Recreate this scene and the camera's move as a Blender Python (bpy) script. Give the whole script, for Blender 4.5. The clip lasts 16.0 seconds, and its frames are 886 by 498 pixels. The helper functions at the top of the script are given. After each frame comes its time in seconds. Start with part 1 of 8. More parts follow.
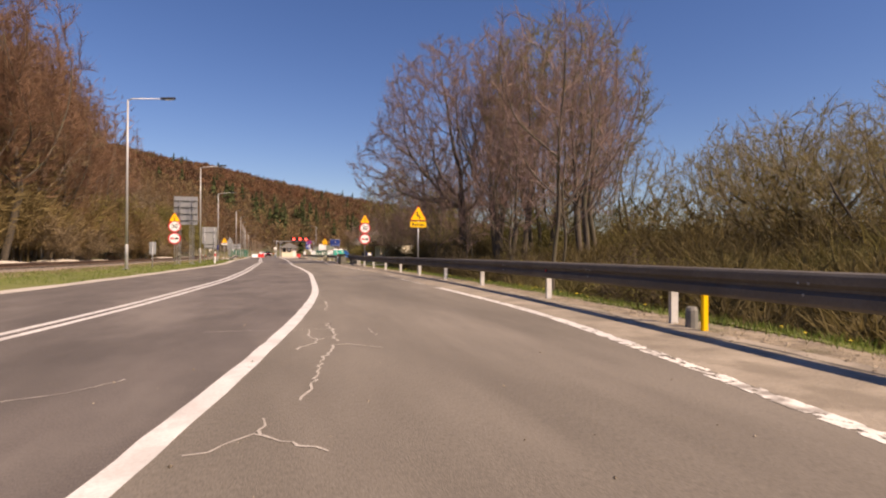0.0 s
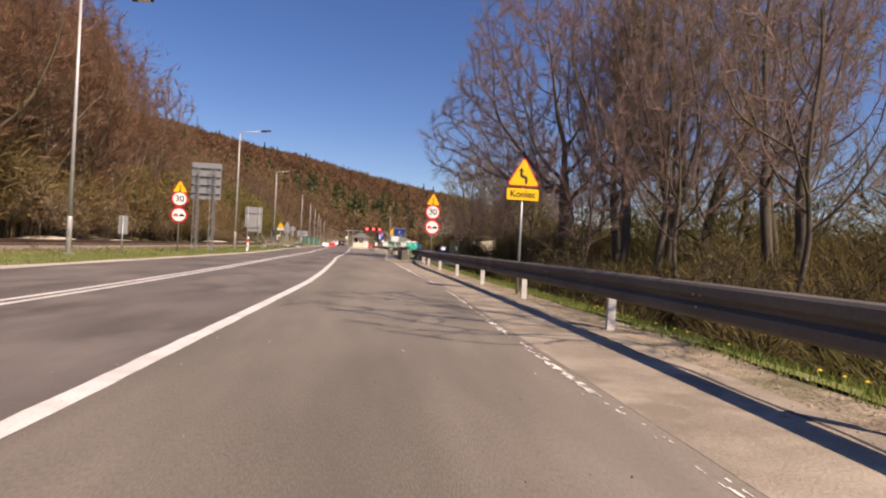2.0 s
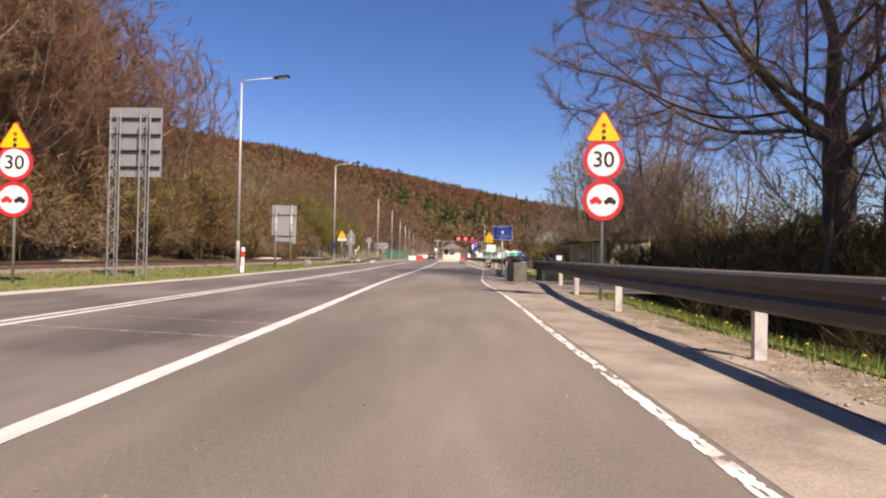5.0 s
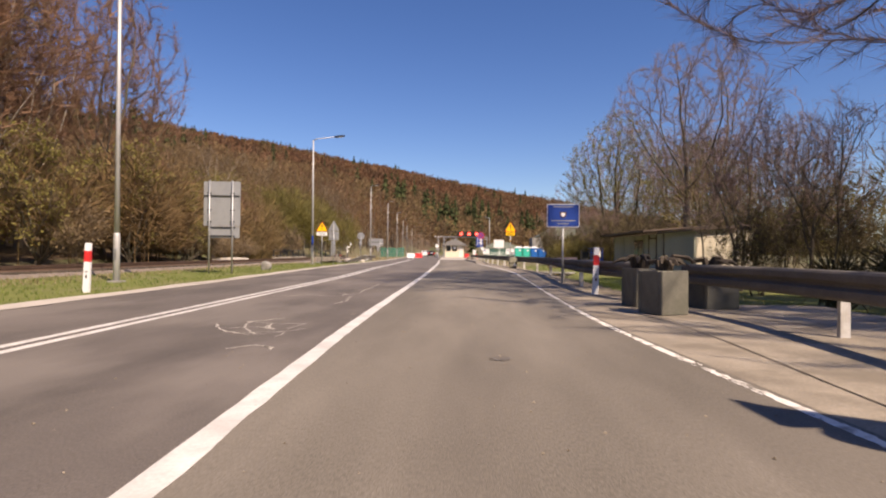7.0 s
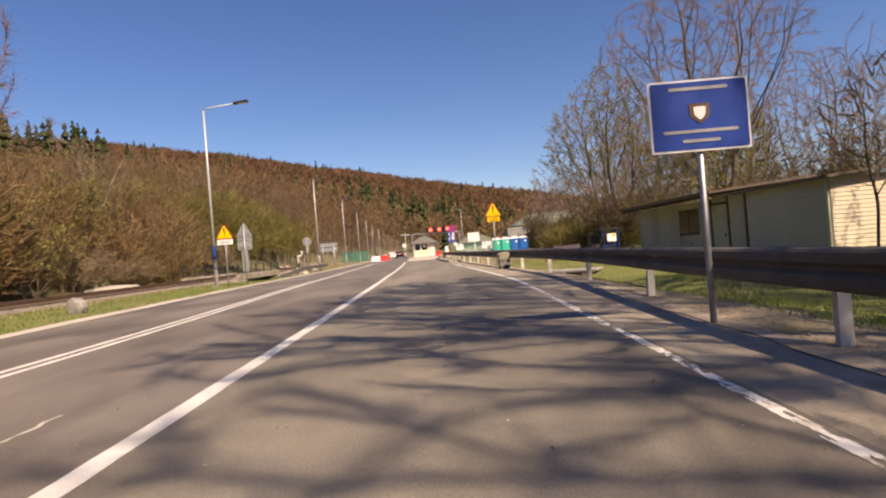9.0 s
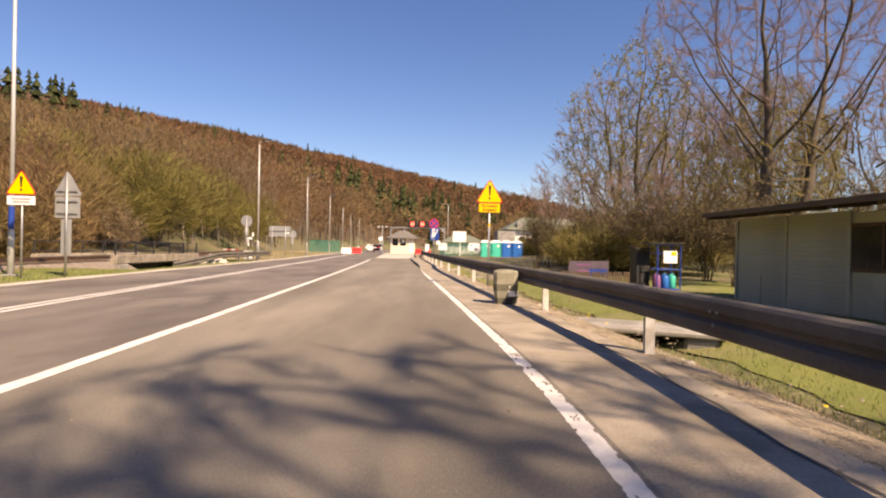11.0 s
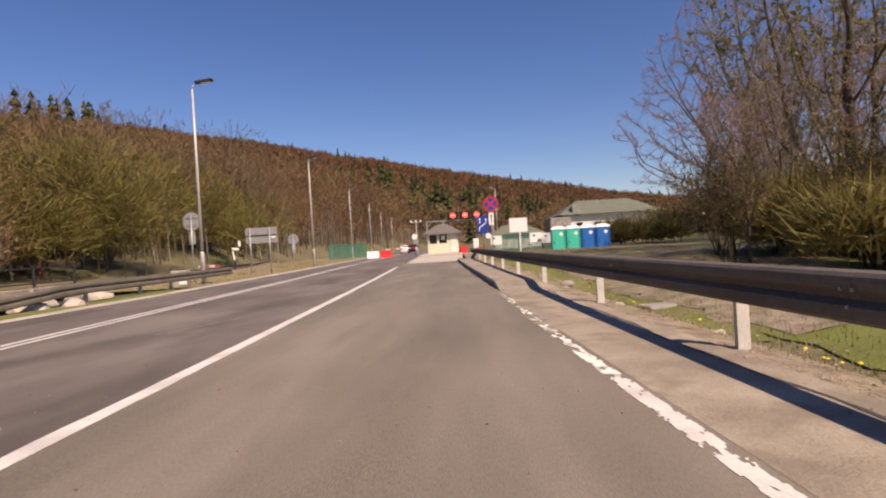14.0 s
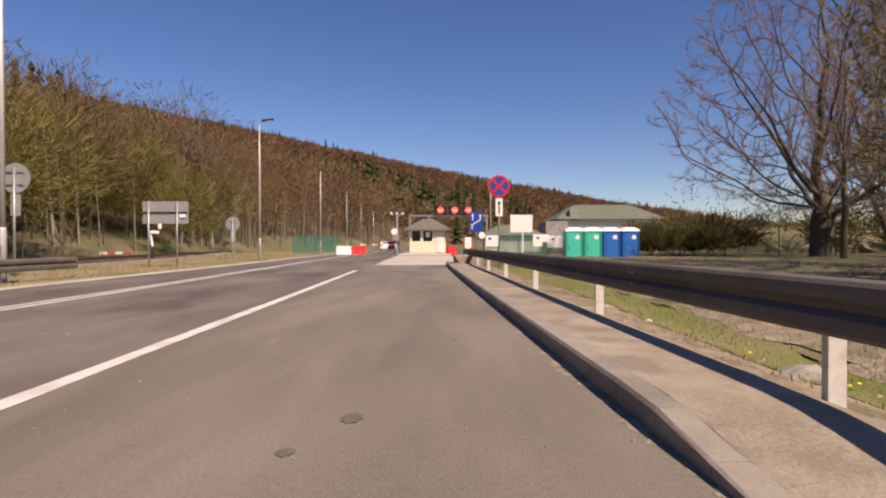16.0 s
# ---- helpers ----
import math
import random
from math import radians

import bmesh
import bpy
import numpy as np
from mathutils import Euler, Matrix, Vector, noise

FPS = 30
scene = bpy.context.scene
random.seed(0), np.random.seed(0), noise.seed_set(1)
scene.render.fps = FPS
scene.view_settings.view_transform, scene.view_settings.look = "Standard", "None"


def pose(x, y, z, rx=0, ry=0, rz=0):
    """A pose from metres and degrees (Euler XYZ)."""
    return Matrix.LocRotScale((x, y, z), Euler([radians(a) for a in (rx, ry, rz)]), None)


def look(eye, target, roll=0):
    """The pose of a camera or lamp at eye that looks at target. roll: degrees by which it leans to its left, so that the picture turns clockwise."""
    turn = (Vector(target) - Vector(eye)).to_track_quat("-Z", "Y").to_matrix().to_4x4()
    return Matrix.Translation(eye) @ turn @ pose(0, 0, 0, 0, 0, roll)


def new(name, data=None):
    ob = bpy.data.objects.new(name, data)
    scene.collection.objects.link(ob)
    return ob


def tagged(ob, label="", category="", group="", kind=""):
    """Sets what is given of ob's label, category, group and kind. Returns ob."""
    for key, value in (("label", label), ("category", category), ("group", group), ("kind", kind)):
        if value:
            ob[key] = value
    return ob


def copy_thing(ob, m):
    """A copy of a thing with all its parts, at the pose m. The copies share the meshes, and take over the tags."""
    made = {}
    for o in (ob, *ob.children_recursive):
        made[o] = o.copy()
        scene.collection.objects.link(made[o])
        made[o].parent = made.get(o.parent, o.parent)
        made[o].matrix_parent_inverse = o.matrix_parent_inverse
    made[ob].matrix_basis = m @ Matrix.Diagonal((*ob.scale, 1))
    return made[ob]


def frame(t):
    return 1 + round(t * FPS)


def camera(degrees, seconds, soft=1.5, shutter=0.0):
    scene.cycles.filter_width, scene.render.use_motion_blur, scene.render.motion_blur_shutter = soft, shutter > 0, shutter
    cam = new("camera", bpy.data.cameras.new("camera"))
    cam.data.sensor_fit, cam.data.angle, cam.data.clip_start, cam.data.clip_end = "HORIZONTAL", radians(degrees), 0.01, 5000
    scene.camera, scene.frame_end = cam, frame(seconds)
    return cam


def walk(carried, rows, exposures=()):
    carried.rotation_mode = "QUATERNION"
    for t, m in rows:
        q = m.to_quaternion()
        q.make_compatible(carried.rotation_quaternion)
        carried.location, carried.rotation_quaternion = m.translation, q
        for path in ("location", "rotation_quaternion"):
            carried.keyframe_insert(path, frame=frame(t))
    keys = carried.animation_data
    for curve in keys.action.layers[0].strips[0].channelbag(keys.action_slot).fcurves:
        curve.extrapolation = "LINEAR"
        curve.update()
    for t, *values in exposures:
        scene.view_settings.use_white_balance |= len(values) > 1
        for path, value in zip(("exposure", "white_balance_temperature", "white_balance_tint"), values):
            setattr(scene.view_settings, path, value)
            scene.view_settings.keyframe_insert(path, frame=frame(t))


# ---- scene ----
cam = camera(77.4, 16.0, 2.1)
PATH = [
    (0, (-0.032, 0.734, 0.84), (0.501, 2.662, 0.86), 0.2),
    (0.5, (0.615, 3.457, 0.892), (1.15, 5.384, 0.909), 2.7),
    (1, (1.21, 6.461, 0.882), (1.643, 8.413, 0.892), 1.8),
    (1.5, (1.732, 9.41, 0.894), (2.12, 11.372, 0.902), 2.6),
    (2, (2.11, 12.38, 0.88), (2.368, 14.363, 0.878), 3.0),
    (2.5, (2.363, 15.332, 0.876), (2.541, 17.324, 0.884), 1.0),
    (3, (2.599, 18.259, 0.869), (2.781, 20.25, 0.87), 1.4),
    (3.5, (2.753, 21.267, 0.825), (2.876, 23.263, 0.826), 0.6),
    (4, (2.782, 24.178, 0.774), (2.855, 26.176, 0.783), 2.1),
    (4.5, (2.685, 27.04, 0.793), (2.678, 29.04, 0.798), 2.3),
    (5, (2.519, 30.001, 0.776), (2.437, 31.999, 0.804), 1.1),
    (5.2, (2.438, 31.114, 0.763), (2.333, 33.111, 0.792), 0.9),
    (7.3, (1.226, 41.975, 0.851), (1.166, 43.974, 0.859), 0.1),
    (7.5, (1.142, 43.02, 0.849), (1.084, 45.02, 0.851), -0.7),
    (8, (1.015, 45.718, 0.857), (0.937, 47.716, 0.864), -4.5),
    (8.2, (1.1, 46.866, 0.858), (1.095, 48.866, 0.866), -7.6),
    (10.3, (2.533, 58.72, 0.989), (2.616, 60.718, 0.99), 1.7),
    (10.5, (2.599, 59.769, 1.0), (2.669, 61.768, 0.998), 0.8),
    (11, (2.689, 62.417, 1.045), (2.76, 64.416, 1.041), 1.1),
    (11.5, (2.643, 65.32, 1.03), (2.612, 67.32, 1.028), 1.6),
    (12, (2.536, 68.222, 1.042), (2.488, 70.222, 1.043), 0.8),
    (12.5, (2.405, 71.082, 1.098), (2.325, 73.08, 1.091), 1.7),
    (13, (2.179, 73.763, 1.114), (1.961, 75.751, 1.107), -0.0),
    (13.5, (1.941, 76.525, 1.01), (1.814, 78.521, 0.993), -3.5),
    (14, (1.816, 79.183, 0.979), (1.748, 81.181, 0.967), -3.4),
    (14.3, (1.732, 80.693, 0.955), (1.718, 82.693, 0.939), -3.4),
    (14.5, (1.708, 81.673, 0.943), (1.707, 83.673, 0.929), -3.0),
    (15, (1.658, 84.028, 0.922), (1.7, 86.028, 0.91), -1.9),
    (15.5, (1.61, 86.476, 0.896), (1.642, 88.476, 0.882), -0.6),
    (16, (1.53, 88.842, 0.877), (1.518, 90.842, 0.863), -0.1),
]
walk(cam, [(t, look(eye, target, roll)) for t, eye, target, roll in PATH],
     [(0, 0.47, 8150, 23), (1.5, 0.45, 7750, 22), (2.5, 0.5, 7400, 22), (3, 0.52, 7250, 22), (3.5, 0.66, 7200, 22), (4.2, 0.72, 7200, 22), (5.2, 0.66, 7200, 22), (7.3, 0.56, 7500, 20), (8.2, 0.52, 7550, 20), (10.3, 1.0, 9500, 19), (11, 0.97, 8900, 21), (12, 0.76, 8250, 23), (13, 0.4, 7900, 24), (16, 0.38, 7750, 23)])

# ---- sun and sky ----
SUN = Vector((0.60, -0.72, 1.0)).normalized()
world = bpy.data.worlds.new("sky")
scene.world = world
world.use_nodes = True
wn = world.node_tree.nodes
wsky = wn.new("ShaderNodeTexSky")
wsky.sky_type, wsky.sun_disc = "NISHITA", False
wsky.sun_elevation = math.asin(SUN.z)
wsky.sun_rotation = math.atan2(SUN.x, SUN.y)
wsky.altitude, wsky.air_density, wsky.dust_density, wsky.ozone_density = 300, 1.0, 0.4, 5.0
wn["Background"].inputs["Strength"].default_value = 0.092
whue = wn.new("ShaderNodeHueSaturation")
whue.inputs["Saturation"].default_value = 1.2
whue.inputs["Hue"].default_value = 0.511
world.node_tree.links.new(wsky.outputs[0], whue.inputs["Color"])
world.node_tree.links.new(whue.outputs[0], wn["Background"].inputs["Color"])
lamp = bpy.data.lights.new("sun", "SUN")
lamp.energy, lamp.angle, lamp.color = 5.0, radians(0.53), (1.0, 0.90, 0.76)
sun = new("sun", lamp)
sun.matrix_world = look(SUN * 50, (0, 0, 0))

# ---- materials ----


def mat(name, dark, light, scale=3.0, fine=60.0, rough=0.8, metal=0.0, bump=0.15, dist=0.01, coords="Position", island=0.0, obj=0.0,
        stretch=(1, 1, 1), blotch=None, blotch_scale=0.4, blotch_amount=0.5, spec=0.4, low=0.32, high=0.68):
    """A procedural surface: two scales of noise between two colours, blotches of a third, fine relief."""
    m = bpy.data.materials.new(name)
    m.use_nodes = True
    nt = m.node_tree
    n, k = nt.nodes, nt.links
    b = n["Principled BSDF"]
    if coords == "Position":
        src = n.new("ShaderNodeNewGeometry").outputs["Position"]
    else:
        src = n.new("ShaderNodeTexCoord").outputs["Object"]
    mp = n.new("ShaderNodeMapping")
    mp.inputs["Scale"].default_value = stretch
    k.new(src, mp.inputs["Vector"])

    def noise_at(s, d=5, r=0.6):
        t = n.new("ShaderNodeTexNoise")
        t.inputs["Scale"].default_value, t.inputs["Detail"].default_value, t.inputs["Roughness"].default_value = s, d, r
        k.new(mp.outputs[0], t.inputs["Vector"])
        return t.outputs["Fac"]

    def math_node(op, a, c):
        t = n.new("ShaderNodeMath")
        t.operation = op
        for i, v in ((0, a), (1, c)):
            if isinstance(v, (int, float)):
                t.inputs[i].default_value = v
            else:
                k.new(v, t.inputs[i])
        return t.outputs[0]

    def ramp(v, lo, hi):
        t = n.new("ShaderNodeMapRange")
        t.inputs["From Min"].default_value, t.inputs["From Max"].default_value = lo, hi
        k.new(v, t.inputs["Value"])
        return t.outputs["Result"]

    def mix(fac, a, c):
        t = n.new("ShaderNodeMix")
        t.data_type = "RGBA"
        k.new(fac, t.inputs["Factor"])
        for i, v in ((6, a), (7, c)):
            if isinstance(v, tuple):
                t.inputs[i].default_value = (*v, 1)
            else:
                k.new(v, t.inputs[i])
        return t.outputs[2]

    f1, f2 = noise_at(scale), noise_at(fine, 3, 0.7)
    fac = math_node("ADD", math_node("MULTIPLY", f1, 0.6), math_node("MULTIPLY", f2, 0.4))
    if island:
        g = n.new("ShaderNodeNewGeometry").outputs["Random Per Island"]
        fac = math_node("ADD", math_node("MULTIPLY", fac, 1 - island), math_node("MULTIPLY", g, island))
    if obj:
        g = n.new("ShaderNodeObjectInfo").outputs["Random"]
        fac = math_node("ADD", math_node("MULTIPLY", fac, 1 - obj), math_node("MULTIPLY", g, obj))
    col = mix(ramp(fac, low, high), dark, light)
    if blotch:
        col = mix(math_node("MULTIPLY", ramp(noise_at(blotch_scale, 4, 0.55), 0.5, 0.62), blotch_amount), col, blotch)
    k.new(col, b.inputs["Base Color"])
    rr = n.new("ShaderNodeMapRange")
    rr.inputs["To Min"].default_value, rr.inputs["To Max"].default_value = max(0.02, rough - 0.1), min(1, rough + 0.08)
    k.new(f1, rr.inputs["Value"])
    k.new(rr.outputs["Result"], b.inputs["Roughness"])
    b.inputs["Metallic"].default_value = metal
    b.inputs["Specular IOR Level"].default_value = spec
    if bump:
        bp = n.new("ShaderNodeBump")
        bp.inputs["Strength"].default_value, bp.inputs["Distance"].default_value = bump, dist
        k.new(f2, bp.inputs["Height"])
        k.new(bp.outputs[0], b.inputs["Normal"])
    return m


def glow(name, colour, power):
    m = bpy.data.materials.new(name)
    m.use_nodes = True
    b = m.node_tree.nodes["Principled BSDF"]
    b.inputs["Base Color"].default_value = (*colour, 1)
    b.inputs["Emission Color"].default_value = (*colour, 1)
    b.inputs["Emission Strength"].default_value = power
    return m


def airy(m, share):
    """Lets light through a surface that stands for many fine twigs or thin leaves."""
    nt = m.node_tree
    b, out = nt.nodes["Principled BSDF"], nt.nodes["Material Output"]
    t, x = nt.nodes.new("ShaderNodeBsdfTranslucent"), nt.nodes.new("ShaderNodeMixShader")
    nt.links.new(b.inputs["Base Color"].links[0].from_socket, t.inputs["Color"])
    x.inputs[0].default_value = share
    nt.links.new(b.outputs[0], x.inputs[1])
    nt.links.new(t.outputs[0], x.inputs[2])
    nt.links.new(x.outputs[0], out.inputs["Surface"])
    return m


M_ASPHALT = mat("asphalt", (0.118, 0.104, 0.084), (0.235, 0.208, 0.172), 0.55, 130, 0.88, bump=0.5, dist=0.004, blotch=(0.125, 0.109, 0.09), blotch_scale=1.7, blotch_amount=0.3, stretch=(1, 0.2, 1), low=0.39, high=0.61)
M_ASPHALT_OLD = mat("asphalt_main", (0.080, 0.069, 0.061), (0.168, 0.146, 0.129), 0.6, 120, 0.86, bump=0.5, dist=0.004, blotch=(0.215, 0.19, 0.165), blotch_scale=0.7, blotch_amount=0.5, stretch=(1, 0.4, 1), low=0.39, high=0.61)
M_SEAM = mat("tar_seam", (0.05, 0.047, 0.045), (0.085, 0.08, 0.076), 2, 60, 0.75, bump=0.3)
M_STAIN = mat("oil_stain", (0.095, 0.083, 0.07), (0.16, 0.142, 0.12), 6, 60, 0.7, bump=0.4, dist=0.006)
M_LINE = mat("road_paint", (0.50, 0.48, 0.45), (0.80, 0.78, 0.74), 5, 50, 0.6, bump=0.2, dist=0.003, blotch=(0.36, 0.34, 0.31), blotch_scale=2.5, blotch_amount=0.45)
M_LINE_WORN = mat("worn_road_paint", (0.20, 0.178, 0.15), (0.78, 0.75, 0.69), 9, 45, 0.7, bump=0.3, dist=0.004, blotch=(0.22, 0.195, 0.165), blotch_scale=3.5, blotch_amount=0.85, low=0.30, high=0.46)
M_CRACK = mat("crack_filler", (0.32, 0.29, 0.25), (0.54, 0.50, 0.44), 4, 40, 0.8)
M_GUTTER = mat("sandy_concrete", (0.205, 0.175, 0.136), (0.375, 0.325, 0.258), 1.3, 45, 0.92, bump=0.6, dist=0.012, blotch=(0.19, 0.162, 0.125), blotch_scale=1.7, blotch_amount=0.75, low=0.38, high=0.62)
M_GRAVEL = mat("gravel_stones", (0.14, 0.112, 0.08), (0.38, 0.32, 0.24), 3, 40, 0.95, bump=0.2, island=0.8, low=0.2, high=0.8)
M_KERB = mat("kerb_concrete", (0.19, 0.17, 0.145), (0.34, 0.31, 0.265), 2, 70, 0.88, bump=0.4, dist=0.006, blotch=(0.15, 0.14, 0.12), blotch_scale=1.5)
M_CONCRETE = mat("concrete", (0.20, 0.19, 0.17), (0.36, 0.345, 0.32), 2, 50, 0.9, bump=0.4, dist=0.008, blotch=(0.12, 0.12, 0.10), blotch_scale=1.6)
M_PLANTER = mat("exposed_aggregate", (0.10, 0.098, 0.08), (0.20, 0.19, 0.155), 3, 90, 0.92, bump=0.6, dist=0.008, coords="Object", blotch=(0.07, 0.075, 0.055), blotch_scale=2)
M_BLOCK = mat("old_block_concrete", (0.20, 0.19, 0.14), (0.34, 0.325, 0.25), 5, 40, 0.92, bump=0.4, coords="Object", blotch=(0.15, 0.14, 0.10), blotch_scale=4)
M_BLOCK_DARK = mat("faded_black_stripe", (0.09, 0.085, 0.06), (0.19, 0.18, 0.135), 5, 40, 0.92, bump=0.4, coords="Object")
M_SOIL = mat("verge_soil", (0.15, 0.12, 0.083), (0.40, 0.33, 0.24), 3.0, 22, 0.95, bump=1.0, dist=0.04, blotch=(0.09, 0.105, 0.03), blotch_scale=0.9, blotch_amount=0.4, low=0.38, high=0.62)
M_GROUND = mat("meadow_ground", (0.085, 0.075, 0.038), (0.19, 0.165, 0.095), 0.35, 8, 0.95, bump=0.8, dist=0.05, blotch=(0.075, 0.105, 0.022), blotch_scale=0.12, blotch_amount=0.7)
M_FLOOR = mat("leaf_litter", (0.075, 0.05, 0.03), (0.165, 0.112, 0.068), 0.15, 4, 0.95, bump=0.8, dist=0.06, blotch=(0.10, 0.095, 0.04), blotch_scale=0.05, blotch_amount=0.6)
M_GRASS_BED = mat("short_grass", (0.10, 0.125, 0.025), (0.20, 0.21, 0.06), 1.3, 30, 0.95, bump=0.8, dist=0.03, blotch=(0.22, 0.19, 0.10), blotch_scale=0.5, blotch_amount=0.55)
M_MEADOW = mat("dry_meadow", (0.11, 0.09, 0.05), (0.30, 0.25, 0.16), 1.1, 25, 0.95, bump=0.8, dist=0.03, blotch=(0.11, 0.145, 0.03), blotch_scale=0.6, blotch_amount=0.85)
M_STRAW = mat("pale_dry_turf", (0.17, 0.14, 0.07), (0.36, 0.30, 0.175), 0.8, 25, 0.95, bump=0.8, dist=0.03, blotch=(0.13, 0.15, 0.035), blotch_scale=0.25, blotch_amount=0.6)
M_GRASS = mat("grass_blades", (0.085, 0.135, 0.02), (0.225, 0.275, 0.065), 1.5, 30, 0.7, bump=0, island=0.5)
M_DRY = mat("dry_grass", (0.24, 0.19, 0.10), (0.42, 0.35, 0.21), 1.5, 30, 0.8, bump=0, island=0.5)
M_FLOWER = mat("dandelion_yellow", (0.75, 0.52, 0.02), (0.85, 0.65, 0.04), 5, 50, 0.6, bump=0)
M_BARK = mat("bark", (0.058, 0.046, 0.034), (0.145, 0.118, 0.088), 3, 30, 0.92, bump=0.6, dist=0.02, coords="Object", stretch=(3, 3, 0.6), blotch=(0.085, 0.095, 0.045), blotch_scale=0.8)
M_BARK_PALE = mat("pale_bark", (0.22, 0.185, 0.145), (0.40, 0.35, 0.29), 3, 30, 0.9, bump=0.4, dist=0.01, coords="Object", stretch=(3, 3, 0.6))
M_TWIG = mat("twigs_mauve", (0.185, 0.124, 0.102), (0.39, 0.272, 0.225), 1, 10, 0.85, bump=0, island=0.5, coords="Object")
M_TWIG_BROWN = mat("twigs_brown", (0.15, 0.108, 0.066), (0.32, 0.24, 0.15), 1, 10, 0.85, bump=0, island=0.5, coords="Object")
M_TWIG_OLIVE = mat("olive_twigs", (0.16, 0.125, 0.062), (0.36, 0.295, 0.155), 1, 10, 0.85, bump=0, island=0.5, coords="Object")
M_TWIG_PALE = mat("pale_twigs", (0.27, 0.22, 0.17), (0.46, 0.40, 0.32), 1, 10, 0.85, bump=0, island=0.5, coords="Object")
M_STEM = mat("woodland_stems", (0.10, 0.08, 0.058), (0.34, 0.29, 0.23), 0.3, 8, 0.9, bump=0, island=0.7)
M_BRUSH = mat("brushwood", (0.07, 0.053, 0.03), (0.17, 0.133, 0.078), 1, 10, 0.9, bump=0, island=0.5, coords="Object")
M_BUD = mat("young_leaves", (0.17, 0.155, 0.03), (0.33, 0.30, 0.075), 1, 10, 0.7, bump=0, island=0.6, coords="Object")
M_BUD_TAN = mat("dry_leaves", (0.20, 0.145, 0.075), (0.36, 0.27, 0.15), 1, 10, 0.75, bump=0, island=0.6, coords="Object")
M_BEECH = mat("bare_beech_wood", (0.12, 0.057, 0.031), (0.30, 0.155, 0.082), 0.09, 0.5, 0.95, bump=0, island=0.22, blotch=(0.165, 0.135, 0.062), blotch_scale=0.02, blotch_amount=0.75, low=0.36, high=0.62)
M_THICKET = mat("tan_thicket", (0.125, 0.080, 0.038), (0.32, 0.212, 0.102), 0.13, 0.8, 0.95, bump=0, island=0.25, low=0.36, high=0.62, blotch=(0.25, 0.20, 0.08), blotch_scale=0.06, blotch_amount=0.6)
M_BEECH_DARK = mat("dark_beech_wood", (0.085, 0.046, 0.025), (0.20, 0.113, 0.06), 0.09, 0.5, 0.95, bump=0, island=0.22, low=0.36, high=0.62)
M_TWIG_WARM = mat("warm_twigs", (0.155, 0.088, 0.052), (0.345, 0.205, 0.13), 0.3, 5, 0.95, bump=0, island=0.35)
M_GREYWOOD = mat("grey_olive_wood", (0.09, 0.056, 0.03), (0.24, 0.155, 0.082), 0.09, 0.5, 0.95, bump=0, island=0.22, blotch=(0.17, 0.135, 0.06), blotch_scale=0.03, blotch_amount=0.7, low=0.36, high=0.62)
M_RIVER = mat("river_thicket", (0.068, 0.052, 0.022), (0.195, 0.152, 0.062), 0.13, 0.8, 0.95, bump=0, island=0.25, low=0.36, high=0.62, blotch=(0.13, 0.13, 0.035), blotch_scale=0.06, blotch_amount=0.7)
M_HEDGE = mat("budding_brush", (0.115, 0.10, 0.034), (0.27, 0.23, 0.08), 0.3, 2, 0.95, bump=0, island=0.3, low=0.36, high=0.62)
M_WILLOW_WOOD = mat("budding_willow", (0.12, 0.105, 0.03), (0.26, 0.225, 0.07), 0.15, 0.9, 0.9, bump=0, island=0.3, low=0.36, high=0.62)
M_SPRUCE = mat("spruce", (0.02, 0.026, 0.010), (0.052, 0.06, 0.024), 0.05, 1, 0.95, bump=0, island=0.5, spec=0.1)
M_WILLOW = mat("willow_green", (0.17, 0.15, 0.035), (0.32, 0.28, 0.08), 1, 10, 0.75, bump=0, island=0.6, coords="Object")
for m in (M_TWIG, M_TWIG_OLIVE, M_TWIG_PALE, M_TWIG_BROWN, M_BRUSH, M_BUD, M_BUD_TAN, M_BEECH, M_BEECH_DARK, M_TWIG_WARM, M_GREYWOOD, M_RIVER, M_THICKET, M_WILLOW, M_WILLOW_WOOD, M_HEDGE, M_GRASS, M_DRY):
    airy(m, 0.4)
M_GALV = mat("galvanised_steel", (0.30, 0.31, 0.32), (0.44, 0.45, 0.46), 4, 30, 0.5, 0.75, bump=0.05, coords="Object")
M_RAIL = mat("weathered_rail_steel", (0.105, 0.096, 0.084), (0.18, 0.164, 0.145), 1.5, 30, 0.8, 0.1, bump=0.08, blotch=(0.10, 0.085, 0.07), blotch_scale=1.2, spec=0.15)
M_POST = mat("rail_post_steel", (0.46, 0.45, 0.43), (0.66, 0.65, 0.62), 3, 30, 0.65, 0.1, bump=0.05, coords="Object", blotch=(0.22, 0.18, 0.14), blotch_scale=3)
M_LAMP = mat("lamp_post_grey", (0.42, 0.42, 0.41), (0.56, 0.56, 0.55), 2, 30, 0.5, 0.35, bump=0.03, coords="Object")
M_DARK = mat("dark_metal", (0.025, 0.025, 0.027), (0.05, 0.05, 0.052), 5, 40, 0.5, 0.3, bump=0.05, coords="Object")
M_BLACK = mat("sign_black", (0.012, 0.012, 0.012), (0.02, 0.02, 0.02), 5, 40, 0.5, bump=0)
M_YELLOW = mat("sign_yellow", (0.86, 0.49, 0.006), (0.92, 0.56, 0.012), 3, 30, 0.4, bump=0, coords="Object")
M_RED = mat("sign_red", (0.52, 0.022, 0.03), (0.62, 0.035, 0.04), 3, 30, 0.4, bump=0, coords="Object")
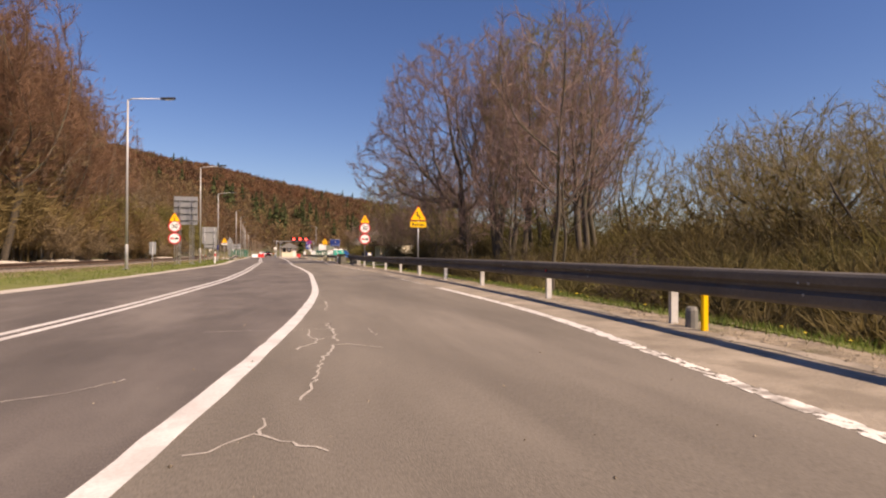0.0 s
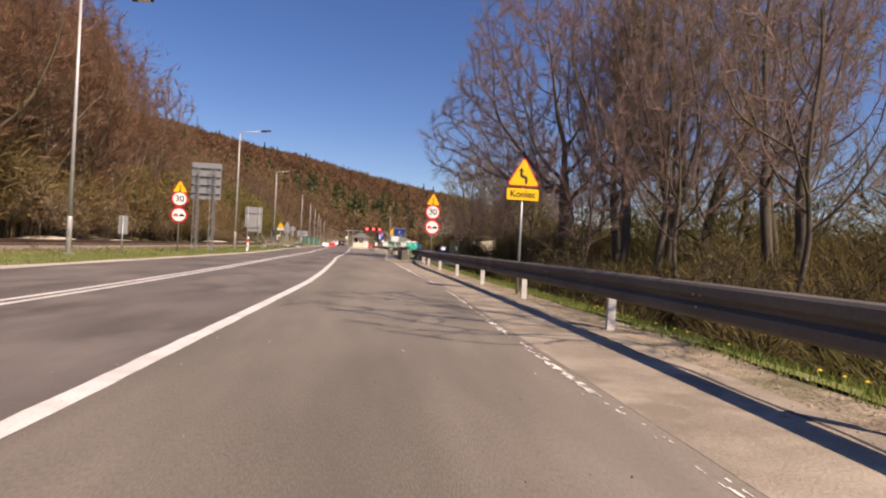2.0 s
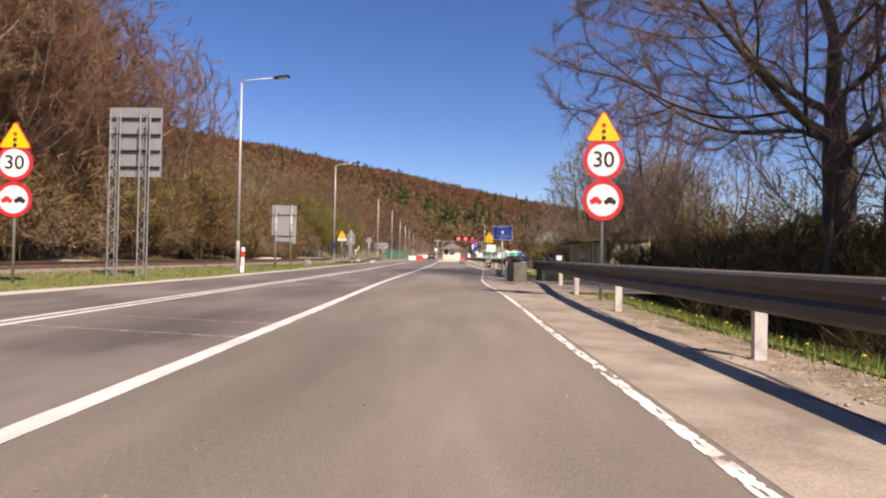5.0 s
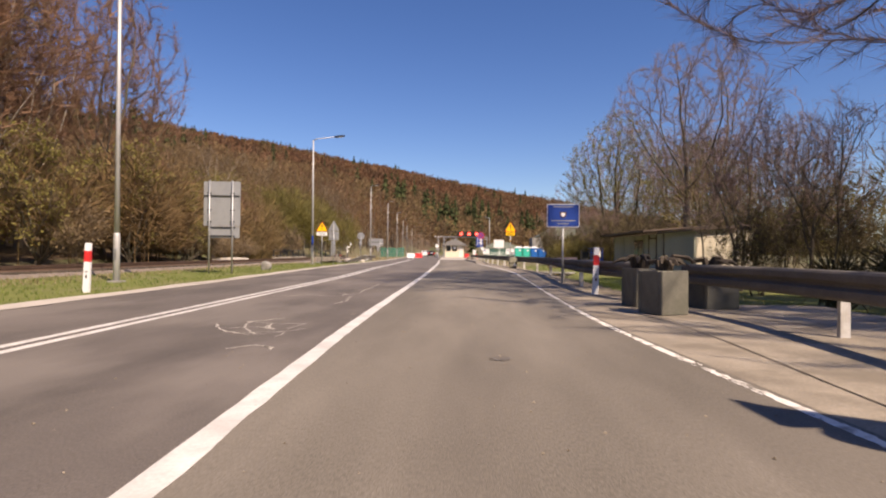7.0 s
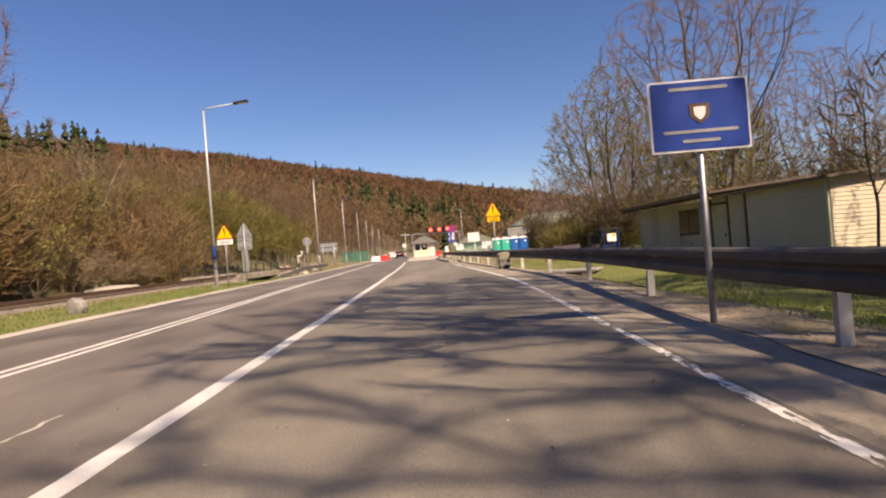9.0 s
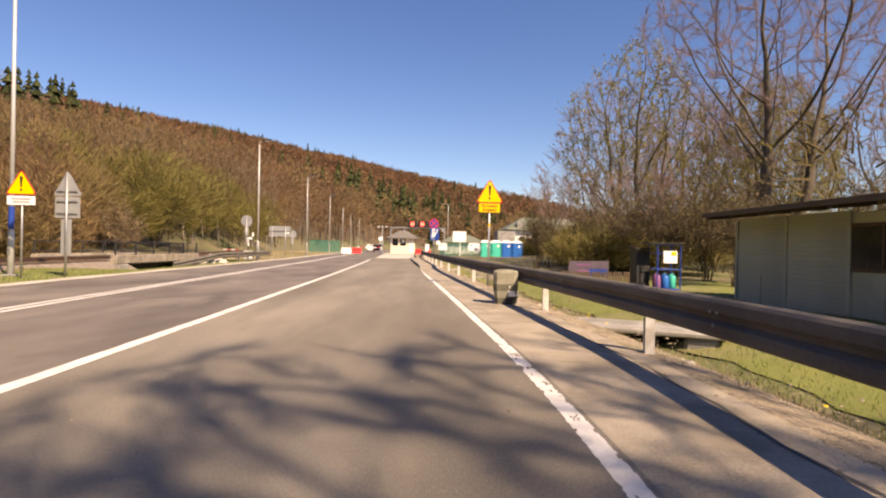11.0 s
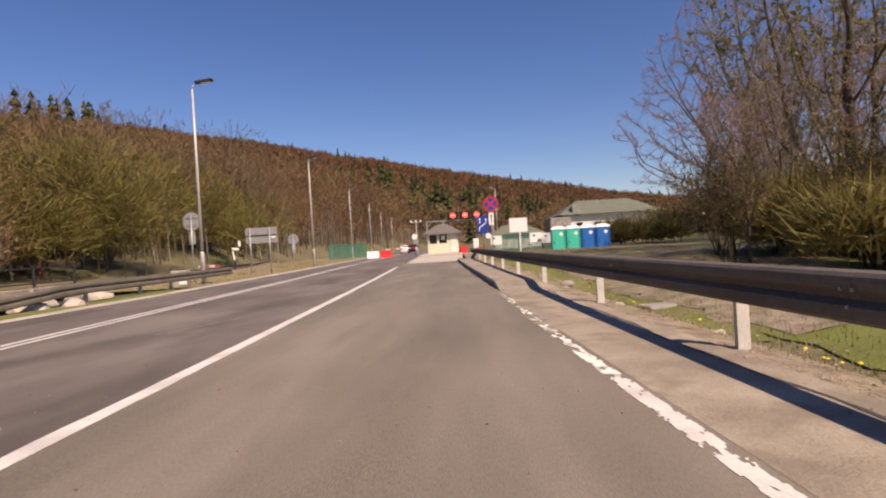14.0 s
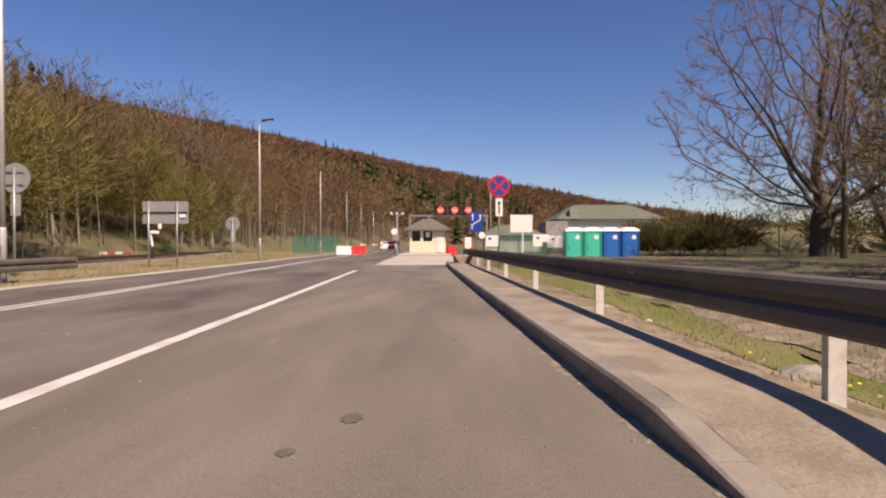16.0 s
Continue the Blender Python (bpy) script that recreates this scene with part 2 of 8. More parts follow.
M_WHITE = mat("sign_white", (0.74, 0.74, 0.73), (0.84, 0.84, 0.83), 3, 30, 0.4, bump=0, coords="Object")
M_BLUE = mat("sign_blue", (0.012, 0.045, 0.25), (0.02, 0.065, 0.33), 3, 30, 0.4, bump=0, coords="Object")
M_SIGNBACK = mat("sign_back_grey", (0.27, 0.28, 0.285), (0.37, 0.38, 0.385), 2, 30, 0.55, 0.3, bump=0.05, coords="Object", blotch=(0.22, 0.225, 0.23), blotch_scale=2)
M_BALLAST = mat("ballast", (0.16, 0.125, 0.10), (0.34, 0.285, 0.24), 6, 22, 0.95, bump=1.0, dist=0.06)
M_SLEEPER = mat("sleeper_wood", (0.045, 0.035, 0.027), (0.10, 0.08, 0.06), 4, 40, 0.9, bump=0.5)
M_RUST = mat("rusty_rail", (0.09, 0.055, 0.038), (0.17, 0.11, 0.075), 3, 40, 0.75, 0.3, bump=0.2)
M_ROCK = mat("rubble_stone", (0.34, 0.30, 0.25), (0.56, 0.51, 0.44), 1.5, 20, 0.92, bump=0.7, dist=0.03)
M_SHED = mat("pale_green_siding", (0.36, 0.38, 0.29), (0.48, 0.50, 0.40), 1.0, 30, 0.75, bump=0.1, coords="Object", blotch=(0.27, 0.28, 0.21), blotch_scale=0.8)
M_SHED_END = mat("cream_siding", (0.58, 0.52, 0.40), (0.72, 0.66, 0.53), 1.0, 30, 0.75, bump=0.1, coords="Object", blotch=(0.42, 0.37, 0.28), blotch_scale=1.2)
M_SHED_ROOF = mat("roofing_felt", (0.075, 0.055, 0.045), (0.15, 0.115, 0.095), 1.5, 30, 0.9, bump=0.3, coords="Object")
M_TIMBER = mat("brown_timber", (0.06, 0.042, 0.028), (0.13, 0.09, 0.058), 2, 40, 0.8, bump=0.2, coords="Object", stretch=(1, 1, 6))
M_PLASTER = mat("cream_plaster", (0.62, 0.55, 0.41), (0.76, 0.69, 0.54), 1, 40, 0.85, bump=0.2, coords="Object")
M_WHITEWALL = mat("white_plaster", (0.66, 0.63, 0.57), (0.80, 0.77, 0.71), 0.6, 30, 0.85, bump=0.1, coords="Object")
M_ROOF_GREEN = mat("green_roof", (0.10, 0.115, 0.085), (0.165, 0.18, 0.135), 1, 20, 0.7, bump=0.2, coords="Object")
M_ROOF_GREY = mat("grey_shingle", (0.10, 0.095, 0.085), (0.17, 0.16, 0.145), 2, 30, 0.85, bump=0.2, coords="Object")
M_GLASS = mat("window_dark_glass", (0.012, 0.013, 0.014), (0.03, 0.032, 0.034), 2, 20, 0.08, bump=0, coords="Object", spec=0.6)
M_FENCE = mat("green_fence", (0.02, 0.115, 0.085), (0.035, 0.165, 0.12), 2, 20, 0.55, bump=0.05, coords="Object")
M_TEAL = mat("toilet_teal", (0.015, 0.46, 0.35), (0.03, 0.55, 0.42), 2, 30, 0.45, bump=0.05, coords="Object")
M_TBLUE = mat("toilet_blue", (0.008, 0.12, 0.42), (0.016, 0.15, 0.50), 2, 30, 0.45, bump=0.05, coords="Object")
M_PLASTIC_WHITE = mat("white_plastic", (0.70, 0.71, 0.72), (0.82, 0.83, 0.84), 2, 30, 0.45, bump=0.03, coords="Object")
M_PLASTIC_RED = mat("red_plastic", (0.55, 0.025, 0.03), (0.68, 0.045, 0.04), 2, 30, 0.45, bump=0.03, coords="Object")
M_BANNER = mat("faded_banner", (0.075, 0.058, 0.085), (0.14, 0.11, 0.14), 3, 30, 0.7, bump=0.1, coords="Object")
M_FADED_RED = mat("faded_red_board", (0.20, 0.045, 0.04), (0.32, 0.08, 0.065), 4, 40, 0.75, bump=0.1, coords="Object")
M_FADED_WHITE = mat("faded_white_board", (0.36, 0.34, 0.31), (0.52, 0.50, 0.46), 4, 40, 0.75, bump=0.1, coords="Object")
M_PAVING = mat("pale_paving", (0.40, 0.36, 0.315), (0.54, 0.49, 0.43), 1.5, 40, 0.9, bump=0.3, blotch=(0.31, 0.28, 0.24), blotch_scale=0.6)
M_PURPLE = mat("purple_plastic", (0.20, 0.07, 0.19), (0.28, 0.11, 0.25), 2, 30, 0.5, bump=0.03, coords="Object")
M_LED = glow("red_signal_glow", (1.0, 0.06, 0.03), 2.2)
M_WATER = mat("creek_water", (0.02, 0.022, 0.016), (0.04, 0.042, 0.03), 2, 8, 0.08, bump=0.3, dist=0.02, spec=0.6)

# ---- mesh helpers ----


class Shape:
    """Gathers corners and faces, to become one mesh."""

    def __init__(self):
        self.v, self.f = [], []

    def add(self, verts, faces):
        o = len(self.v)
        self.v += [tuple(p) for p in verts]
        self.f += [tuple(i + o for i in q) for q in faces]
        return self

    def box(self, c, s, b=0.01, turn=None):
        """A box with its edges cut off by b."""
        hx, hy, hz = (a / 2 for a in s)
        b = min(b, hx * 0.6, hy * 0.6, hz * 0.6)
        m = (turn or Matrix.Identity(3)).to_3x3()
        idx, verts = {}, []
        for sx in (-1, 1):
            for sy in (-1, 1):
                for sz in (-1, 1):
                    for ax in range(3):
                        p = [sx * (hx - b), sy * (hy - b), sz * (hz - b)]
                        p[ax] = (sx * hx, sy * hy, sz * hz)[ax]
                        idx[sx, sy, sz, ax] = len(verts)
                        verts.append(Vector(c) + m @ Vector(p))
        faces = []
        for ax in range(3):
            u, w = (ax + 1) % 3, (ax + 2) % 3
            for sg in (-1, 1):
                q = []
                for a, e in ((-1, -1), (1, -1), (1, 1), (-1, 1)):
                    k = [0, 0, 0]
                    k[ax], k[u], k[w] = sg, a, e
                    q.append(idx[(*k, ax)])
                faces.append(q if sg > 0 else q[::-1])
        for ax in range(3):
            u, w = (ax + 1) % 3, (ax + 2) % 3
            for a in (-1, 1):
                for e in (-1, 1):
                    k0, k1 = [0, 0, 0], [0, 0, 0]
                    k0[ax], k1[ax] = -1, 1
                    k0[u] = k1[u] = a
                    k0[w] = k1[w] = e
                    q = [idx[(*k0, u)], idx[(*k1, u)], idx[(*k1, w)], idx[(*k0, w)]]
                    faces.append(q if a * e < 0 else q[::-1])
        for sx in (-1, 1):
            for sy in (-1, 1):
                for sz in (-1, 1):
                    q = [idx[sx, sy, sz, i] for i in range(3)]
                    faces.append(q if sx * sy * sz > 0 else q[::-1])
        return self.add(verts, faces)

    def tube(self, pts, radii, sides=8, caps=True):
        """A tube along points."""
        pts = [Vector(p) for p in pts]
        if isinstance(radii, (int, float)):
            radii = [radii] * len(pts)
        verts, faces, ref = [], [], None
        for i, p in enumerate(pts):
            d = (pts[min(i + 1, len(pts) - 1)] - pts[max(i - 1, 0)]).normalized()
            if ref is None:
                ref = d.orthogonal().normalized()
            ref = (ref - d * ref.dot(d)).normalized()
            w = d.cross(ref)
            for j in range(sides):
                a = 2 * math.pi * j / sides
                verts.append(p + (ref * math.cos(a) + w * math.sin(a)) * radii[i])
        for i in range(len(pts) - 1):
            for j in range(sides):
                a, b = i * sides + j, i * sides + (j + 1) % sides
                faces.append((a, b, b + sides, a + sides))
        if caps:
            faces += [tuple(range(sides))[::-1], tuple(range(len(verts) - sides, len(verts)))]
        return self.add(verts, faces)

    def plate(self, outline, y0, y1):
        """An upright plate: an outline of (x, z), seen from -y, between two depths."""
        n = len(outline)
        verts = [(x, y0, z) for x, z in outline] + [(x, y1, z) for x, z in outline]
        area = sum(outline[i][0] * outline[(i + 1) % n][1] - outline[(i + 1) % n][0] * outline[i][1] for i in range(n))
        front = tuple(range(n)) if area > 0 else tuple(range(n))[::-1]
        faces = [front, tuple(i + n for i in front[::-1])]
        for i in range(n):
            a, b = front[i], front[(i + 1) % n]
            faces.append((b, a, a + n, b + n))
        return self.add(verts, faces)

    def sweep(self, profile, path, closed=False):
        """Sweeps a profile of (across, up) along points; across is to the right of the way."""
        path = [Vector(p) for p in path]
        n, verts, faces = len(profile), [], []
        for i, p in enumerate(path):
            d = path[min(i + 1, len(path) - 1)] - path[max(i - 1, 0)]
            side = Vector((d.y, -d.x, 0)).normalized()
            verts += [p + side * a + Vector((0, 0, u)) for a, u in profile]
        for i in range(len(path) - 1):
            for j in range(n if closed else n - 1):
                a, b = i * n + j, i * n + (j + 1) % n
                faces.append((a, a + n, b + n, b))
        if closed:
            faces += [tuple(range(n)), tuple(range(len(verts) - n, len(verts)))[::-1]]
        return self.add(verts, faces)

    def mesh(self, name, material, smooth=False):
        me = bpy.data.meshes.new(name)
        me.from_pydata(self.v, [], self.f)
        me.materials.append(material)
        if smooth:
            me.polygons.foreach_set("use_smooth", [True] * len(me.polygons))
        me.update()
        return me


def thing(name, x, y, z=0.0, rz=0.0, label="", category="", group="", kind=""):
    ob = new(name)
    ob.empty_display_size = 0.2
    ob.matrix_basis = pose(x, y, z, 0, 0, rz)
    return tagged(ob, label, category, group, kind)


def part(name, shape, material, parent, label="", smooth=False):
    ob = new(name, shape.mesh(name, material, smooth) if isinstance(shape, Shape) else shape)
    if not isinstance(shape, Shape):
        ob.data.materials.clear()
        ob.data.materials.append(material)
    ob.parent = parent
    return tagged(ob, label)


def solid(name, shape, material, label, category, kind="", group="", smooth=False):
    return tagged(new(name, shape.mesh(name, material, smooth)), label, category, group, kind)


def lettering(text, size, x, z, y):
    """Letters as a flat mesh, centred at (x, z), facing -y."""
    c = bpy.data.curves.new("letters", "FONT")
    c.body, c.size, c.align_x, c.align_y, c.extrude, c.offset = text, size, "CENTER", "CENTER", 0.001, size * 0.01
    ob = bpy.data.objects.new("letters", c)
    me = bpy.data.meshes.new_from_object(ob)
    me.transform(Matrix.Translation((x, y, z)) @ Matrix.Rotation(radians(90), 4, "X"))
    bpy.data.objects.remove(ob)
    return me


def disc(r, cx=0.0, cz=0.0, n=36):
    return [(cx + r * math.cos(2 * math.pi * i / n), cz + r * math.sin(2 * math.pi * i / n)) for i in range(n)]


def rounded(points, r, n=5):
    """A polygon of (x, z), run against the clock, with rounded corners."""
    out, k = [], len(points)
    for i in range(k):
        p, a, b = Vector(points[i]), Vector(points[i - 1]), Vector(points[(i + 1) % k])
        u, w = (a - p).normalized(), (b - p).normalized()
        half = u.angle(w) / 2
        t = r / math.tan(half)
        c = p + (u + w).normalized() * (r / math.sin(half))
        s, e = p + u * t - c, p + w * t - c
        turn = math.atan2(s.x * e.y - s.y * e.x, s.dot(e))
        for j in range(n + 1):
            q = turn * j / n
            out.append((c.x + s.x * math.cos(q) - s.y * math.sin(q), c.y + s.x * math.sin(q) + s.y * math.cos(q)))
    return out


def rect(w, h, cx=0.0, cz=0.0, r=0.02):
    return rounded([(cx - w / 2, cz - h / 2), (cx + w / 2, cz - h / 2), (cx + w / 2, cz + h / 2), (cx - w / 2, cz + h / 2)], r)


def triangle(side, cz, r=0.05):
    """An upright triangle whose foot stands at cz."""
    h = side * 0.866
    return rounded([(-side / 2, cz), (side / 2, cz), (0, cz + h)], r)


# ---- the plan: lines of the road, as x at each y ----


def along(table):
    ys, xs = zip(*table)
    return lambda y: np.interp(y, ys, xs)


def eased(table):
    """The same, with its corners smoothed."""
    ys, xs = zip(*table)
    fine = np.arange(ys[0], ys[-1], 0.5)
    v = np.interp(fine, ys, xs)
    pad = np.pad(v, 8, mode="reflect", reflect_type="odd")
    v = np.convolve(pad, np.hanning(19)[1:-1] / np.hanning(19).sum(), "valid")[: len(fine)]
    return lambda y: np.interp(y, fine, v)


X_LANE = eased([(-40, -11), (-20, -5.6), (-10, -3.3), (0, -1.22), (3.4, -0.64), (7.4, -0.04), (12.6, 0.47), (18, 0.62), (25, 0.77), (31, 0.63), (38.8, 0.36),
                (46, 0.05), (60, -0.13), (70, -0.34), (82, -0.63), (92, -0.96), (100, -1.28), (113, -1.88), (140, -3.0), (200, -6)])
X_DOUBLE = eased([(-40, -13.2), (-20, -7.6), (-10, -5.4), (0, -3.6), (7.5, -2.8), (10, -2.5), (20, -2.0), (30, -2.1), (39, -2.4), (50, -2.65), (60, -2.85),
                  (72, -3.6), (80, -3.9), (90, -4.4), (100, -4.8), (113, -5.6), (140, -7.0), (200, -10)])
X_LEFT = eased([(-40, -17), (-20, -11), (-10, -8.6), (0, -6.8), (14, -5.6), (23, -5.25), (36, -5.0), (46, -4.95), (55, -5.3), (65, -6.0), (75, -6.6), (83, -6.8),
                (95, -7.0), (110, -7.6), (130, -8.8), (160, -10.5), (200, -13)])
X_RIGHT = eased([(-40, -3), (-20, 0), (-10, 1.2), (0, 2.18), (2.9, 2.6), (5.8, 3.18), (8.1, 3.46), (14, 3.58), (18, 3.6), (24.7, 3.8), (28, 3.64), (35, 3.46), (42, 3.36),
                 (47, 3.04), (53, 3.22), (60, 3.52), (66, 3.72), (70, 3.53), (79, 3.08), (86, 2.68), (90.5, 2.52), (95.5, 2.27), (103, 1.9), (110, 1.6), (140, 1.0), (200, -1)])
X_RAIL = eased([(-40, -1.5), (-20, 1.6), (-10, 2.9), (0, 4.0), (7, 4.62), (11, 4.84), (15, 5.0), (20, 5.06), (26, 5.02), (31, 4.95), (39, 4.8), (44, 5.05), (49, 5.6), (50.2, 4.4), (56, 4.5), (62, 4.95), (67, 5.12),
                (71.3, 4.85), (75.8, 4.56), (79.6, 4.28), (83.6, 4.06), (87.6, 3.82), (91.6, 3.66), (95.6, 3.45), (99.6, 3.3), (108, 2.95), (118, 2.6), (140, 2.2), (200, 0)])

# ---- ground, hills ----
EYE0 = (1.5, 60.0)
HILL_A = [-180, -150, -120, -90, -60, -40, -20, -8, 0, 12, 20, 28, 40, 60, 90, 150, 180]
HILL_FOOT = [500, 60, 24, 20, 24, 32, 62, 130, 230, 380, 480, 560, 600, 600, 600, 520, 500]
HILL_TOP = [900, 480, 340, 360, 520, 625, 850, 975, 1050, 1040, 900, 900, 1400, 1700, 1700, 1000, 900]
HILL_H = [30, 55, 66, 86, 120, 130, 143, 136, 121, 76, 41, 18, 24, 40, 45, 35, 30]


def smooth01(t):
    t = np.clip(t, 0, 1)
    return t * t * (3 - 2 * t)


def hill(x, y):
    dx, dy = x - EYE0[0], y - EYE0[1]
    a, d = np.degrees(np.arctan2(dx, dy)), np.hypot(dx, dy)
    foot, top, h = (np.interp(a, HILL_A, v) for v in (HILL_FOOT, HILL_TOP, HILL_H))
    u = np.clip((d - foot) / (top - foot), 0, 1)
    z = h * (0.6 * u + 0.4 * smooth01(u)) * (1 - 0.35 * smooth01((d - top) / 700))
    return z + u * (3.0 * np.sin(x * 0.021 + 1) * np.sin(y * 0.017) + 2.0 * np.sin(x * 0.05 + y * 0.043))


def ground_z(x, y):
    x, y = np.asarray(x, float), np.asarray(y, float)
    off = x - X_RAIL(y)
    bank = -1.7 * smooth01((off - 0.55) / 4.0)
    meadow = -0.30 * smooth01((off - 0.3) / 2.5)
    ditch = -0.28 * np.exp(-(((off - 1.3) / 0.75) ** 2)) - 0.22 * smooth01((off - 0.3) / 2)
    yard = 0.16 * smooth01((off - 2) / 4) - 0.1 * smooth01((off - 0.3) / 1) * smooth01((3 - off) / 2)
    w1, w2, w3 = smooth01((y - 42) / 10), smooth01((y - 58) / 6), smooth01((y - 92) / 8)
    right = ((bank * (1 - w1) + meadow * w1) * (1 - w2) + ditch * w2) * (1 - w3) + yard * w3
    right = np.where(off > 0, right, 0)
    left = x - X_LEFT(y)
    verge = -0.10 * smooth01((-left - 1.2) / 3.0)
    creek = -1.5 * smooth01((-left - 1.45) / 0.7) * np.exp(-(((y - np.clip(87.4 - (x + 8.6) * 1.3, 86, 94.5)) / 3.0) ** 4))
    left = np.where(left < 0, verge + creek, 0)
    rough = 0.05 * np.sin(x * 1.7 + 0.3 * y) * np.sin(y * 1.1) * (smooth01((off - 1) / 3) + smooth01((X_LEFT(y) - x - 2) / 4))
    return -0.035 + right + left + rough + hill(x, y)


def grid_mesh(xs, ys, zfun):
    X, Y = np.meshgrid(xs, ys)
    Z = zfun(X, Y)
    s = Shape()
    s.v = np.stack([X.ravel(), Y.ravel(), Z.ravel()], 1).tolist()
    n = len(xs)
    i = (np.arange(len(ys) - 1)[:, None] * n + np.arange(n - 1)[None]).ravel()
    s.f = np.stack([i, i + 1, i + n + 1, i + n], 1).tolist()
    return s


far = np.array([40, 55, 75, 100, 130, 165, 205, 250, 300, 360, 430, 510, 600, 700, 820, 960, 1150, 1400, 1800, 2400, 3200])
gx = np.concatenate([-far[::-1], np.arange(-38, -20, 2.0), np.arange(-20, 14, 0.5), np.arange(14, 40, 2.0), far])
gy = np.concatenate([-far[::-1], np.arange(-38, -6, 2.0), np.arange(-6, 150, 1.0), np.arange(150, 200, 5), far[6:]])
ground = solid("ground", grid_mesh(gx, gy, ground_z), M_GROUND, "brown and green early spring meadow and hillside ground", "ground", "structure", smooth=True)
ground.data.materials.append(M_FLOOR)
mid = np.array([p.center[:2] for p in ground.data.polygons])
floor_a = np.degrees(np.arctan2(mid[:, 0] - EYE0[0], mid[:, 1] - EYE0[1]))
wooded = (hill(mid[:, 0], mid[:, 1]) > np.where(mid[:, 1] > 84, 3.0, 0.5)) & (floor_a < 36) | ((mid[:, 0] > X_RAIL(mid[:, 1]) + 3.5) & (mid[:, 1] < 52) & (mid[:, 1] > -60) & (mid[:, 0] < 60))
ground.data.polygons.foreach_set("material_index", wooded.astype(np.int32))


def ribbon(name, left, right, y0, y1, z, material, label, step=1.0, cols=1):
    """A flat strip of road between two lines, each x at a given y."""
    ys = np.arange(y0, y1 + 1e-6, step)
    s = Shape()
    for y in ys:
        a, b = float(left(y)), float(right(y))
        s.v += [(a + (b - a) * i / cols, float(y), z) for i in range(cols + 1)]
    n = cols + 1
    s.f = [(r * n + i, r * n + i + 1, (r + 1) * n + i + 1, (r + 1) * n + i) for r in range(len(ys) - 1) for i in range(cols)]
    return solid(name, s, material, label, "road", "structure")


ribbon("road_main", lambda y: X_LEFT(y) - 0.15, lambda y: X_LANE(y) + 0.02, -40, 260, 0.0, M_ASPHALT_OLD, "dark grey weathered asphalt of the main carriageway")
ribbon("road_lane", lambda y: X_LANE(y) + 0.02, lambda y: X_RIGHT(y) + 0.25, -40, 260, 0.0, M_ASPHALT, "lighter brown-grey asphalt of the right lane")
ribbon("gutter_strip", lambda y: X_RIGHT(y) + 0.08, lambda y: X_RAIL(y) - 0.1, -40, 90.5, 0.0015, M_GUTTER, "tan sandy concrete strip beside the road")
ribbon("parking_pad", lambda y: X_RAIL(y) - 1.3, lambda y: 7.5 + 0.2 * np.sin(y), 43.0, 50.3, 0.010, M_GUTTER, "tan worn concrete pad beside the road")
ribbon("shoulder_left", lambda y: X_LEFT(y) - 0.55 - 0.06 * np.sin(y * 1.3), lambda y: X_LEFT(y) + 0.02 * np.sin(y * 2.1), -40, 200, 0.010, M_PAVING, "pale sandy shoulder at the road edge", 0.5)
ribbon("verge_left", lambda y: X_LEFT(y) - 6.2 + 1.0 * np.sin(y * 0.21), lambda y: X_LEFT(y) - 0.5, -40, 84.2, 0.0, M_GRASS_BED, "short green grass verge", 1.0, 1)
ribbon("verge_left", lambda y: X_LEFT(y) - 1.35 - 0.5 * smooth01((y - 90) / 2), lambda y: X_LEFT(y) - 0.5, 84.2, 99, 0.0, M_GRASS_BED, "short green grass verge", 1.0, 1)
ribbon("verge_left", lambda y: X_LEFT(y) - 12, lambda y: X_LEFT(y) - 0.5, 99, 200, 0.0, M_STRAW, "short dry grass verge", 1.0, 1)


def draped(name, x0, x1, y0, y1, up, material, label, nx=8, step=0.5, jag=0.0, category="ground"):
    """A strip that lies on the ground, between two lines."""
    ys = np.arange(y0, y1 + 1e-6, step)
    t = np.linspace(0, 1, nx + 1)
    X = np.stack([x0(ys) * (1 - k) + x1(ys) * k for k in t], 1)
    if jag:
        X[:, 0] += jag * np.sin(ys * 3.1) * np.sin(ys * 0.9 + 1)
        X[:, -1] += jag * np.sin(ys * 2.3 + 2) * np.sin(ys * 1.4)
    Y = np.repeat(ys[:, None], nx + 1, 1)
    Z = np.maximum(ground_z(X, Y), -1.6) + up
    s = Shape()
    s.v = np.stack([X.ravel(), Y.ravel(), Z.ravel()], 1).tolist()
    n = nx + 1
    i = (np.arange(len(ys) - 1)[:, None] * n + np.arange(nx)[None]).ravel()
    s.f = np.stack([i, i + 1, i + n + 1, i + n], 1).tolist()
    return solid(name, s, material, label, category, "structure", smooth=True)


draped("soil_strip", lambda y: X_RAIL(y) - 0.3, lambda y: X_RAIL(y) + 0.5, -20, 42.8, 0.025, M_SOIL, "tan gravelly soil along the guardrail foot", jag=0.08)
draped("soil_strip", lambda y: X_RAIL(y) - 0.3, lambda y: X_RAIL(y) + 0.9, 50.4, 112, 0.025, M_SOIL, "tan gravelly soil along the guardrail foot", jag=0.08)
draped("grass_strip", lambda y: X_RAIL(y) + 0.6, lambda y: X_RAIL(y) + 2.6, -20, 43, 0.03, M_GRASS_BED, "green grass on the bank behind the guardrail", jag=0.15)
draped("grass_strip", lambda y: X_RAIL(y) + 0.75, lambda y: X_RAIL(y) + 9, 50.4, 64, 0.03, M_GRASS_BED, "green grass behind the guardrail", jag=0.15)
draped("grass_strip", lambda y: X_RAIL(y) + 1.7, lambda y: X_RAIL(y) + 12, 64, 88, 0.03, M_GRASS_BED, "green meadow grass in front of the shed", jag=0.15, nx=14)
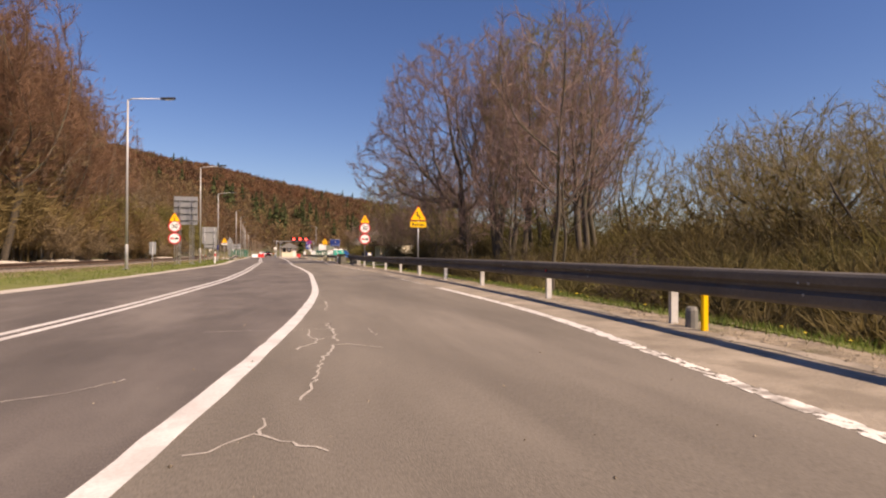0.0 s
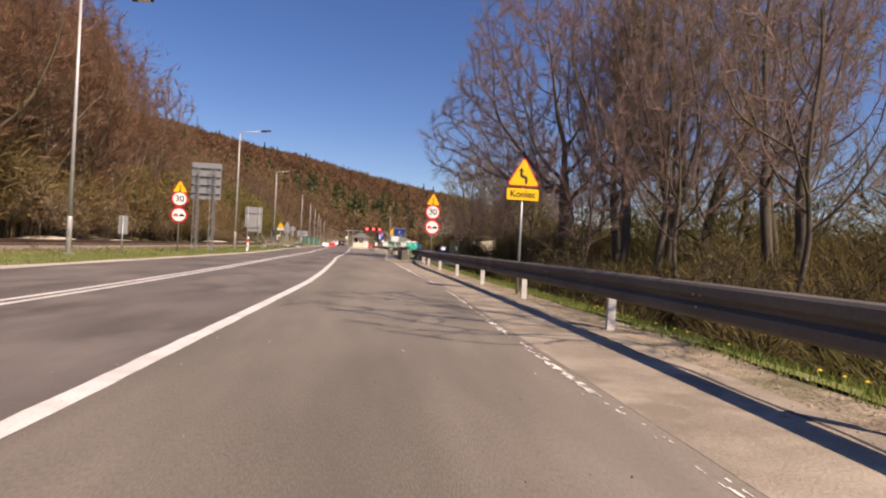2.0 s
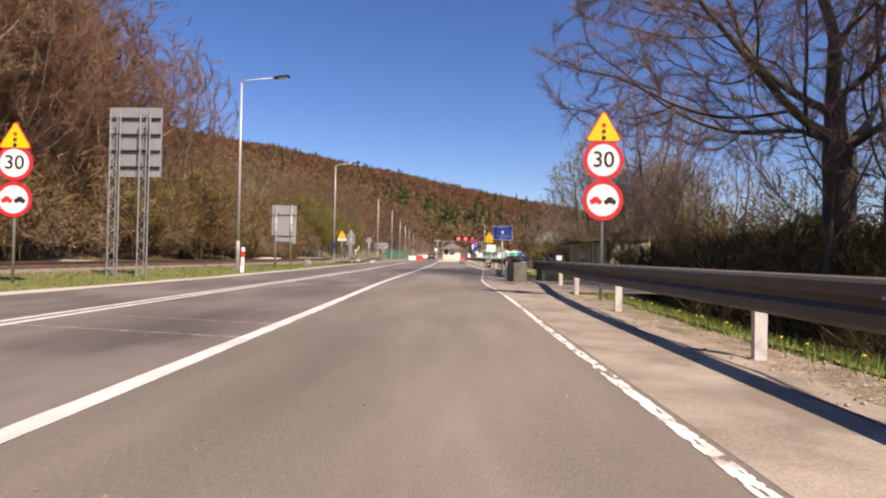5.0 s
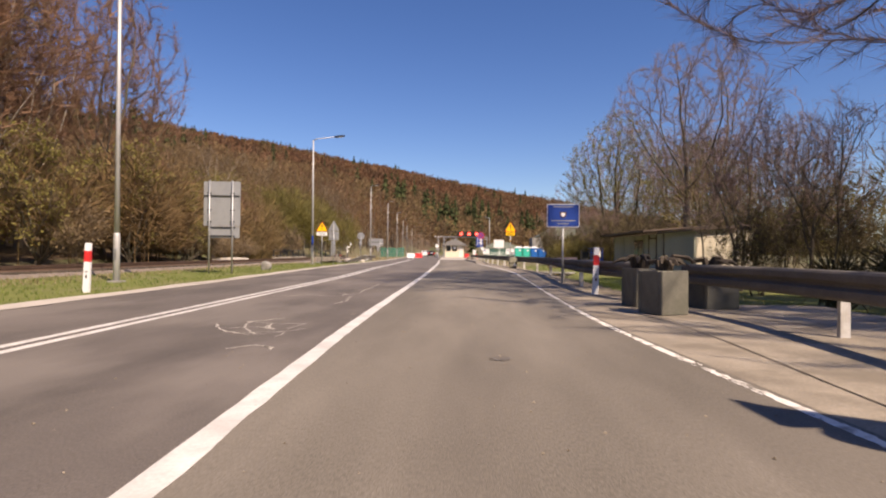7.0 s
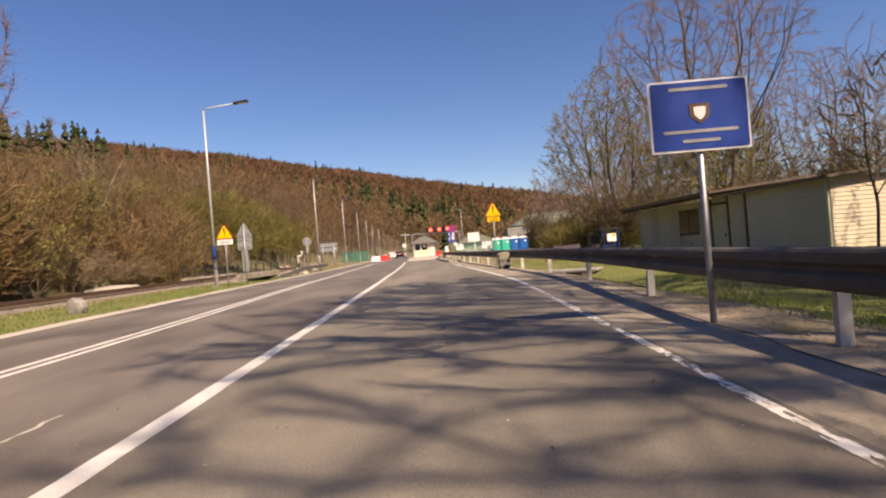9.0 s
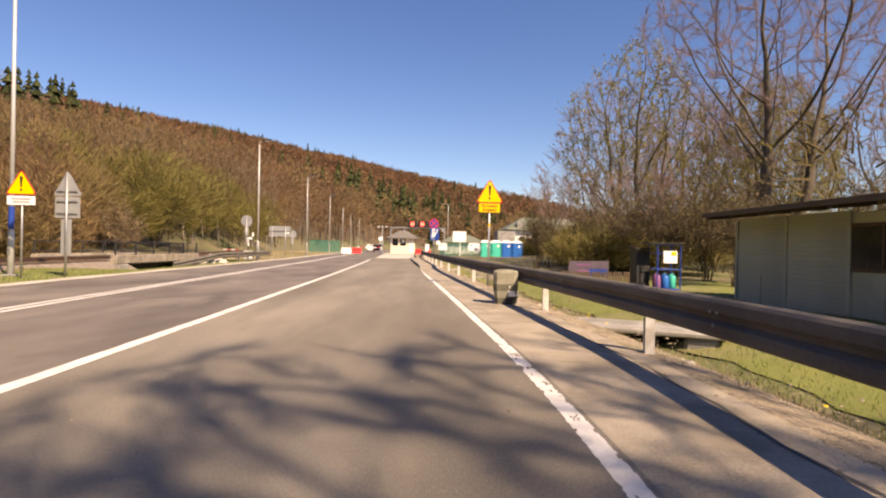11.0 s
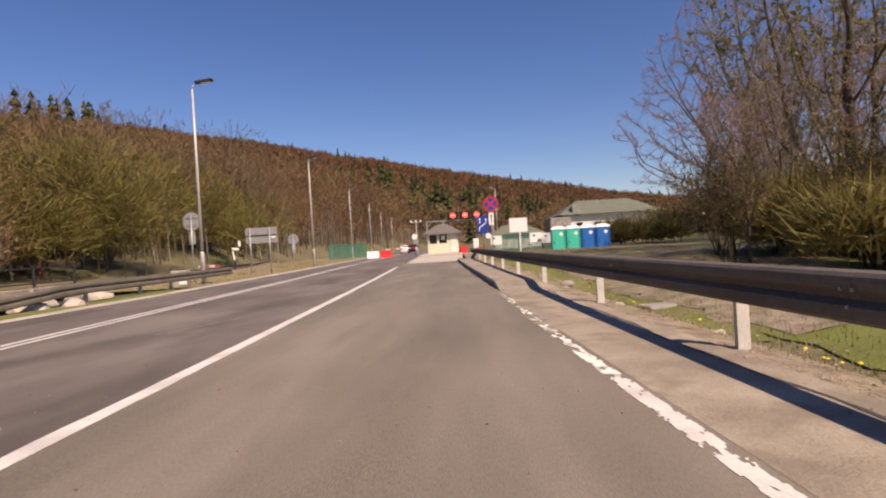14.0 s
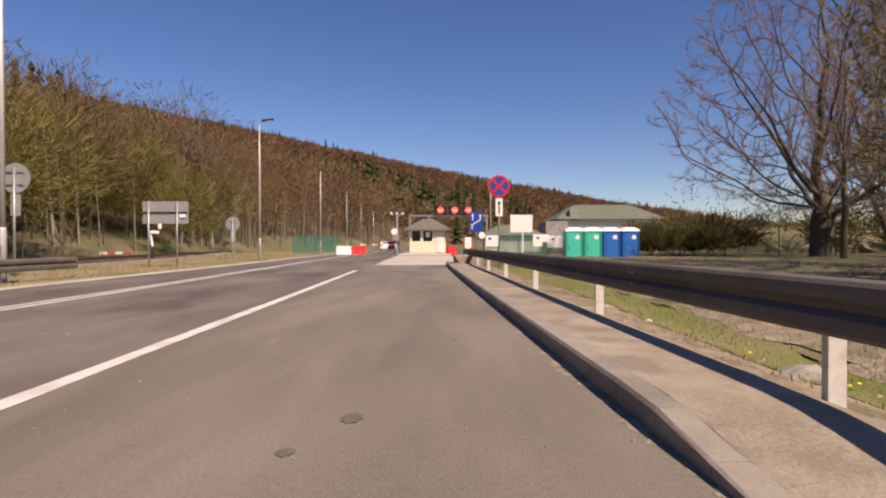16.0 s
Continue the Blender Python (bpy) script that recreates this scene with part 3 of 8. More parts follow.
draped("grass_strip", lambda y: X_RAIL(y) + 0.75, lambda y: X_RAIL(y) + 1.75, 86, 112, 0.034, M_GRASS_BED, "green grass band between the guardrail and a dirt path", jag=0.2)
draped("dirt_path", lambda y: X_RAIL(y) + 1.85, lambda y: X_RAIL(y) + 2.7, 86, 112, 0.038, M_SOIL, "trodden tan dirt path in the meadow", jag=0.2)
draped("grass_strip", lambda y: X_RAIL(y) + 1.7, lambda y: X_RAIL(y) + 12, 88, 112, 0.03, M_MEADOW, "olive and brown meadow grass in front of the shed", jag=0.15, nx=14)


# ---- road markings ----
rng = np.random.default_rng(5)


def stroke(line, width, y0, y1, worn=0.0, z=0.004, step=0.25, holes=None):
    """A painted line along a line of the plan; worn: how ragged its edges are."""
    s = Shape()
    ys = np.arange(y0, y1 + 1e-6, step)
    la, ra = rng.normal(0, worn, len(ys)), rng.normal(0, worn, len(ys))
    for y, a, b in zip(ys, la, ra):
        x = float(line(y))
        s.v += [(x - width / 2 + a, float(y), z), (x + width / 2 + b, float(y), z)]
    for i in range(len(ys) - 1):
        if holes is None or not holes(ys[i]):
            s.f.append((2 * i, 2 * i + 1, 2 * i + 3, 2 * i + 2))
    return s


solid("lane_line", stroke(lambda y: X_LANE(y) + 0.04, 0.15, -40, 108, 0.004), M_LINE, "white solid lane line painted on asphalt", "road marking", "structure")
solid("centre_line", stroke(lambda y: X_DOUBLE(y) - 0.10, 0.11, -40, 200, 0.003), M_LINE, "white double centre line on asphalt", "road marking", "structure")
solid("centre_line", stroke(lambda y: X_DOUBLE(y) + 0.12, 0.11, -40, 200, 0.003), M_LINE, "white double centre line on asphalt", "road marking", "structure")


def worn_stroke(line, width, y0, y1, wear, seed, z=0.003, step=0.032, cols=9):
    """Old paint or sand: small ragged flakes in a grid, dropped where wear(y, across) is high."""
    r = np.random.default_rng(seed)
    ys = np.arange(y0, y1, step)
    n, c = len(ys), width / cols
    gy_, gu = np.meshgrid(ys, np.linspace(-width / 2, width / 2, cols + 1), indexing="ij")
    gx_ = line(ys)[:, None] + gu + r.uniform(-0.4, 0.4, gu.shape) * c
    gy_ = gy_ + r.uniform(-0.4, 0.4, gu.shape) * step
    s = Shape()
    s.v = np.stack([gx_.ravel(), gy_.ravel(), np.full(gx_.size, z)], 1).tolist()
    noise = r.random((n, cols))
    for _ in range(2):
        noise = (noise + np.roll(noise, 1, 0) + np.roll(noise, -1, 0) + np.roll(noise, 1, 1) + np.roll(noise, -1, 1)) / 5
    chance = (np.argsort(np.argsort(noise.ravel())) / noise.size).reshape(n, cols)
    drift = 0.0
    for k in range(n - 1):
        drift = 0.85 * drift + r.normal(0, 0.012)
        for i in range(cols):
            u = (i + 0.5) / cols * 2 - 1
            if chance[k, i] >= wear(ys[k], u + drift):
                q = k * (cols + 1) + i
                s.f.append((q, q + 1, q + cols + 2, q + cols + 1))
    return s


def rough_sides(base, edge, swing, rate):
    return lambda y, u: base + edge * max(0.0, abs(u) - 0.72) * 3 + swing * math.sin(y * rate + 1.3 * math.sin(y * 0.7)) * (0.6 + 0.4 * math.sin(y * 11 + 5 * u))


OLD = "worn white edge line with ragged sides"
for w, a, b, dx, wear, lab in ((0.15, -40, 5.3, 0.02, rough_sides(0.2, 0.5, 0.12, 1.7), "faded worn white edge line under sand"), (0.16, 5.3, 14.2, 0.02, rough_sides(0.06, 0.5, 0.06, 1.3), OLD), (0.085, 14.2, 29, -0.01, rough_sides(0.72, 0.5, 0.4, 1.9), "faded broken remains of a white edge line"),
                               (0.08, 29, 57, 0.0, rough_sides(0.2, 0.5, 0.3, 2.3), "thin faded white edge line"), (0.11, 57, 63.5, -0.02, rough_sides(0.35, 0.6, 0.3, 2.1), OLD), (0.125, 63.5, 83, -0.02, rough_sides(0.05, 0.4, 0.06, 1.7), OLD), (0.12, 83, 85.6, -0.02, rough_sides(0.3, 0.5, 0.15, 2.3), "faded worn white edge line"), (0.12, 85.6, 89.9, -0.02, rough_sides(0.72, 0.4, 0.16, 2.9), "last faded flakes of a white edge line")):
    solid("edge_line", worn_stroke(lambda y, dx=dx: X_RIGHT(y) + dx, w, a, b, wear, int(a + 90)), M_LINE_WORN if "faded" in lab else M_LINE, lab, "road marking", "structure")
solid("gutter_sand", worn_stroke(lambda y: X_RIGHT(y) + 0.0, 0.30, 85.0, 104, lambda y, u: 0.5 - 0.75 * u + 0.2 * math.sin(y * 1.3) * math.sin(y * 3.1 + 2 * u), 7, 0.0022, 0.03, 15), M_GUTTER, "tan sand lying in the gutter along the kerb", "sand", "stuff")


for a, b in ((-20, 42.6), (50.6, 90)):
    solid("strip_edge", stroke(lambda y: X_RAIL(y) - 0.34 + 0.03 * np.sin(y * 1.7) + 0.02 * np.sin(y * 4.3), 0.028, a, b, 0.008, 0.006), M_SEAM, "dark crack where the sandy strip ends", "crack", "structure")


def gravel(n, y0, y1, off0, off1, seed):
    """Loose stones: squashed octahedra, strewn along the rail."""
    r = np.random.default_rng(seed)
    y = r.uniform(y0, y1, n)
    x = X_RAIL(y) + off0 + (off1 - off0) * r.beta(2.2, 2.0, n)
    k = 0.005 + 0.017 * r.random(n) ** 4
    z = np.maximum(ground_z(x, y) + 0.025, 0.002) + k * 0.25
    a = r.uniform(0, 6.28, n)
    ring = [np.stack([x + k * r.uniform(0.8, 1.4, n) * np.cos(a + q * 1.571), y + k * r.uniform(0.8, 1.4, n) * np.sin(a + q * 1.571), z], -1) for q in range(4)]
    caps = [np.stack([x, y, z + k * 0.7], -1), np.stack([x, y, z - k * 0.7], -1)]
    s = Shape()
    s.v = np.stack(ring + caps, 1).reshape(-1, 3).tolist()
    s.f = [tuple(6 * i + j for j in q) for i in range(n) for q in ((0, 1, 4), (1, 2, 4), (2, 3, 4), (3, 0, 4))]
    solid("gravel", s, M_GRAVEL, "loose tan gravel at the foot of the guardrail", "gravel", "stuff")


gravel(3200, -2, 42.5, -0.55, 0.75, 3)
gravel(3200, 51, 99, -0.5, 0.85, 4)

# ---- guardrails ----
W_FACE = [(0.03, 0.31), (-0.012, 0.298), (-0.034, 0.275), (-0.038, 0.245), (-0.036, 0.205), (0.014, 0.170), (0.014, 0.142), (-0.036, 0.108), (-0.038, 0.07), (-0.034, 0.035), (-0.012, 0.012), (0.03, 0.0)]
W_BEAM = W_FACE + [(a + 0.006, u) for a, u in W_FACE[::-1]]


def guardrail(name, line, y0, y1, posts, side, label, beam_z=0.40, drop=0.0):
    """A W-beam on sigma posts; side: +1 where the road lies on the smaller x."""
    rail = thing(name, 0, 0, 0, 0, label, "guardrail", "guardrails")
    step = 1 if y1 > y0 else -1
    off = -0.16 * side
    n = max(2, round(abs(y1 - y0) / 4.0))
    ends = np.linspace(y0, y1, n + 1)
    for a, b in zip(ends[:-1], ends[1:]):
        pts = []
        for y in np.linspace(a - 0.02, b + 0.14, 6):
            z = beam_z - (drop * max(0, 1 - (y - y0) / 5.0) if drop else 0)
            pts.append((float(line(y)) + off, y, z))
        prof = [(p * 1.0, u) for p, u in W_BEAM] if side > 0 else [(-p, u) for p, u in W_BEAM]
        seg = Shape().sweep(prof, [(x + 0.003 * (round((a - y0) / 4) % 2), y, z) for x, y, z in pts], closed=True)
        beam = part("beam", seg, M_RAIL, rail)
        for k in range(3):
            part("bolt", Shape().box((float(line(b)) + off - 0.045 * side, b - 0.05 + 0.05 * k, beam_z + (0.105 if k % 2 else 0.205)), (0.014, 0.022, 0.022), 0.005), M_GALV, beam)
    for y in posts:
        x = float(line(y)) + 0.03 * side
        g = float(ground_z(x, y)) - 0.3
        post = Shape()
        top = beam_z + 0.24
        c = [(-0.05, -0.028), (0.05, -0.028), (0.05, -0.006), (-0.042, -0.006), (-0.042, 0.006), (0.05, 0.006), (0.05, 0.028), (-0.05, 0.028)]
        k = len(c)
        post.add([(x + p, y + q, g) for p, q in c] + [(x + p, y + q, top) for p, q in c],
                 [tuple(range(k))[::-1], tuple(range(k, 2 * k))] + [(i, (i + 1) % k, (i + 1) % k + k, i + k) for i in range(k)])
        po = part("post", post, M_POST, rail)
        part("spacer", Shape().box((x - 0.095 * side, y, beam_z + 0.155), (0.09, 0.09, 0.2), 0.01), M_RAIL, po)
    return rail


guardrail("guardrail", X_RAIL, -24, 49.2, [-17, -13, -9, -5, -1.3, 2.65, 6.65, 10.6, 14.95, 18.85, 22.75, 26.6, 30.55, 34.6, 38.6, 42.5, 46.3], 1, "long dark weathered steel W-beam guardrail along the bank")
guardrail("guardrail", X_RAIL, 50.6, 118, [50.9, 55.4, 59.6, 63.75, 68.1, 72.0, 76.0, 79.9, 83.8, 87.6, 91.9, 95.9, 99.9, 103.9, 107.9, 111.9, 115.9], 1, "long weathered steel W-beam guardrail beside the shed")
X_LEFT_RAIL = eased([(80, -9.8), (88, -8.95), (92, -8.5), (98, -8.55), (106, -9.0), (112, -9.6)])
guardrail("guardrail", X_LEFT_RAIL, 88.2, 104, [92.2, 94, 96.6, 98.6, 101.5], -1, "short grey steel guardrail with a sloping end over the creek", 0.26, 0.42)

# red reflectors on the beam
for y in (10.2, 32.2, 60.5):
    r = thing("reflector", float(X_RAIL(y)) - 0.215, y, 0.55, 0, "small red reflector on the guardrail", "reflector", "rail reflectors")
    part("housing", Shape().box((0.012, 0, 0), (0.02, 0.09, 0.05), 0.006), M_DARK, r)
    part("lens", Shape().box((-0.002, -0.02, 0), (0.012, 0.04, 0.035), 0.004), M_RED, r)

# ---- kerb of the footway ----
rise = lambda y: float(smooth01((y - 90.15) / 1.5))
kerb = thing("kerb", 0, 0, 0, 0, "weathered concrete kerb with a raised edge", "kerb", kind="structure")
KERB = [(0, -0.05), (0.0, 0.115), (0.018, 0.135), (0.15, 0.138), (0.15, -0.05)]
for i in range(48):
    a, b = 90.4 + 0.5 * i + 0.003, 90.9 + 0.5 * i - 0.003
    s = Shape()
    for y in (a, b):
        x = float(X_RIGHT(y)) + 0.02
        s.v += [(x + p, y, u * (rise(y) if u > 0 else 1)) for p, u in KERB]
    s.f = [(j, (j + 1) % 5, (j + 1) % 5 + 5, j + 5) for j in range(5)] + [(4, 3, 2, 1, 0), (5, 6, 7, 8, 9)]
    part("kerbstone", s, M_KERB, kerb)
s = Shape()
fys = np.arange(89.9, 114, 0.25)
for y in fys:
    a, b = float(X_RIGHT(y)) + (0.165 if y > 90.35 else 0.1), float(X_RAIL(y)) - 0.30
    k = rise(y)
    s.v += [(a, y, 0.0025 + 0.1335 * k), ((a + b) / 2, y, 0.004 + 0.128 * k), (b, y, 0.004 + 0.11 * k), (b + 0.3, y, -0.01 + 0.02 * k), (b + 0.6, y, -0.12)]
s.f = [(r * 5 + i, r * 5 + i + 1, r * 5 + i + 6, r * 5 + i + 5) for r in range(len(fys) - 1) for i in range(4)]
solid("footway", s, M_GUTTER, "tan concrete footway behind the kerb", "footway", "structure")

# ---- road signs and lamps ----


def pole(parent, h, r=0.03, lean=0.0, base=0.0):
    part("pole", Shape().tube([(0, 0.05, base - 0.4), (lean, 0.05, h)], r, 10), M_GALV, parent, "galvanised steel pole", True)


def clamp(parent, z):
    part("clamp", Shape().box((0, 0.045, z), (0.14, 0.075, 0.035), 0.005), M_GALV, parent)


def tri_sign(parent, side, z, name="warning_triangle"):
    t = part(name, Shape().plate(triangle(side, z), 0.0, 0.012), M_RED, parent, "yellow warning triangle with a red rim")
    part("field", Shape().plate(triangle(side - 0.085, z + 0.024, 0.035), -0.005, -0.001), M_YELLOW, t)
    clamp(parent, z + 0.18)
    return t


def round_sign(parent, d, z):
    t = part("round_sign", Shape().plate(disc(d / 2, 0, z), 0.0, 0.012), M_RED, parent, "round white sign with a red rim")
    part("field", Shape().plate(disc(d / 2 - 0.085, 0, z), -0.005, -0.001), M_WHITE, t)
    clamp(parent, z)
    return t


def car_shape(x, z, s):
    return [(x - 0.13 * s, z - 0.05 * s), (x + 0.13 * s, z - 0.05 * s), (x + 0.13 * s, z + 0.02 * s), (x + 0.08 * s, z + 0.035 * s), (x + 0.055 * s, z + 0.085 * s), (x - 0.055 * s, z + 0.085 * s),
            (x - 0.08 * s, z + 0.035 * s), (x - 0.13 * s, z + 0.02 * s)]


def triple_sign(x, y, tip, z30, zno, rz, lean=0.0):
    s = thing("speed_sign_post", x, y, 0, rz, "stacked yellow triangle, 30 limit and no-overtaking signs on a pole", "road sign", "speed sign posts")
    pole(s, tip - 0.05, 0.03, lean)
    t = tri_sign(s, 0.76, tip - 0.66)
    for dz, m in ((0.36, M_RED), (0.235, M_YELLOW), (0.11, M_DARK)):
        part("signal_dot", Shape().plate(disc(0.045, 0, tip - 0.66 + dz - 0.03, 18), -0.010, -0.006), M_BLACK if m is M_DARK else (M_DARK if m is M_YELLOW else m), t)
    a = round_sign(s, 0.8, z30)
    part("numerals", lettering("30", 0.44, 0, z30, -0.010), M_BLACK, a)
    b = round_sign(s, 0.8, zno)
    for dx, m in ((-0.14, M_RED), (0.14, M_BLACK)):
        part("car_symbol", Shape().plate(car_shape(dx, zno - 0.015, 0.92), -0.010, -0.006), m, b)
        for w in (-0.07, 0.07):
            part("wheel_symbol", Shape().plate(disc(0.026, dx + w, zno - 0.065, 12), -0.010, -0.006), m, b)
    return s


triple_sign(5.2, 41.0, 3.76, 2.74, 1.95, 2)
triple_sign(-7.65, 42.0, 3.68, 2.70, 1.88, 6)

# bends ahead, with its plate
kon = thing("bend_warning_sign", 5.28, 23.95, 0, 0, "yellow double-bend warning triangle with a yellow plate on a pole", "road sign")
pole(kon, 2.75)
t = tri_sign(kon, 0.76, 2.30)
part("bend_symbol", Shape().plate([(0.035, 2.36), (0.085, 2.36), (0.085, 2.50), (-0.03, 2.55), (-0.03, 2.62), (0.005, 2.62), (-0.055, 2.70), (-0.115, 2.62), (-0.08, 2.62), (-0.08, 2.51), (0.035, 2.455)], -0.010, -0.006), M_BLACK, t)
p = part("plate", Shape().plate(rect(0.70, 0.25, 0, 2.13), 0.0, 0.012), M_YELLOW, kon, "yellow plate with black letters")
part("letters", lettering("Koniec", 0.20, 0, 2.13, -0.006), M_BLACK, p)
clamp(kon, 2.13)

# warning of the spike strip
bang = thing("spike_warning_sign", 4.56, 78.2, 0, 0, "yellow exclamation warning triangle with a yellow plate on a pole", "road sign")
pole(bang, 2.95, 0.03, 0.0, -0.3)
part("reflector_band", Shape().tube([(0, 0.05, 1.68), (0, 0.05, 1.76)], 0.034, 10), M_YELLOW, bang, "yellow band round the pole")
t = tri_sign(bang, 0.80, 2.36)
part("exclamation_mark", Shape().plate(rounded([(-0.018, 2.565), (0.018, 2.565), (0.042, 2.86), (-0.042, 2.86)], 0.016), -0.010, -0.006), M_BLACK, t)
part("exclamation_dot", Shape().plate(disc(0.032, 0, 2.49, 16), -0.010, -0.006), M_BLACK, t)
p = part("plate", Shape().plate(rect(0.60, 0.25, 0, 2.215), 0.0, 0.012), M_YELLOW, bang, "yellow plate with black letters")
part("letters", lettering("Kolczatka", 0.115, 0, 2.275, -0.006), M_BLACK, p)
part("letters", lettering("drogowa", 0.115, 0, 2.16, -0.006), M_BLACK, p)
clamp(bang, 2.2)

# the same on the far side, with a white plate
bl = thing("warning_sign", -8.3, 77.9, 0, 4, "yellow exclamation warning triangle with a white plate on a pole", "road sign")
pole(bl, 2.85)
t = tri_sign(bl, 0.80, 2.28)
part("exclamation_mark", Shape().plate(rounded([(-0.018, 2.485), (0.018, 2.485), (0.042, 2.78), (-0.042, 2.78)], 0.016), -0.010, -0.006), M_BLACK, t)
part("exclamation_dot", Shape().plate(disc(0.032, 0, 2.41, 16), -0.010, -0.006), M_BLACK, t)
p = part("plate", Shape().plate(rect(0.72, 0.24, 0, 2.12), 0.0, 0.012), M_WHITE, bl, "white plate with unreadable writing")
for i in range(2):
    part("text_bar", Shape().plate(rect(0.52 - 0.1 * i, 0.04, 0, 2.16 - 0.08 * i, 0.01), -0.006, -0.003), M_SIGNBACK, p)

# signs seen from behind
bs = thing("sign_seen_from_behind", -7.75, 79.0, 0, 180, "two grey sign backs, triangle and plate, on a pole", "road sign", "sign backs")
pole(bs, 3.05, 0.032)
part("triangle_back", Shape().plate(triangle(0.85, 2.36), -0.012, 0.0), M_SIGNBACK, bs)
part("plate_back", Shape().plate(rect(0.72, 0.62, 0, 2.02), -0.012, 0.0), M_SIGNBACK, bs)
part("lower_plate_back", Shape().plate(rect(0.30, 1.05, 0.03, 1.15), -0.012, 0.0), M_SIGNBACK, bs)
for z in (1.85, 2.2, 2.5):
    part("stiffener", Shape().box((0, 0.02, z), (0.6, 0.03, 0.05), 0.005), M_GALV, bs)

ro = thing("sign_seen_from_behind", -10.56, 104.3, 0, 180, "round grey sign back over a small plate on a pole", "road sign", "sign backs")
pole(ro, 3.1, 0.032)
part("round_back", Shape().plate(disc(0.42, 0, 2.78), -0.012, 0.0), M_SIGNBACK, ro)
part("plate_back", Shape().plate(rect(0.28, 0.6, 0, 2.02), -0.012, 0.0), M_SIGNBACK, ro)
for z in (2.6, 2.95):
    part("stiffener", Shape().box((0, 0.02, z), (0.5, 0.03, 0.05), 0.005), M_GALV, ro)
ro2 = copy_thing(ro, pose(-11.3, 122.0, -0.6, 0, 0, 180))


def lattice(parent, x, y, h, r=0.15):
    """A lattice mast: three chords and their lacing."""
    t = part("lattice_mast", Shape().tube([(x, y, -0.3), (x, y, h)], 0.018, 6), M_GALV, parent, "galvanised lattice mast")
    corners = [(x - r, y - r * 0.6), (x + r, y - r * 0.6), (x, y + r)]
    for a, b in corners:
        part("chord", Shape().tube([(a, b, -0.3), (a, b, h)], 0.022, 6), M_GALV, t)
    lace = Shape()
    n = int(h / 0.3)
    for k in range(3):
        p, q = corners[k], corners[(k + 1) % 3]
        for i in range(n):
            s, e = (p, q) if i % 2 else (q, p)
            lace.tube([(*s, i * h / n), (*e, (i + 1) * h / n)], 0.010, 4, False)
    part("lacing", lace, M_GALV, t)
    return t


bb = thing("large_board_on_masts", -7.72, 46.6, 0, 0, "large grey board seen from behind on two lattice masts", "road sign")
lattice(bb, -0.42, -0.25, 5.0)
lattice(bb, 0.50, -0.25, 5.0)
part("board", Shape().plate(rect(1.66, 2.14, 0, 4.12), 0.0, 0.03), M_SIGNBACK, bb, "grey board back")
for z in (3.35, 3.85, 4.35, 4.85):
    part("cross_bar", Shape().box((0, -0.04, z), (1.62, 0.05, 0.05), 0.006), M_DARK, bb)

b2 = thing("direction_board", -7.98, 61.5, 0, 4, "grey direction board seen from behind on two poles", "road sign")
part("board", Shape().plate(rect(1.40, 1.72, 0, 2.70), 0.0, 0.025), M_SIGNBACK, b2, "grey board back")
part("lower_plate", Shape().plate(rect(1.12, 0.46, 0.12, 1.60), 0.0, 0.02), M_SIGNBACK, b2, "smaller grey plate below")
for dx in (-0.46, 0.42):
    part("pole", Shape().tube([(dx, -0.06, -0.4), (dx, -0.06, 3.58)], 0.035, 10), M_GALV, b2, "galvanised steel pole", True)
    for z in (2.0, 2.45, 3.1):
        part("clamp", Shape().box((dx, -0.05, z), (0.16, 0.05, 0.04), 0.005), M_DARK, b2)
for z in (3.0, 1.78, 1.45):
    part("cross_bar", Shape().box((0, -0.025, z), (1.34 if z > 2 else 1.05, 0.03, 0.04), 0.005), M_DARK, b2)

b3 = thing("direction_board", -9.88, 111.25, 0, 0, "low wide grey board seen from behind on two poles", "road sign")
part("board", Shape().plate(rect(1.86, 0.90, 0, 2.22), 0.0, 0.025), M_SIGNBACK, b3, "grey board back")
for dx in (-0.66, 0.5):
    part("pole", Shape().tube([(dx, -0.06, -0.4), (dx, -0.06, 2.68)], 0.035, 10), M_GALV, b3, "galvanised steel pole", True)
part("cross_bar", Shape().box((0, -0.025, 2.22), (1.8, 0.03, 0.06), 0.005), M_DARK, b3)
part("label_plate", Shape().box((0.72, -0.05, 2.08), (0.24, 0.03, 0.12), 0.005), M_WHITE, b3, "small white plate")

# blue border sign
blue = thing("blue_border_sign", 4.28, 56.7, 0, -2, "blue rectangular border sign with a pale crest on a pole", "road sign")
pole(blue, 2.3, 0.03, 0, -0.3)
part("board", Shape().plate(rect(0.94, 0.68, 0, 1.98), 0.0, 0.012), M_WHITE, blue, "blue board with a thin white rim")
b = part("field", Shape().plate(rect(0.90, 0.64, 0, 1.98), -0.005, -0.001), M_BLUE, blue)
part("crest", Shape().plate(rounded([(0, 1.90), (0.09, 1.97), (0.10, 2.09), (-0.10, 2.09), (-0.09, 1.97)], 0.02), -0.010, -0.006), M_RUST, b, "reddish pale crest")
part("crest_field", Shape().plate(rounded([(0, 1.93), (0.05, 1.98), (0.06, 2.06), (-0.06, 2.06), (-0.05, 1.98)], 0.015), -0.014, -0.0105), M_WHITE, b)
for w, z in ((0.55, 2.235), (0.7, 1.83), (0.35, 1.74)):
    part("text_bar", Shape().plate(rect(w, 0.03, 0, z, 0.008), -0.010, -0.006), M_SIGNBACK, b)
part("clamp", Shape().box((0, 0.045, 1.98), (0.14, 0.075, 0.035), 0.005), M_GALV, blue)


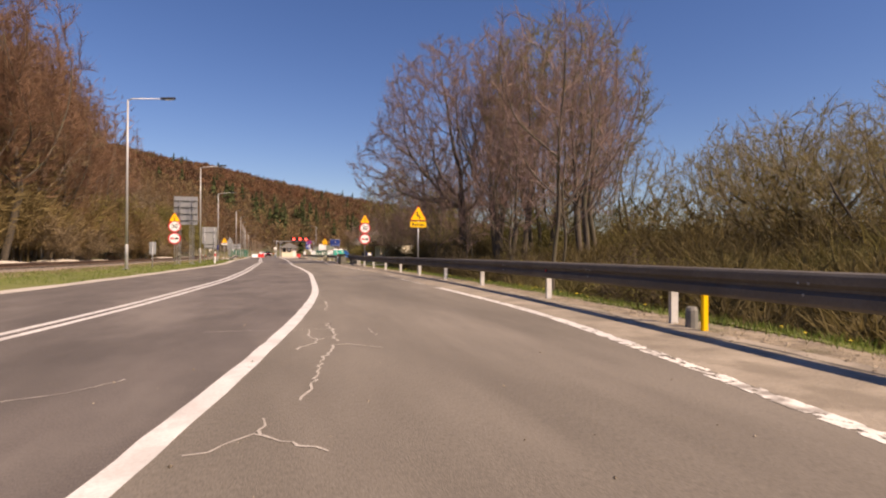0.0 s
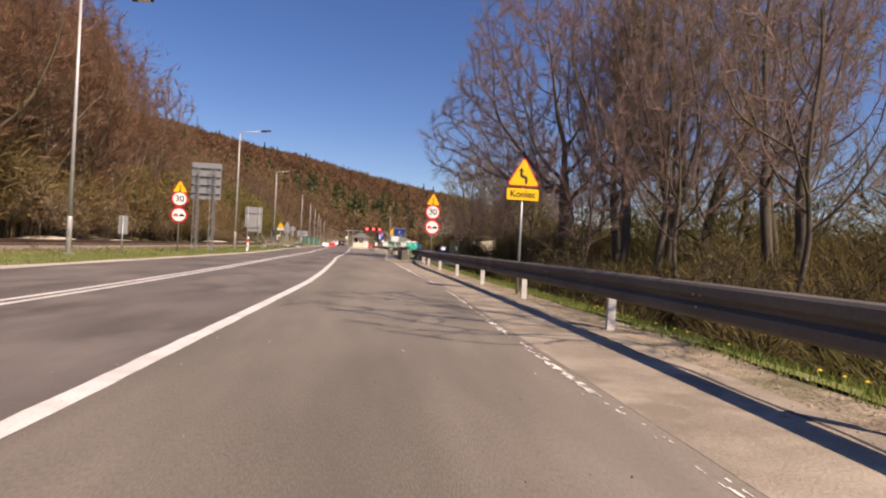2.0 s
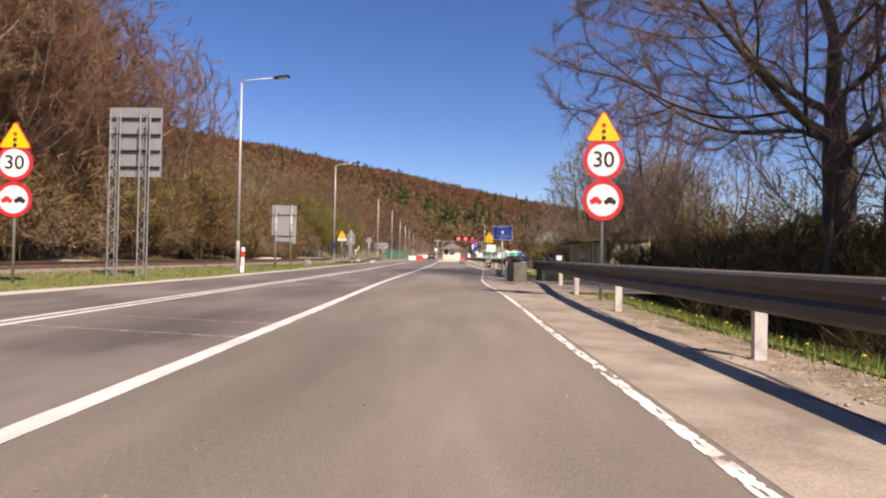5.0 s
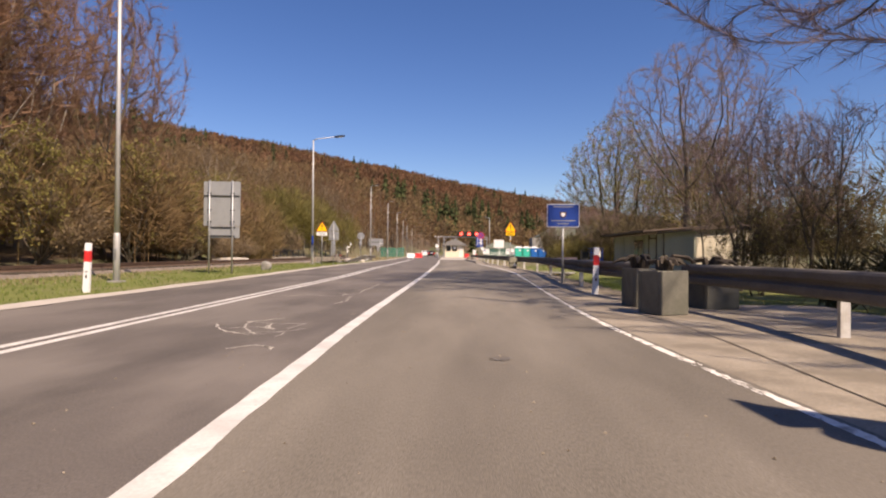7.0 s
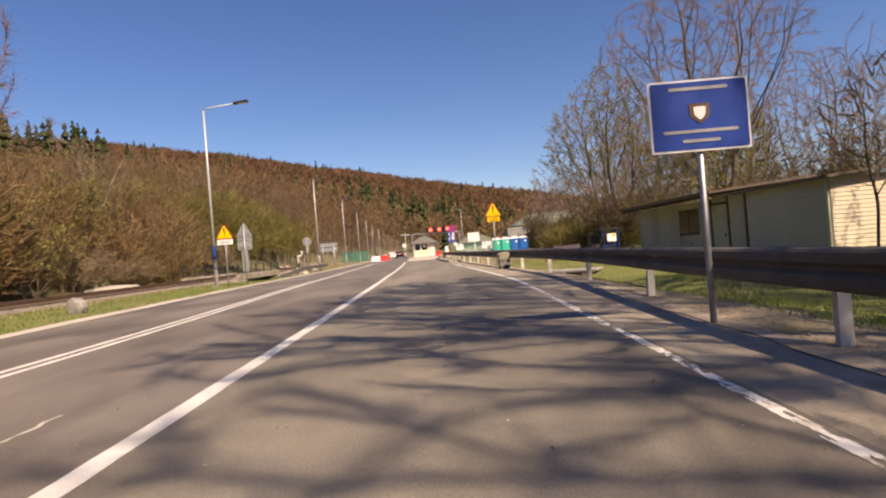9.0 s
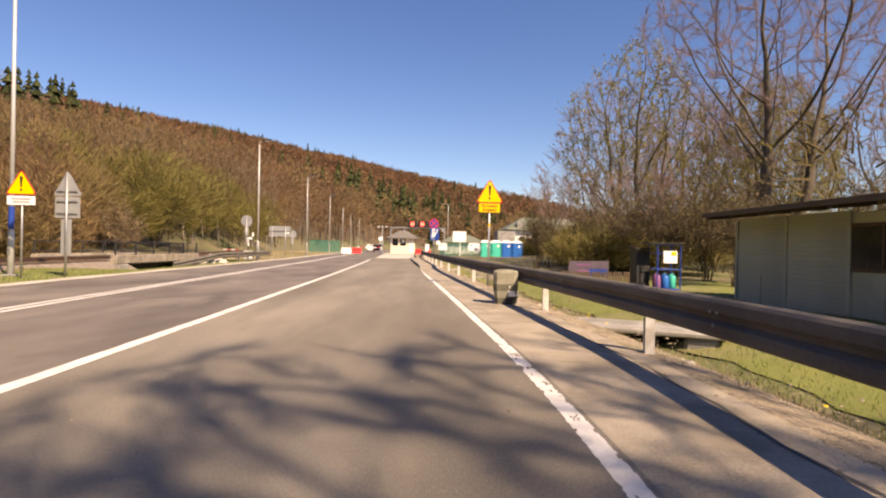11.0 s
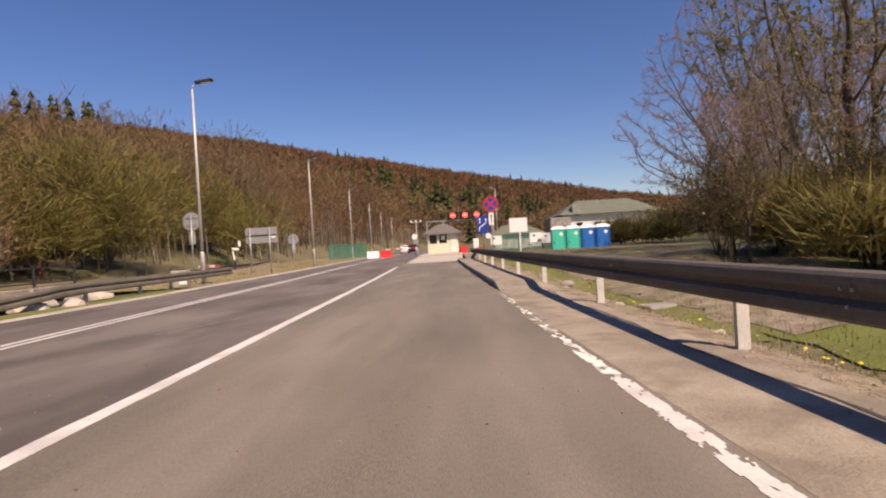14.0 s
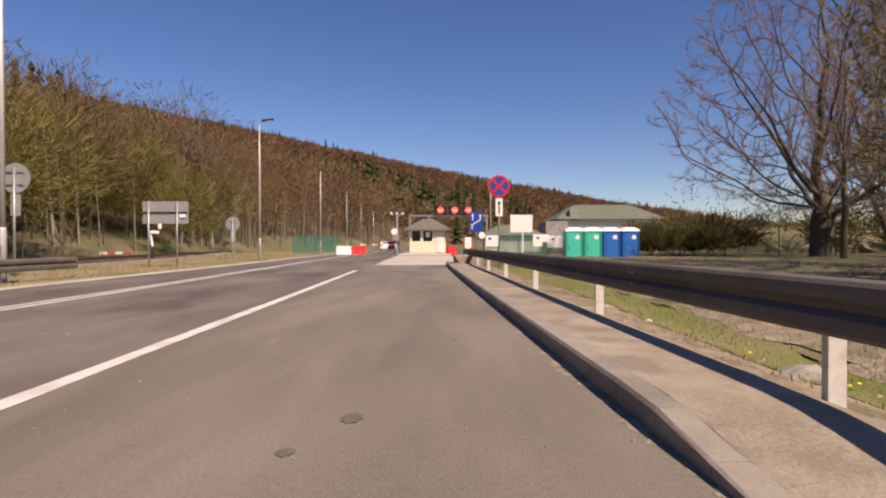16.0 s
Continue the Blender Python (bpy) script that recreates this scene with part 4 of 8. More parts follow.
def guide_post(x, y, rz=0, lean=0.0):
    g = thing("guide_post", x, y, 0, rz, "white plastic guide post with a red band", "guide post", "guide posts")
    g.matrix_basis = pose(x, y, 0, 0, lean, rz)
    def sec(z0, z1, s0, s1):
        q = [(-0.06, -0.045), (0.06, -0.045), (0.06, 0.02), (0.025, 0.05), (-0.025, 0.05), (-0.06, 0.02)]
        return Shape().add([(a * s0, b * s0, z0) for a, b in q] + [(a * s1, b * s1, z1) for a, b in q], [tuple(range(6))[::-1], tuple(range(6, 12))] + [(i, (i + 1) % 6, (i + 1) % 6 + 6, i + 6) for i in range(6)])
    part("shaft", sec(-0.2, 0.62, 1.05, 0.98), M_PLASTIC_WHITE, g)
    part("red_band", sec(0.62, 0.84, 1.01, 0.99), M_PLASTIC_RED, g, "red reflective band")
    part("cap", sec(0.84, 1.0, 0.98, 0.9), M_PLASTIC_WHITE, g)
    part("number_bar", Shape().box((0, -0.049, 0.42), (0.05, 0.004, 0.04), 0.001), M_SIGNBACK, g)
    part("number_bar", Shape().box((0, -0.049, 0.32), (0.03, 0.004, 0.07), 0.001), M_BLACK, g)
    return g


guide_post(4.2, 52.4, 0, 1.5)
guide_post(-6.2, 51.3, 5, 2.0)


def street_lamp(x, y, h, arm, rz=0.0, band=False):
    l = thing("street_lamp", x, y, 0, rz, "tall grey steel street lamp with a flat lamp head", "street lamp", "street lamps")
    part("base_plate", Shape().box((0, 0, 0.02), (0.34, 0.34, 0.05), 0.01), M_CONCRETE, l)
    part("sleeve", Shape().tube([(0, 0, -0.3), (0, 0, 1.25), (0, 0, 1.32)], [0.085, 0.085, 0.07], 12), M_LAMP, l, "", True)
    part("mast", Shape().tube([(0, 0, 1.2), (0, 0, h * 0.6), (0, 0, h)], [0.07, 0.055, 0.042], 12), M_LAMP, l, "", True)
    part("hatch", Shape().box((0, -0.088, 0.75), (0.08, 0.012, 0.3), 0.004), M_GALV, l)
    if band:
        part("dark_band", Shape().tube([(0, 0, 1.35), (0, 0, 2.0)], 0.074, 12), M_BLUE, l, "dark blue wrap")
    a = part("arm", Shape().tube([(0, 0, h - 0.02), (arm * 0.1, 0, h + 0.10), (arm * 0.75, 0, h + 0.26)], [0.035, 0.032, 0.028], 8), M_LAMP, l, "", True)
    hx, hz = arm * 0.75, h + 0.26
    head = Shape()
    turn = Matrix.Rotation(radians(-8), 3, "Y")
    head.box((hx + 0.32, 0, hz + 0.05), (0.72, 0.28, 0.10), 0.035, turn)
    hd = part("lamp_head", head, M_DARK, l, "flat dark lamp head")
    part("glass", Shape().box((hx + 0.38, 0, hz - 0.005), (0.4, 0.2, 0.02), 0.005, turn), M_PLASTIC_WHITE, hd)
    return l


street_lamp(-8.3, 33.1, 8.9, 2.1, 10)
street_lamp(-7.9, 54.9, 8.6, 2.0, 4)
street_lamp(-9.2, 78.8, 8.7, 2.0, 4, True)
street_lamp(-9.0, 101.9, 8.1, 0.25, 4)
for y in (122.9, 145, 167, 189, 211):
    street_lamp(float(X_LEFT(y)) - 1.6, y, 8.3, 0.25, 4)

# ---- trees ----


def unit(v):
    return v / (np.linalg.norm(v) + 1e-9)


class Grower:
    """Grows one bare tree: stout wood as tubes, twigs as thin slivers, buds as small facets."""

    def __init__(self, seed, height, radius, fork=0.28, limbs=5, open_=0.75, up=0.12, wob=0.16, levels=4, dens=1.0, stems=1, stem_spread=0.25, twig_w=0.011, buds=0.0, droop=0.0, first=None, hairs=2, thin=False, limb=0.46):
        self.r = np.random.default_rng(seed)
        self.tubes, self.slivers, self.hair, self.facets, self.thin = [], [], [], [], thin
        self.up, self.wob, self.levels, self.dens, self.twig_w, self.buds, self.droop, self.hairs = up, wob, levels, dens, twig_w, buds, droop, hairs
        for s in range(stems):
            a = self.r.uniform(0, 6.28)
            d = unit(np.array([math.cos(a) * stem_spread * (stems > 1), math.sin(a) * stem_spread * (stems > 1), 1.0]))
            p = np.array([math.cos(a), math.sin(a), 0]) * radius * 1.2 * (stems > 1) + np.array([0, 0, -0.3])
            h = height * (1 - 0.35 * self.r.random() * (stems > 1))
            rad = radius * (1 if stems == 1 else 0.75)
            pts, n = [(p, rad * 1.35)], 5
            for i in range(n):
                d = unit(d + self.r.normal(0, 0.05, 3) + np.array([0, 0, 0.15]))
                p = p + d * h * fork / n
                pts.append((p, rad * (1 - 0.28 * (i + 1) / n)))
            self.tubes.append((pts, 4 if thin else 8))
            k = limbs
            for j in range(k):
                if first is not None and j < len(first):
                    az, el, ln = first[j]
                else:
                    az, el, ln = 6.28 * (j + self.r.uniform(-0.3, 0.3)) / k, open_ * self.r.uniform(0.35, 1.0), self.r.uniform(0.75, 1.0)
                q = unit(np.array([math.cos(az) * math.sin(el), math.sin(az) * math.sin(el), math.cos(el)]))
                start = pts[-1][0] if j < 3 else pts[-2][0]
                self.branch(start, q, h * (1 - fork) * ln * 1.05, rad * limb * (0.8 + 0.2 * ln), 1)

    def branch(self, p, d, length, r, level):
        n = ({1: 6, 2: 4} if self.thin else {1: 11, 2: 7, 3: 5}).get(level, 3)
        step = length / n
        pts = [(p, r)]
        for i in range(n):
            pull = self.up if level < 3 else self.up * 0.5 - self.droop
            d = unit(d + self.r.normal(0, self.wob * (0.8 + 0.2 * level), 3) + np.array([0, 0, pull]))
            p = p + d * step
            rr = r * (1 - 0.80 * ((i + 1) / n) ** 1.1)
            pts.append((p, rr))
            if level < self.levels and i >= (2 if level == 1 else 0):
                k = self.dens * {1: 1.15, 2: 1.3, 3: 1.5}.get(level, 1)
                for _ in range(int(k + self.r.random())):
                    side = unit(np.cross(d, self.r.normal(0, 1, 3)))
                    ang = self.r.uniform(0.5, 1.1)
                    q = unit(d * math.cos(ang) + side * math.sin(ang))
                    ratio = {1: 0.42, 2: 0.5, 3: 0.55}.get(level, 0.5) * self.r.uniform(0.6, 1.15) * (1 - 0.45 * i / n)
                    self.branch(p, q, max(length * ratio, 0.35), max(rr * 0.52, 0.006), level + 1)
        if (level <= 2 or (level == 3 and r > 0.03)) and not (self.thin and level > 1):
            self.tubes.append((pts, 3 if self.thin or level > 2 else (6 if level == 1 else 4)))
        else:
            for (a, ra), (b, rb) in zip(pts[:-1], pts[1:]):
                self.slivers.append((a, b, max(ra, self.twig_w), max(rb, self.twig_w * 0.6)))
        if level >= (2 if self.thin else 3):
            for a, _ in pts[1:]:
                for _ in range(self.hairs):
                    q = unit(d + self.r.normal(0, 0.6, 3) + np.array([0, 0, 0.1 - self.droop]))
                    e = a + q * self.r.uniform(0.2, 0.55)
                    self.hair.append((a, e))
                    if self.r.random() < self.buds:
                        self.facets.append(e)

    def wood(self):
        s = Shape()
        for pts, sides in self.tubes:
            s.tube([p for p, _ in pts], [r for _, r in pts], sides, False)
        return s

    def twigs(self):
        if not self.slivers:
            return None
        a, b = np.array([x[0] for x in self.slivers]), np.array([x[1] for x in self.slivers])
        ra, rb = np.array([x[2] for x in self.slivers]), np.array([x[3] for x in self.slivers])
        w = np.cross(b - a, self.r.normal(0, 1, a.shape))
        w /= np.linalg.norm(w, axis=1, keepdims=True) + 1e-9
        v = np.stack([a - w * ra[:, None], a + w * ra[:, None], b + w * rb[:, None], b - w * rb[:, None]], 1).reshape(-1, 3)
        s = Shape()
        s.v = v.tolist()
        s.f = (np.arange(len(a))[:, None] * 4 + np.arange(4)[None]).tolist()
        if self.hair:
            a, b = np.array([x[0] for x in self.hair]), np.array([x[1] for x in self.hair])
            w = np.cross(b - a, self.r.normal(0, 1, a.shape))
            w *= self.twig_w * 0.8 / (np.linalg.norm(w, axis=1, keepdims=True) + 1e-9)
            h = Shape()
            h.v = np.stack([a - w, a + w, b], 1).reshape(-1, 3).tolist()
            h.f = np.arange(len(h.v)).reshape(-1, 3).tolist()
            s.add(h.v, h.f)
        return s

    def leaves(self, size):
        if not self.facets:
            return None
        c = np.array(self.facets)
        u, w = self.r.normal(0, 1, c.shape), self.r.normal(0, 1, c.shape)
        u /= np.linalg.norm(u, axis=1, keepdims=True)
        w /= np.linalg.norm(w, axis=1, keepdims=True)
        k = size * self.r.uniform(0.6, 1.4, (len(c), 1))
        v = np.stack([c - u * k, c + w * k * 0.6, c + u * k, c - w * k * 0.6], 1).reshape(-1, 3)
        s = Shape()
        s.v = v.tolist()
        s.f = (np.arange(len(c))[:, None] * 4 + np.arange(4)[None]).tolist()
        return s


class Colony(Grower):
    """A bare tree that grows its limbs towards points strewn through a crown of a given outline."""

    def __init__(self, seed, height, radius, outline, fork=0.2, points=700, step=0.6, stems=1, spread=0.5, stretch=(1.0, 1.0), shift=(0.0, 0.0), twig_w=0.010, hairs=5, hair=(0.35, 0.95), buds=0.0, droop=0.0, wander=0.25, thin=False):
        r = self.r = np.random.default_rng(seed)
        self.tubes, self.slivers, self.hair, self.facets, self.thin, self.twig_w = [], [], [], [], thin, twig_w
        us, rs = np.array([o[0] for o in outline]), np.array([o[1] for o in outline])
        u = r.uniform(us[0], us[-1], points * 8)
        rr = np.interp(u, us, rs)
        u = u[r.random(len(u)) < (rr / rs.max()) ** 1.4][:points]
        rr = np.interp(u, us, rs) * r.random(len(u)) ** 0.42
        az = r.uniform(0, 6.283, len(u))
        lump = 1 + 0.16 * np.sin(3 * az + 5 * u + seed)
        goal = np.stack([shift[0] * u + rr * lump * np.cos(az) * stretch[0], shift[1] * u + rr * lump * np.sin(az) * stretch[1], u * height], 1)
        pos, par = [], []
        for k in range(stems):
            a = 6.283 * k / stems + r.uniform(-0.4, 0.4)
            p = np.array([math.cos(a), math.sin(a), 0]) * radius * 1.6 * (stems > 1) + np.array([0, 0, -0.4])
            d = unit(np.array([math.cos(a) * 0.12 * (stems > 1), math.sin(a) * 0.12 * (stems > 1), 1.0]))
            last = -1
            while p[2] < height * fork * (1 if stems == 1 else r.uniform(0.6, 1.3)) or last < 0:
                pos.append(p)
                par.append(last)
                last = len(pos) - 1
                d = unit(d + r.normal(0, 0.06, 3) + np.array([0, 0, 0.08]))
                p = p + d * step
        P = np.array(pos)
        D = np.linalg.norm(goal[:, None] - P[None], axis=2)
        near, dist = D.argmin(1), D.min(1)
        kids = {}
        for _ in range(150):
            if len(goal) < 4:
                break
            fresh, owner = [], []
            for n in np.unique(near):
                if kids.get(n, 0) >= 3:
                    continue
                to = goal[near == n] - P[n]
                to /= np.linalg.norm(to, axis=1, keepdims=True) + 1e-9
                d = unit(to.mean(0) + r.normal(0, wander, 3) * 0.6 + np.array([0, 0, 0.10 - droop]))
                if par[n] >= 0:
                    d = unit(d + 0.45 * unit(P[n] - P[par[n]]))
                fresh.append(P[n] + d * step)
                owner.append(n)
                kids[n] = kids.get(n, 0) + 1
            if not fresh:
                break
            base = len(P)
            P = np.concatenate([P, np.array(fresh)])
            par += owner
            E = np.linalg.norm(goal[:, None] - np.array(fresh)[None], axis=2)
            e = E.min(1)
            near = np.where(e < dist, base + E.argmin(1), near)
            dist = np.minimum(dist, e)
            stay = dist > step * 1.15
            goal, near, dist = goal[stay], near[stay], dist[stay]
        par = np.array(par)
        n = len(P)
        tip, area, heir = 0.009, np.zeros(n), np.full(n, -1)
        best = np.zeros(n)
        for i in range(n - 1, -1, -1):
            if area[i] == 0:
                area[i] = tip ** 2.1
            if par[i] >= 0:
                area[par[i]] += area[i]
                if area[i] > best[par[i]]:
                    best[par[i]], heir[par[i]] = area[i], i
        rad = area ** (1 / 2.1)
        top = rad[par < 0].max()
        rad = tip * (rad / tip) ** (math.log(radius / tip) / math.log(top / tip))
        Q = P.copy()
        for _ in range(2):
            inner = (par >= 0) & (heir >= 0)
            Q[inner] = 0.5 * Q[inner] + 0.25 * (Q[par[inner]] + Q[heir[inner]])
        rad = np.where(par < 0, rad * 1.3, rad)
        started = np.zeros(n, bool)
        for i in range(n):
            if started[i]:
                continue
            chain, j = ([par[i]] if par[i] >= 0 else []), i
            while j >= 0:
                chain.append(j)
                started[j] = True
                j = heir[j]
            stout = [c for c in chain if rad[c] > 0.022]
            if par[i] >= 0 and stout and stout[0] == chain[0]:
                first = min(rad[chain[0]], rad[i] * 1.25)
            else:
                first = rad[stout[0]] if stout else 0
            if len(stout) > 1:
                self.tubes.append(([(Q[c], first if k == 0 else rad[c]) for k, c in enumerate(stout)], 8 if rad[i] > 0.15 else 5 if rad[i] > 0.06 else 4))
            for a, b in zip(chain[:-1], chain[1:]):
                if rad[b] <= 0.022:
                    self.slivers.append((Q[a], Q[b], max(min(rad[a], 0.024), twig_w), max(rad[b], twig_w * 0.8)))
        for i in np.flatnonzero((rad < 0.034) & (par >= 0)):
            d = unit(Q[i] - Q[par[i]])
            for _ in range(int(hairs + r.random())):
                q = unit(d + r.normal(0, 0.48, 3) + np.array([0, 0, 0.12 - droop * 2]))
                a = Q[i] + (Q[par[i]] - Q[i]) * r.random()
                e = a + q * r.uniform(*hair)
                self.hair.append((a, e))
                if r.random() < buds:
                    self.facets.append(a + (e - a) * r.uniform(0.5, 1.0))


def tree(g, label, category="tree", bark=None, twig=None, leaf=None, leaf_size=0.05, name="tree", group=""):
    ob = thing(name, 0, 0, 0, 0, label, category, group)
    part("trunk", g.wood(), bark or M_BARK, ob, "grey-brown bark", True)
    t = g.twigs()
    if t:
        part("crown", t, twig or M_TWIG, ob, "fine bare twigs")
    l = g.leaves(leaf_size)
    if l:
        part("leaves", l, leaf or M_BUD, ob, "small young leaves")
    return ob


def put(ob, x, y, rz=0.0, size=1.0, sink=0.0, tilt=0.0):
    m = pose(x, y, float(ground_z(x, y)) - sink, tilt, 0, rz) @ Matrix.Scale(size, 4)
    c = copy_thing(ob, m)
    c.matrix_basis = m
    return c


def place(ob, x, y, rz=0.0, size=1.0, sink=0.0):
    ob.matrix_basis = pose(x, y, float(ground_z(x, y)) - sink, 0, 0, rz) @ Matrix.Scale(size, 4)
    return ob


# the big spreading tree on the bank
DOME = [(0.24, 3.0), (0.30, 8.0), (0.42, 9.4), (0.58, 8.8), (0.75, 7.0), (0.9, 4.2), (1.0, 1.0)]
big = tree(Colony(11, 21.5, 0.52, DOME, 0.2, 2600, 0.5, shift=(-1.5, 0.0), twig_w=0.011, hairs=19, hair=(0.4, 1.1)), "large bare spreading tree with dark limbs on the river bank", twig=M_TWIG)
place(big, 15.3, 50.0, 0)
# tall clump with greenish young leaves
PLUME = [(0.22, 1.6), (0.34, 4.2), (0.5, 6.4), (0.66, 6.8), (0.82, 5.4), (0.93, 3.2), (1.0, 1.0)]
clump = tree(Colony(31, 21.5, 0.27, PLUME, 0.16, 2300, 0.5, stems=4, shift=(1.2, 0.0), twig_w=0.014, hairs=15, hair=(0.4, 1.2), buds=0.4), "tall multi-stemmed tree with first yellow-green leaves", twig=M_TWIG_OLIVE, leaf_size=0.068)
place(clump, 19.2, 40.0, 0)
# slender trunks between them
SPINDLE = [(0.30, 1.0), (0.45, 2.6), (0.62, 3.5), (0.8, 3.0), (1.0, 0.7)]
tall = tree(Colony(37, 18.5, 0.21, SPINDLE, 0.34, 800, 0.5, twig_w=0.011, hairs=10, buds=0.06), "tall straight bare tree among undergrowth", leaf_size=0.05)
place(tall, 15.5, 36.0, 30)
for x, y, r, k in ((18.0, 32.8, 170, 1.02), (21.5, 36.8, 250, 0.95), (24.5, 44, 60, 1.0), (16.6, 29.5, 300, 0.86), (19.5, 53, 120, 0.8), (13.6, 33.6, 20, 0.72), (15.2, 40.6, 200, 1.0), (16.8, 44.0, 80, 1.15), (14.2, 37.6, 310, 1.08)):
    put(tall, x, y, r, k)
slim = tree(Colony(21, 10.5, 0.065, SPINDLE, 0.30, 480, 0.4, stretch=(0.75, 0.75), twig_w=0.006, hairs=10, hair=(0.25, 0.7)), "slim bare tree behind the guardrail", twig=M_TWIG)
place(slim, 7.7, 15.9, 40)
for x, y, r, k in ((11.4, 28.2, 200, 1.0), (10.6, 33.4, 100, 0.85), (12.4, 24.5, 10, 1.1), (13.2, 40.5, 260, 1.0), (11.2, 43.6, 70, 0.9), (11.6, 60.0, 160, 0.55), (10.9, 63.0, 320, 0.5), (12.6, 57.5, 30, 0.6), (13.5, 61.5, 90, 0.7)):
    put(slim, x, y, r, k)
# rounded trees farther down the valley
BOWL = [(0.22, 1.5), (0.36, 4.6), (0.55, 5.6), (0.75, 4.8), (0.92, 2.6), (1.0, 0.6)]
valley = tree(Colony(41, 13.0, 0.24, BOWL, 0.2, 950, 0.5, stems=2, twig_w=0.013, hairs=10, buds=0.3), "rounded bare tree in the valley", twig=M_TWIG_OLIVE, leaf_size=0.06)
place(valley, 36, 41, 0)
for x, y, r, k in ((30, 31, 60, 0.95), (41, 37, 140, 1.05), (34, 50, 200, 1.05), (27, 24, 250, 0.85), (45, 46, 300, 1.15), (24, 18, 30, 0.75), (38, 28, 90, 1.0), (30, 62, 10, 0.9), (48, 30, 10, 1.2), (33, 20, 70, 0.9), (28, 53, 33, 0.9)):
    put(valley, x, y, r, k)

# trees behind the shed
VASE = [(0.26, 1.6), (0.42, 4.6), (0.6, 7.0), (0.78, 7.4), (0.92, 5.2), (1.0, 2.0)]
fork2 = tree(Colony(52, 21.5, 0.40, VASE, 0.14, 1500, 0.58, stems=2, twig_w=0.011, hairs=18, hair=(0.4, 1.1), wander=0.32), "tall bare forked tree behind the shed")
place(fork2, 23.5, 94.5, 0)
round2 = tree(Colony(57, 20.5, 0.32, [(0.16, 2.2), (0.3, 5.6), (0.5, 7.8), (0.7, 7.4), (0.87, 5.0), (1.0, 1.4)], 0.12, 1900, 0.52, stems=3, twig_w=0.016, hairs=10, buds=0.15), "bare rounded tree with reddish twigs", twig=M_TWIG, leaf_size=0.06)
place(round2, 36, 131, 0)
put(round2, 31, 108, 200, 0.8)
put(round2, 35, 98, 20, 0.75)
pale = tree(Colony(61, 16.5, 0.2, [(0.2, 1.0), (0.4, 3.4), (0.6, 4.0), (0.8, 3.0), (1.0, 0.8)], 0.18, 600, 0.5, twig_w=0.013, hairs=6, buds=0.35), "slim pale-twigged tree beside the meadow", twig=M_TWIG_PALE, leaf=M_BUD_TAN, leaf_size=0.05)
place(pale, 22.4, 118.0, 0, 0.8)
put(pale, 13.6, 100.0, 90, 0.5)
# old willows by the yard fence
WILLOW_CROWN = [(0.12, 4.0), (0.22, 7.6), (0.4, 8.4), (0.6, 7.4), (0.8, 5.4), (1.0, 1.8)]
old = tree(Colony(66, 20.5, 0.66, WILLOW_CROWN, 0.11, 2100, 0.52, shift=(-1.6, 0), twig_w=0.015, hairs=10, droop=0.03, wander=0.34), "old bare willow with a stout forked trunk")
place(old, 24.6, 123.0, 0)
put(old, 30.2, 122.0, 150, 0.95)
leafy = tree(Colony(71, 17.5, 0.3, [(0.08, 2.5), (0.2, 5.0), (0.45, 6.0), (0.7, 5.4), (0.9, 3.0), (1.0, 1.0)], 0.08, 1300, 0.52, stems=3, twig_w=0.013, hairs=9, buds=0.8), "tree with first yellow-green leaves beside the meadow", twig=M_TWIG_OLIVE, leaf_size=0.10)
place(leafy, 19.2, 104.8, 0)
put(leafy, 29.5, 103.0, 80, 0.8)
put(leafy, 25.5, 98.0, 190, 0.75)

# bushes and saplings
def bush_mesh(seed, h, buds, leaf):
    return tree(Grower(seed, h, 0.035, 0.18, 2, 0.55, 0.10, 0.16, levels=3, dens=0.75, stems=8, stem_spread=0.55, twig_w=0.010, buds=buds, hairs=2, thin=True), "leafless brushwood bush with a few new leaves", "bush", M_BRUSH, M_BRUSH, leaf, 0.03, "bush", "undergrowth bushes")


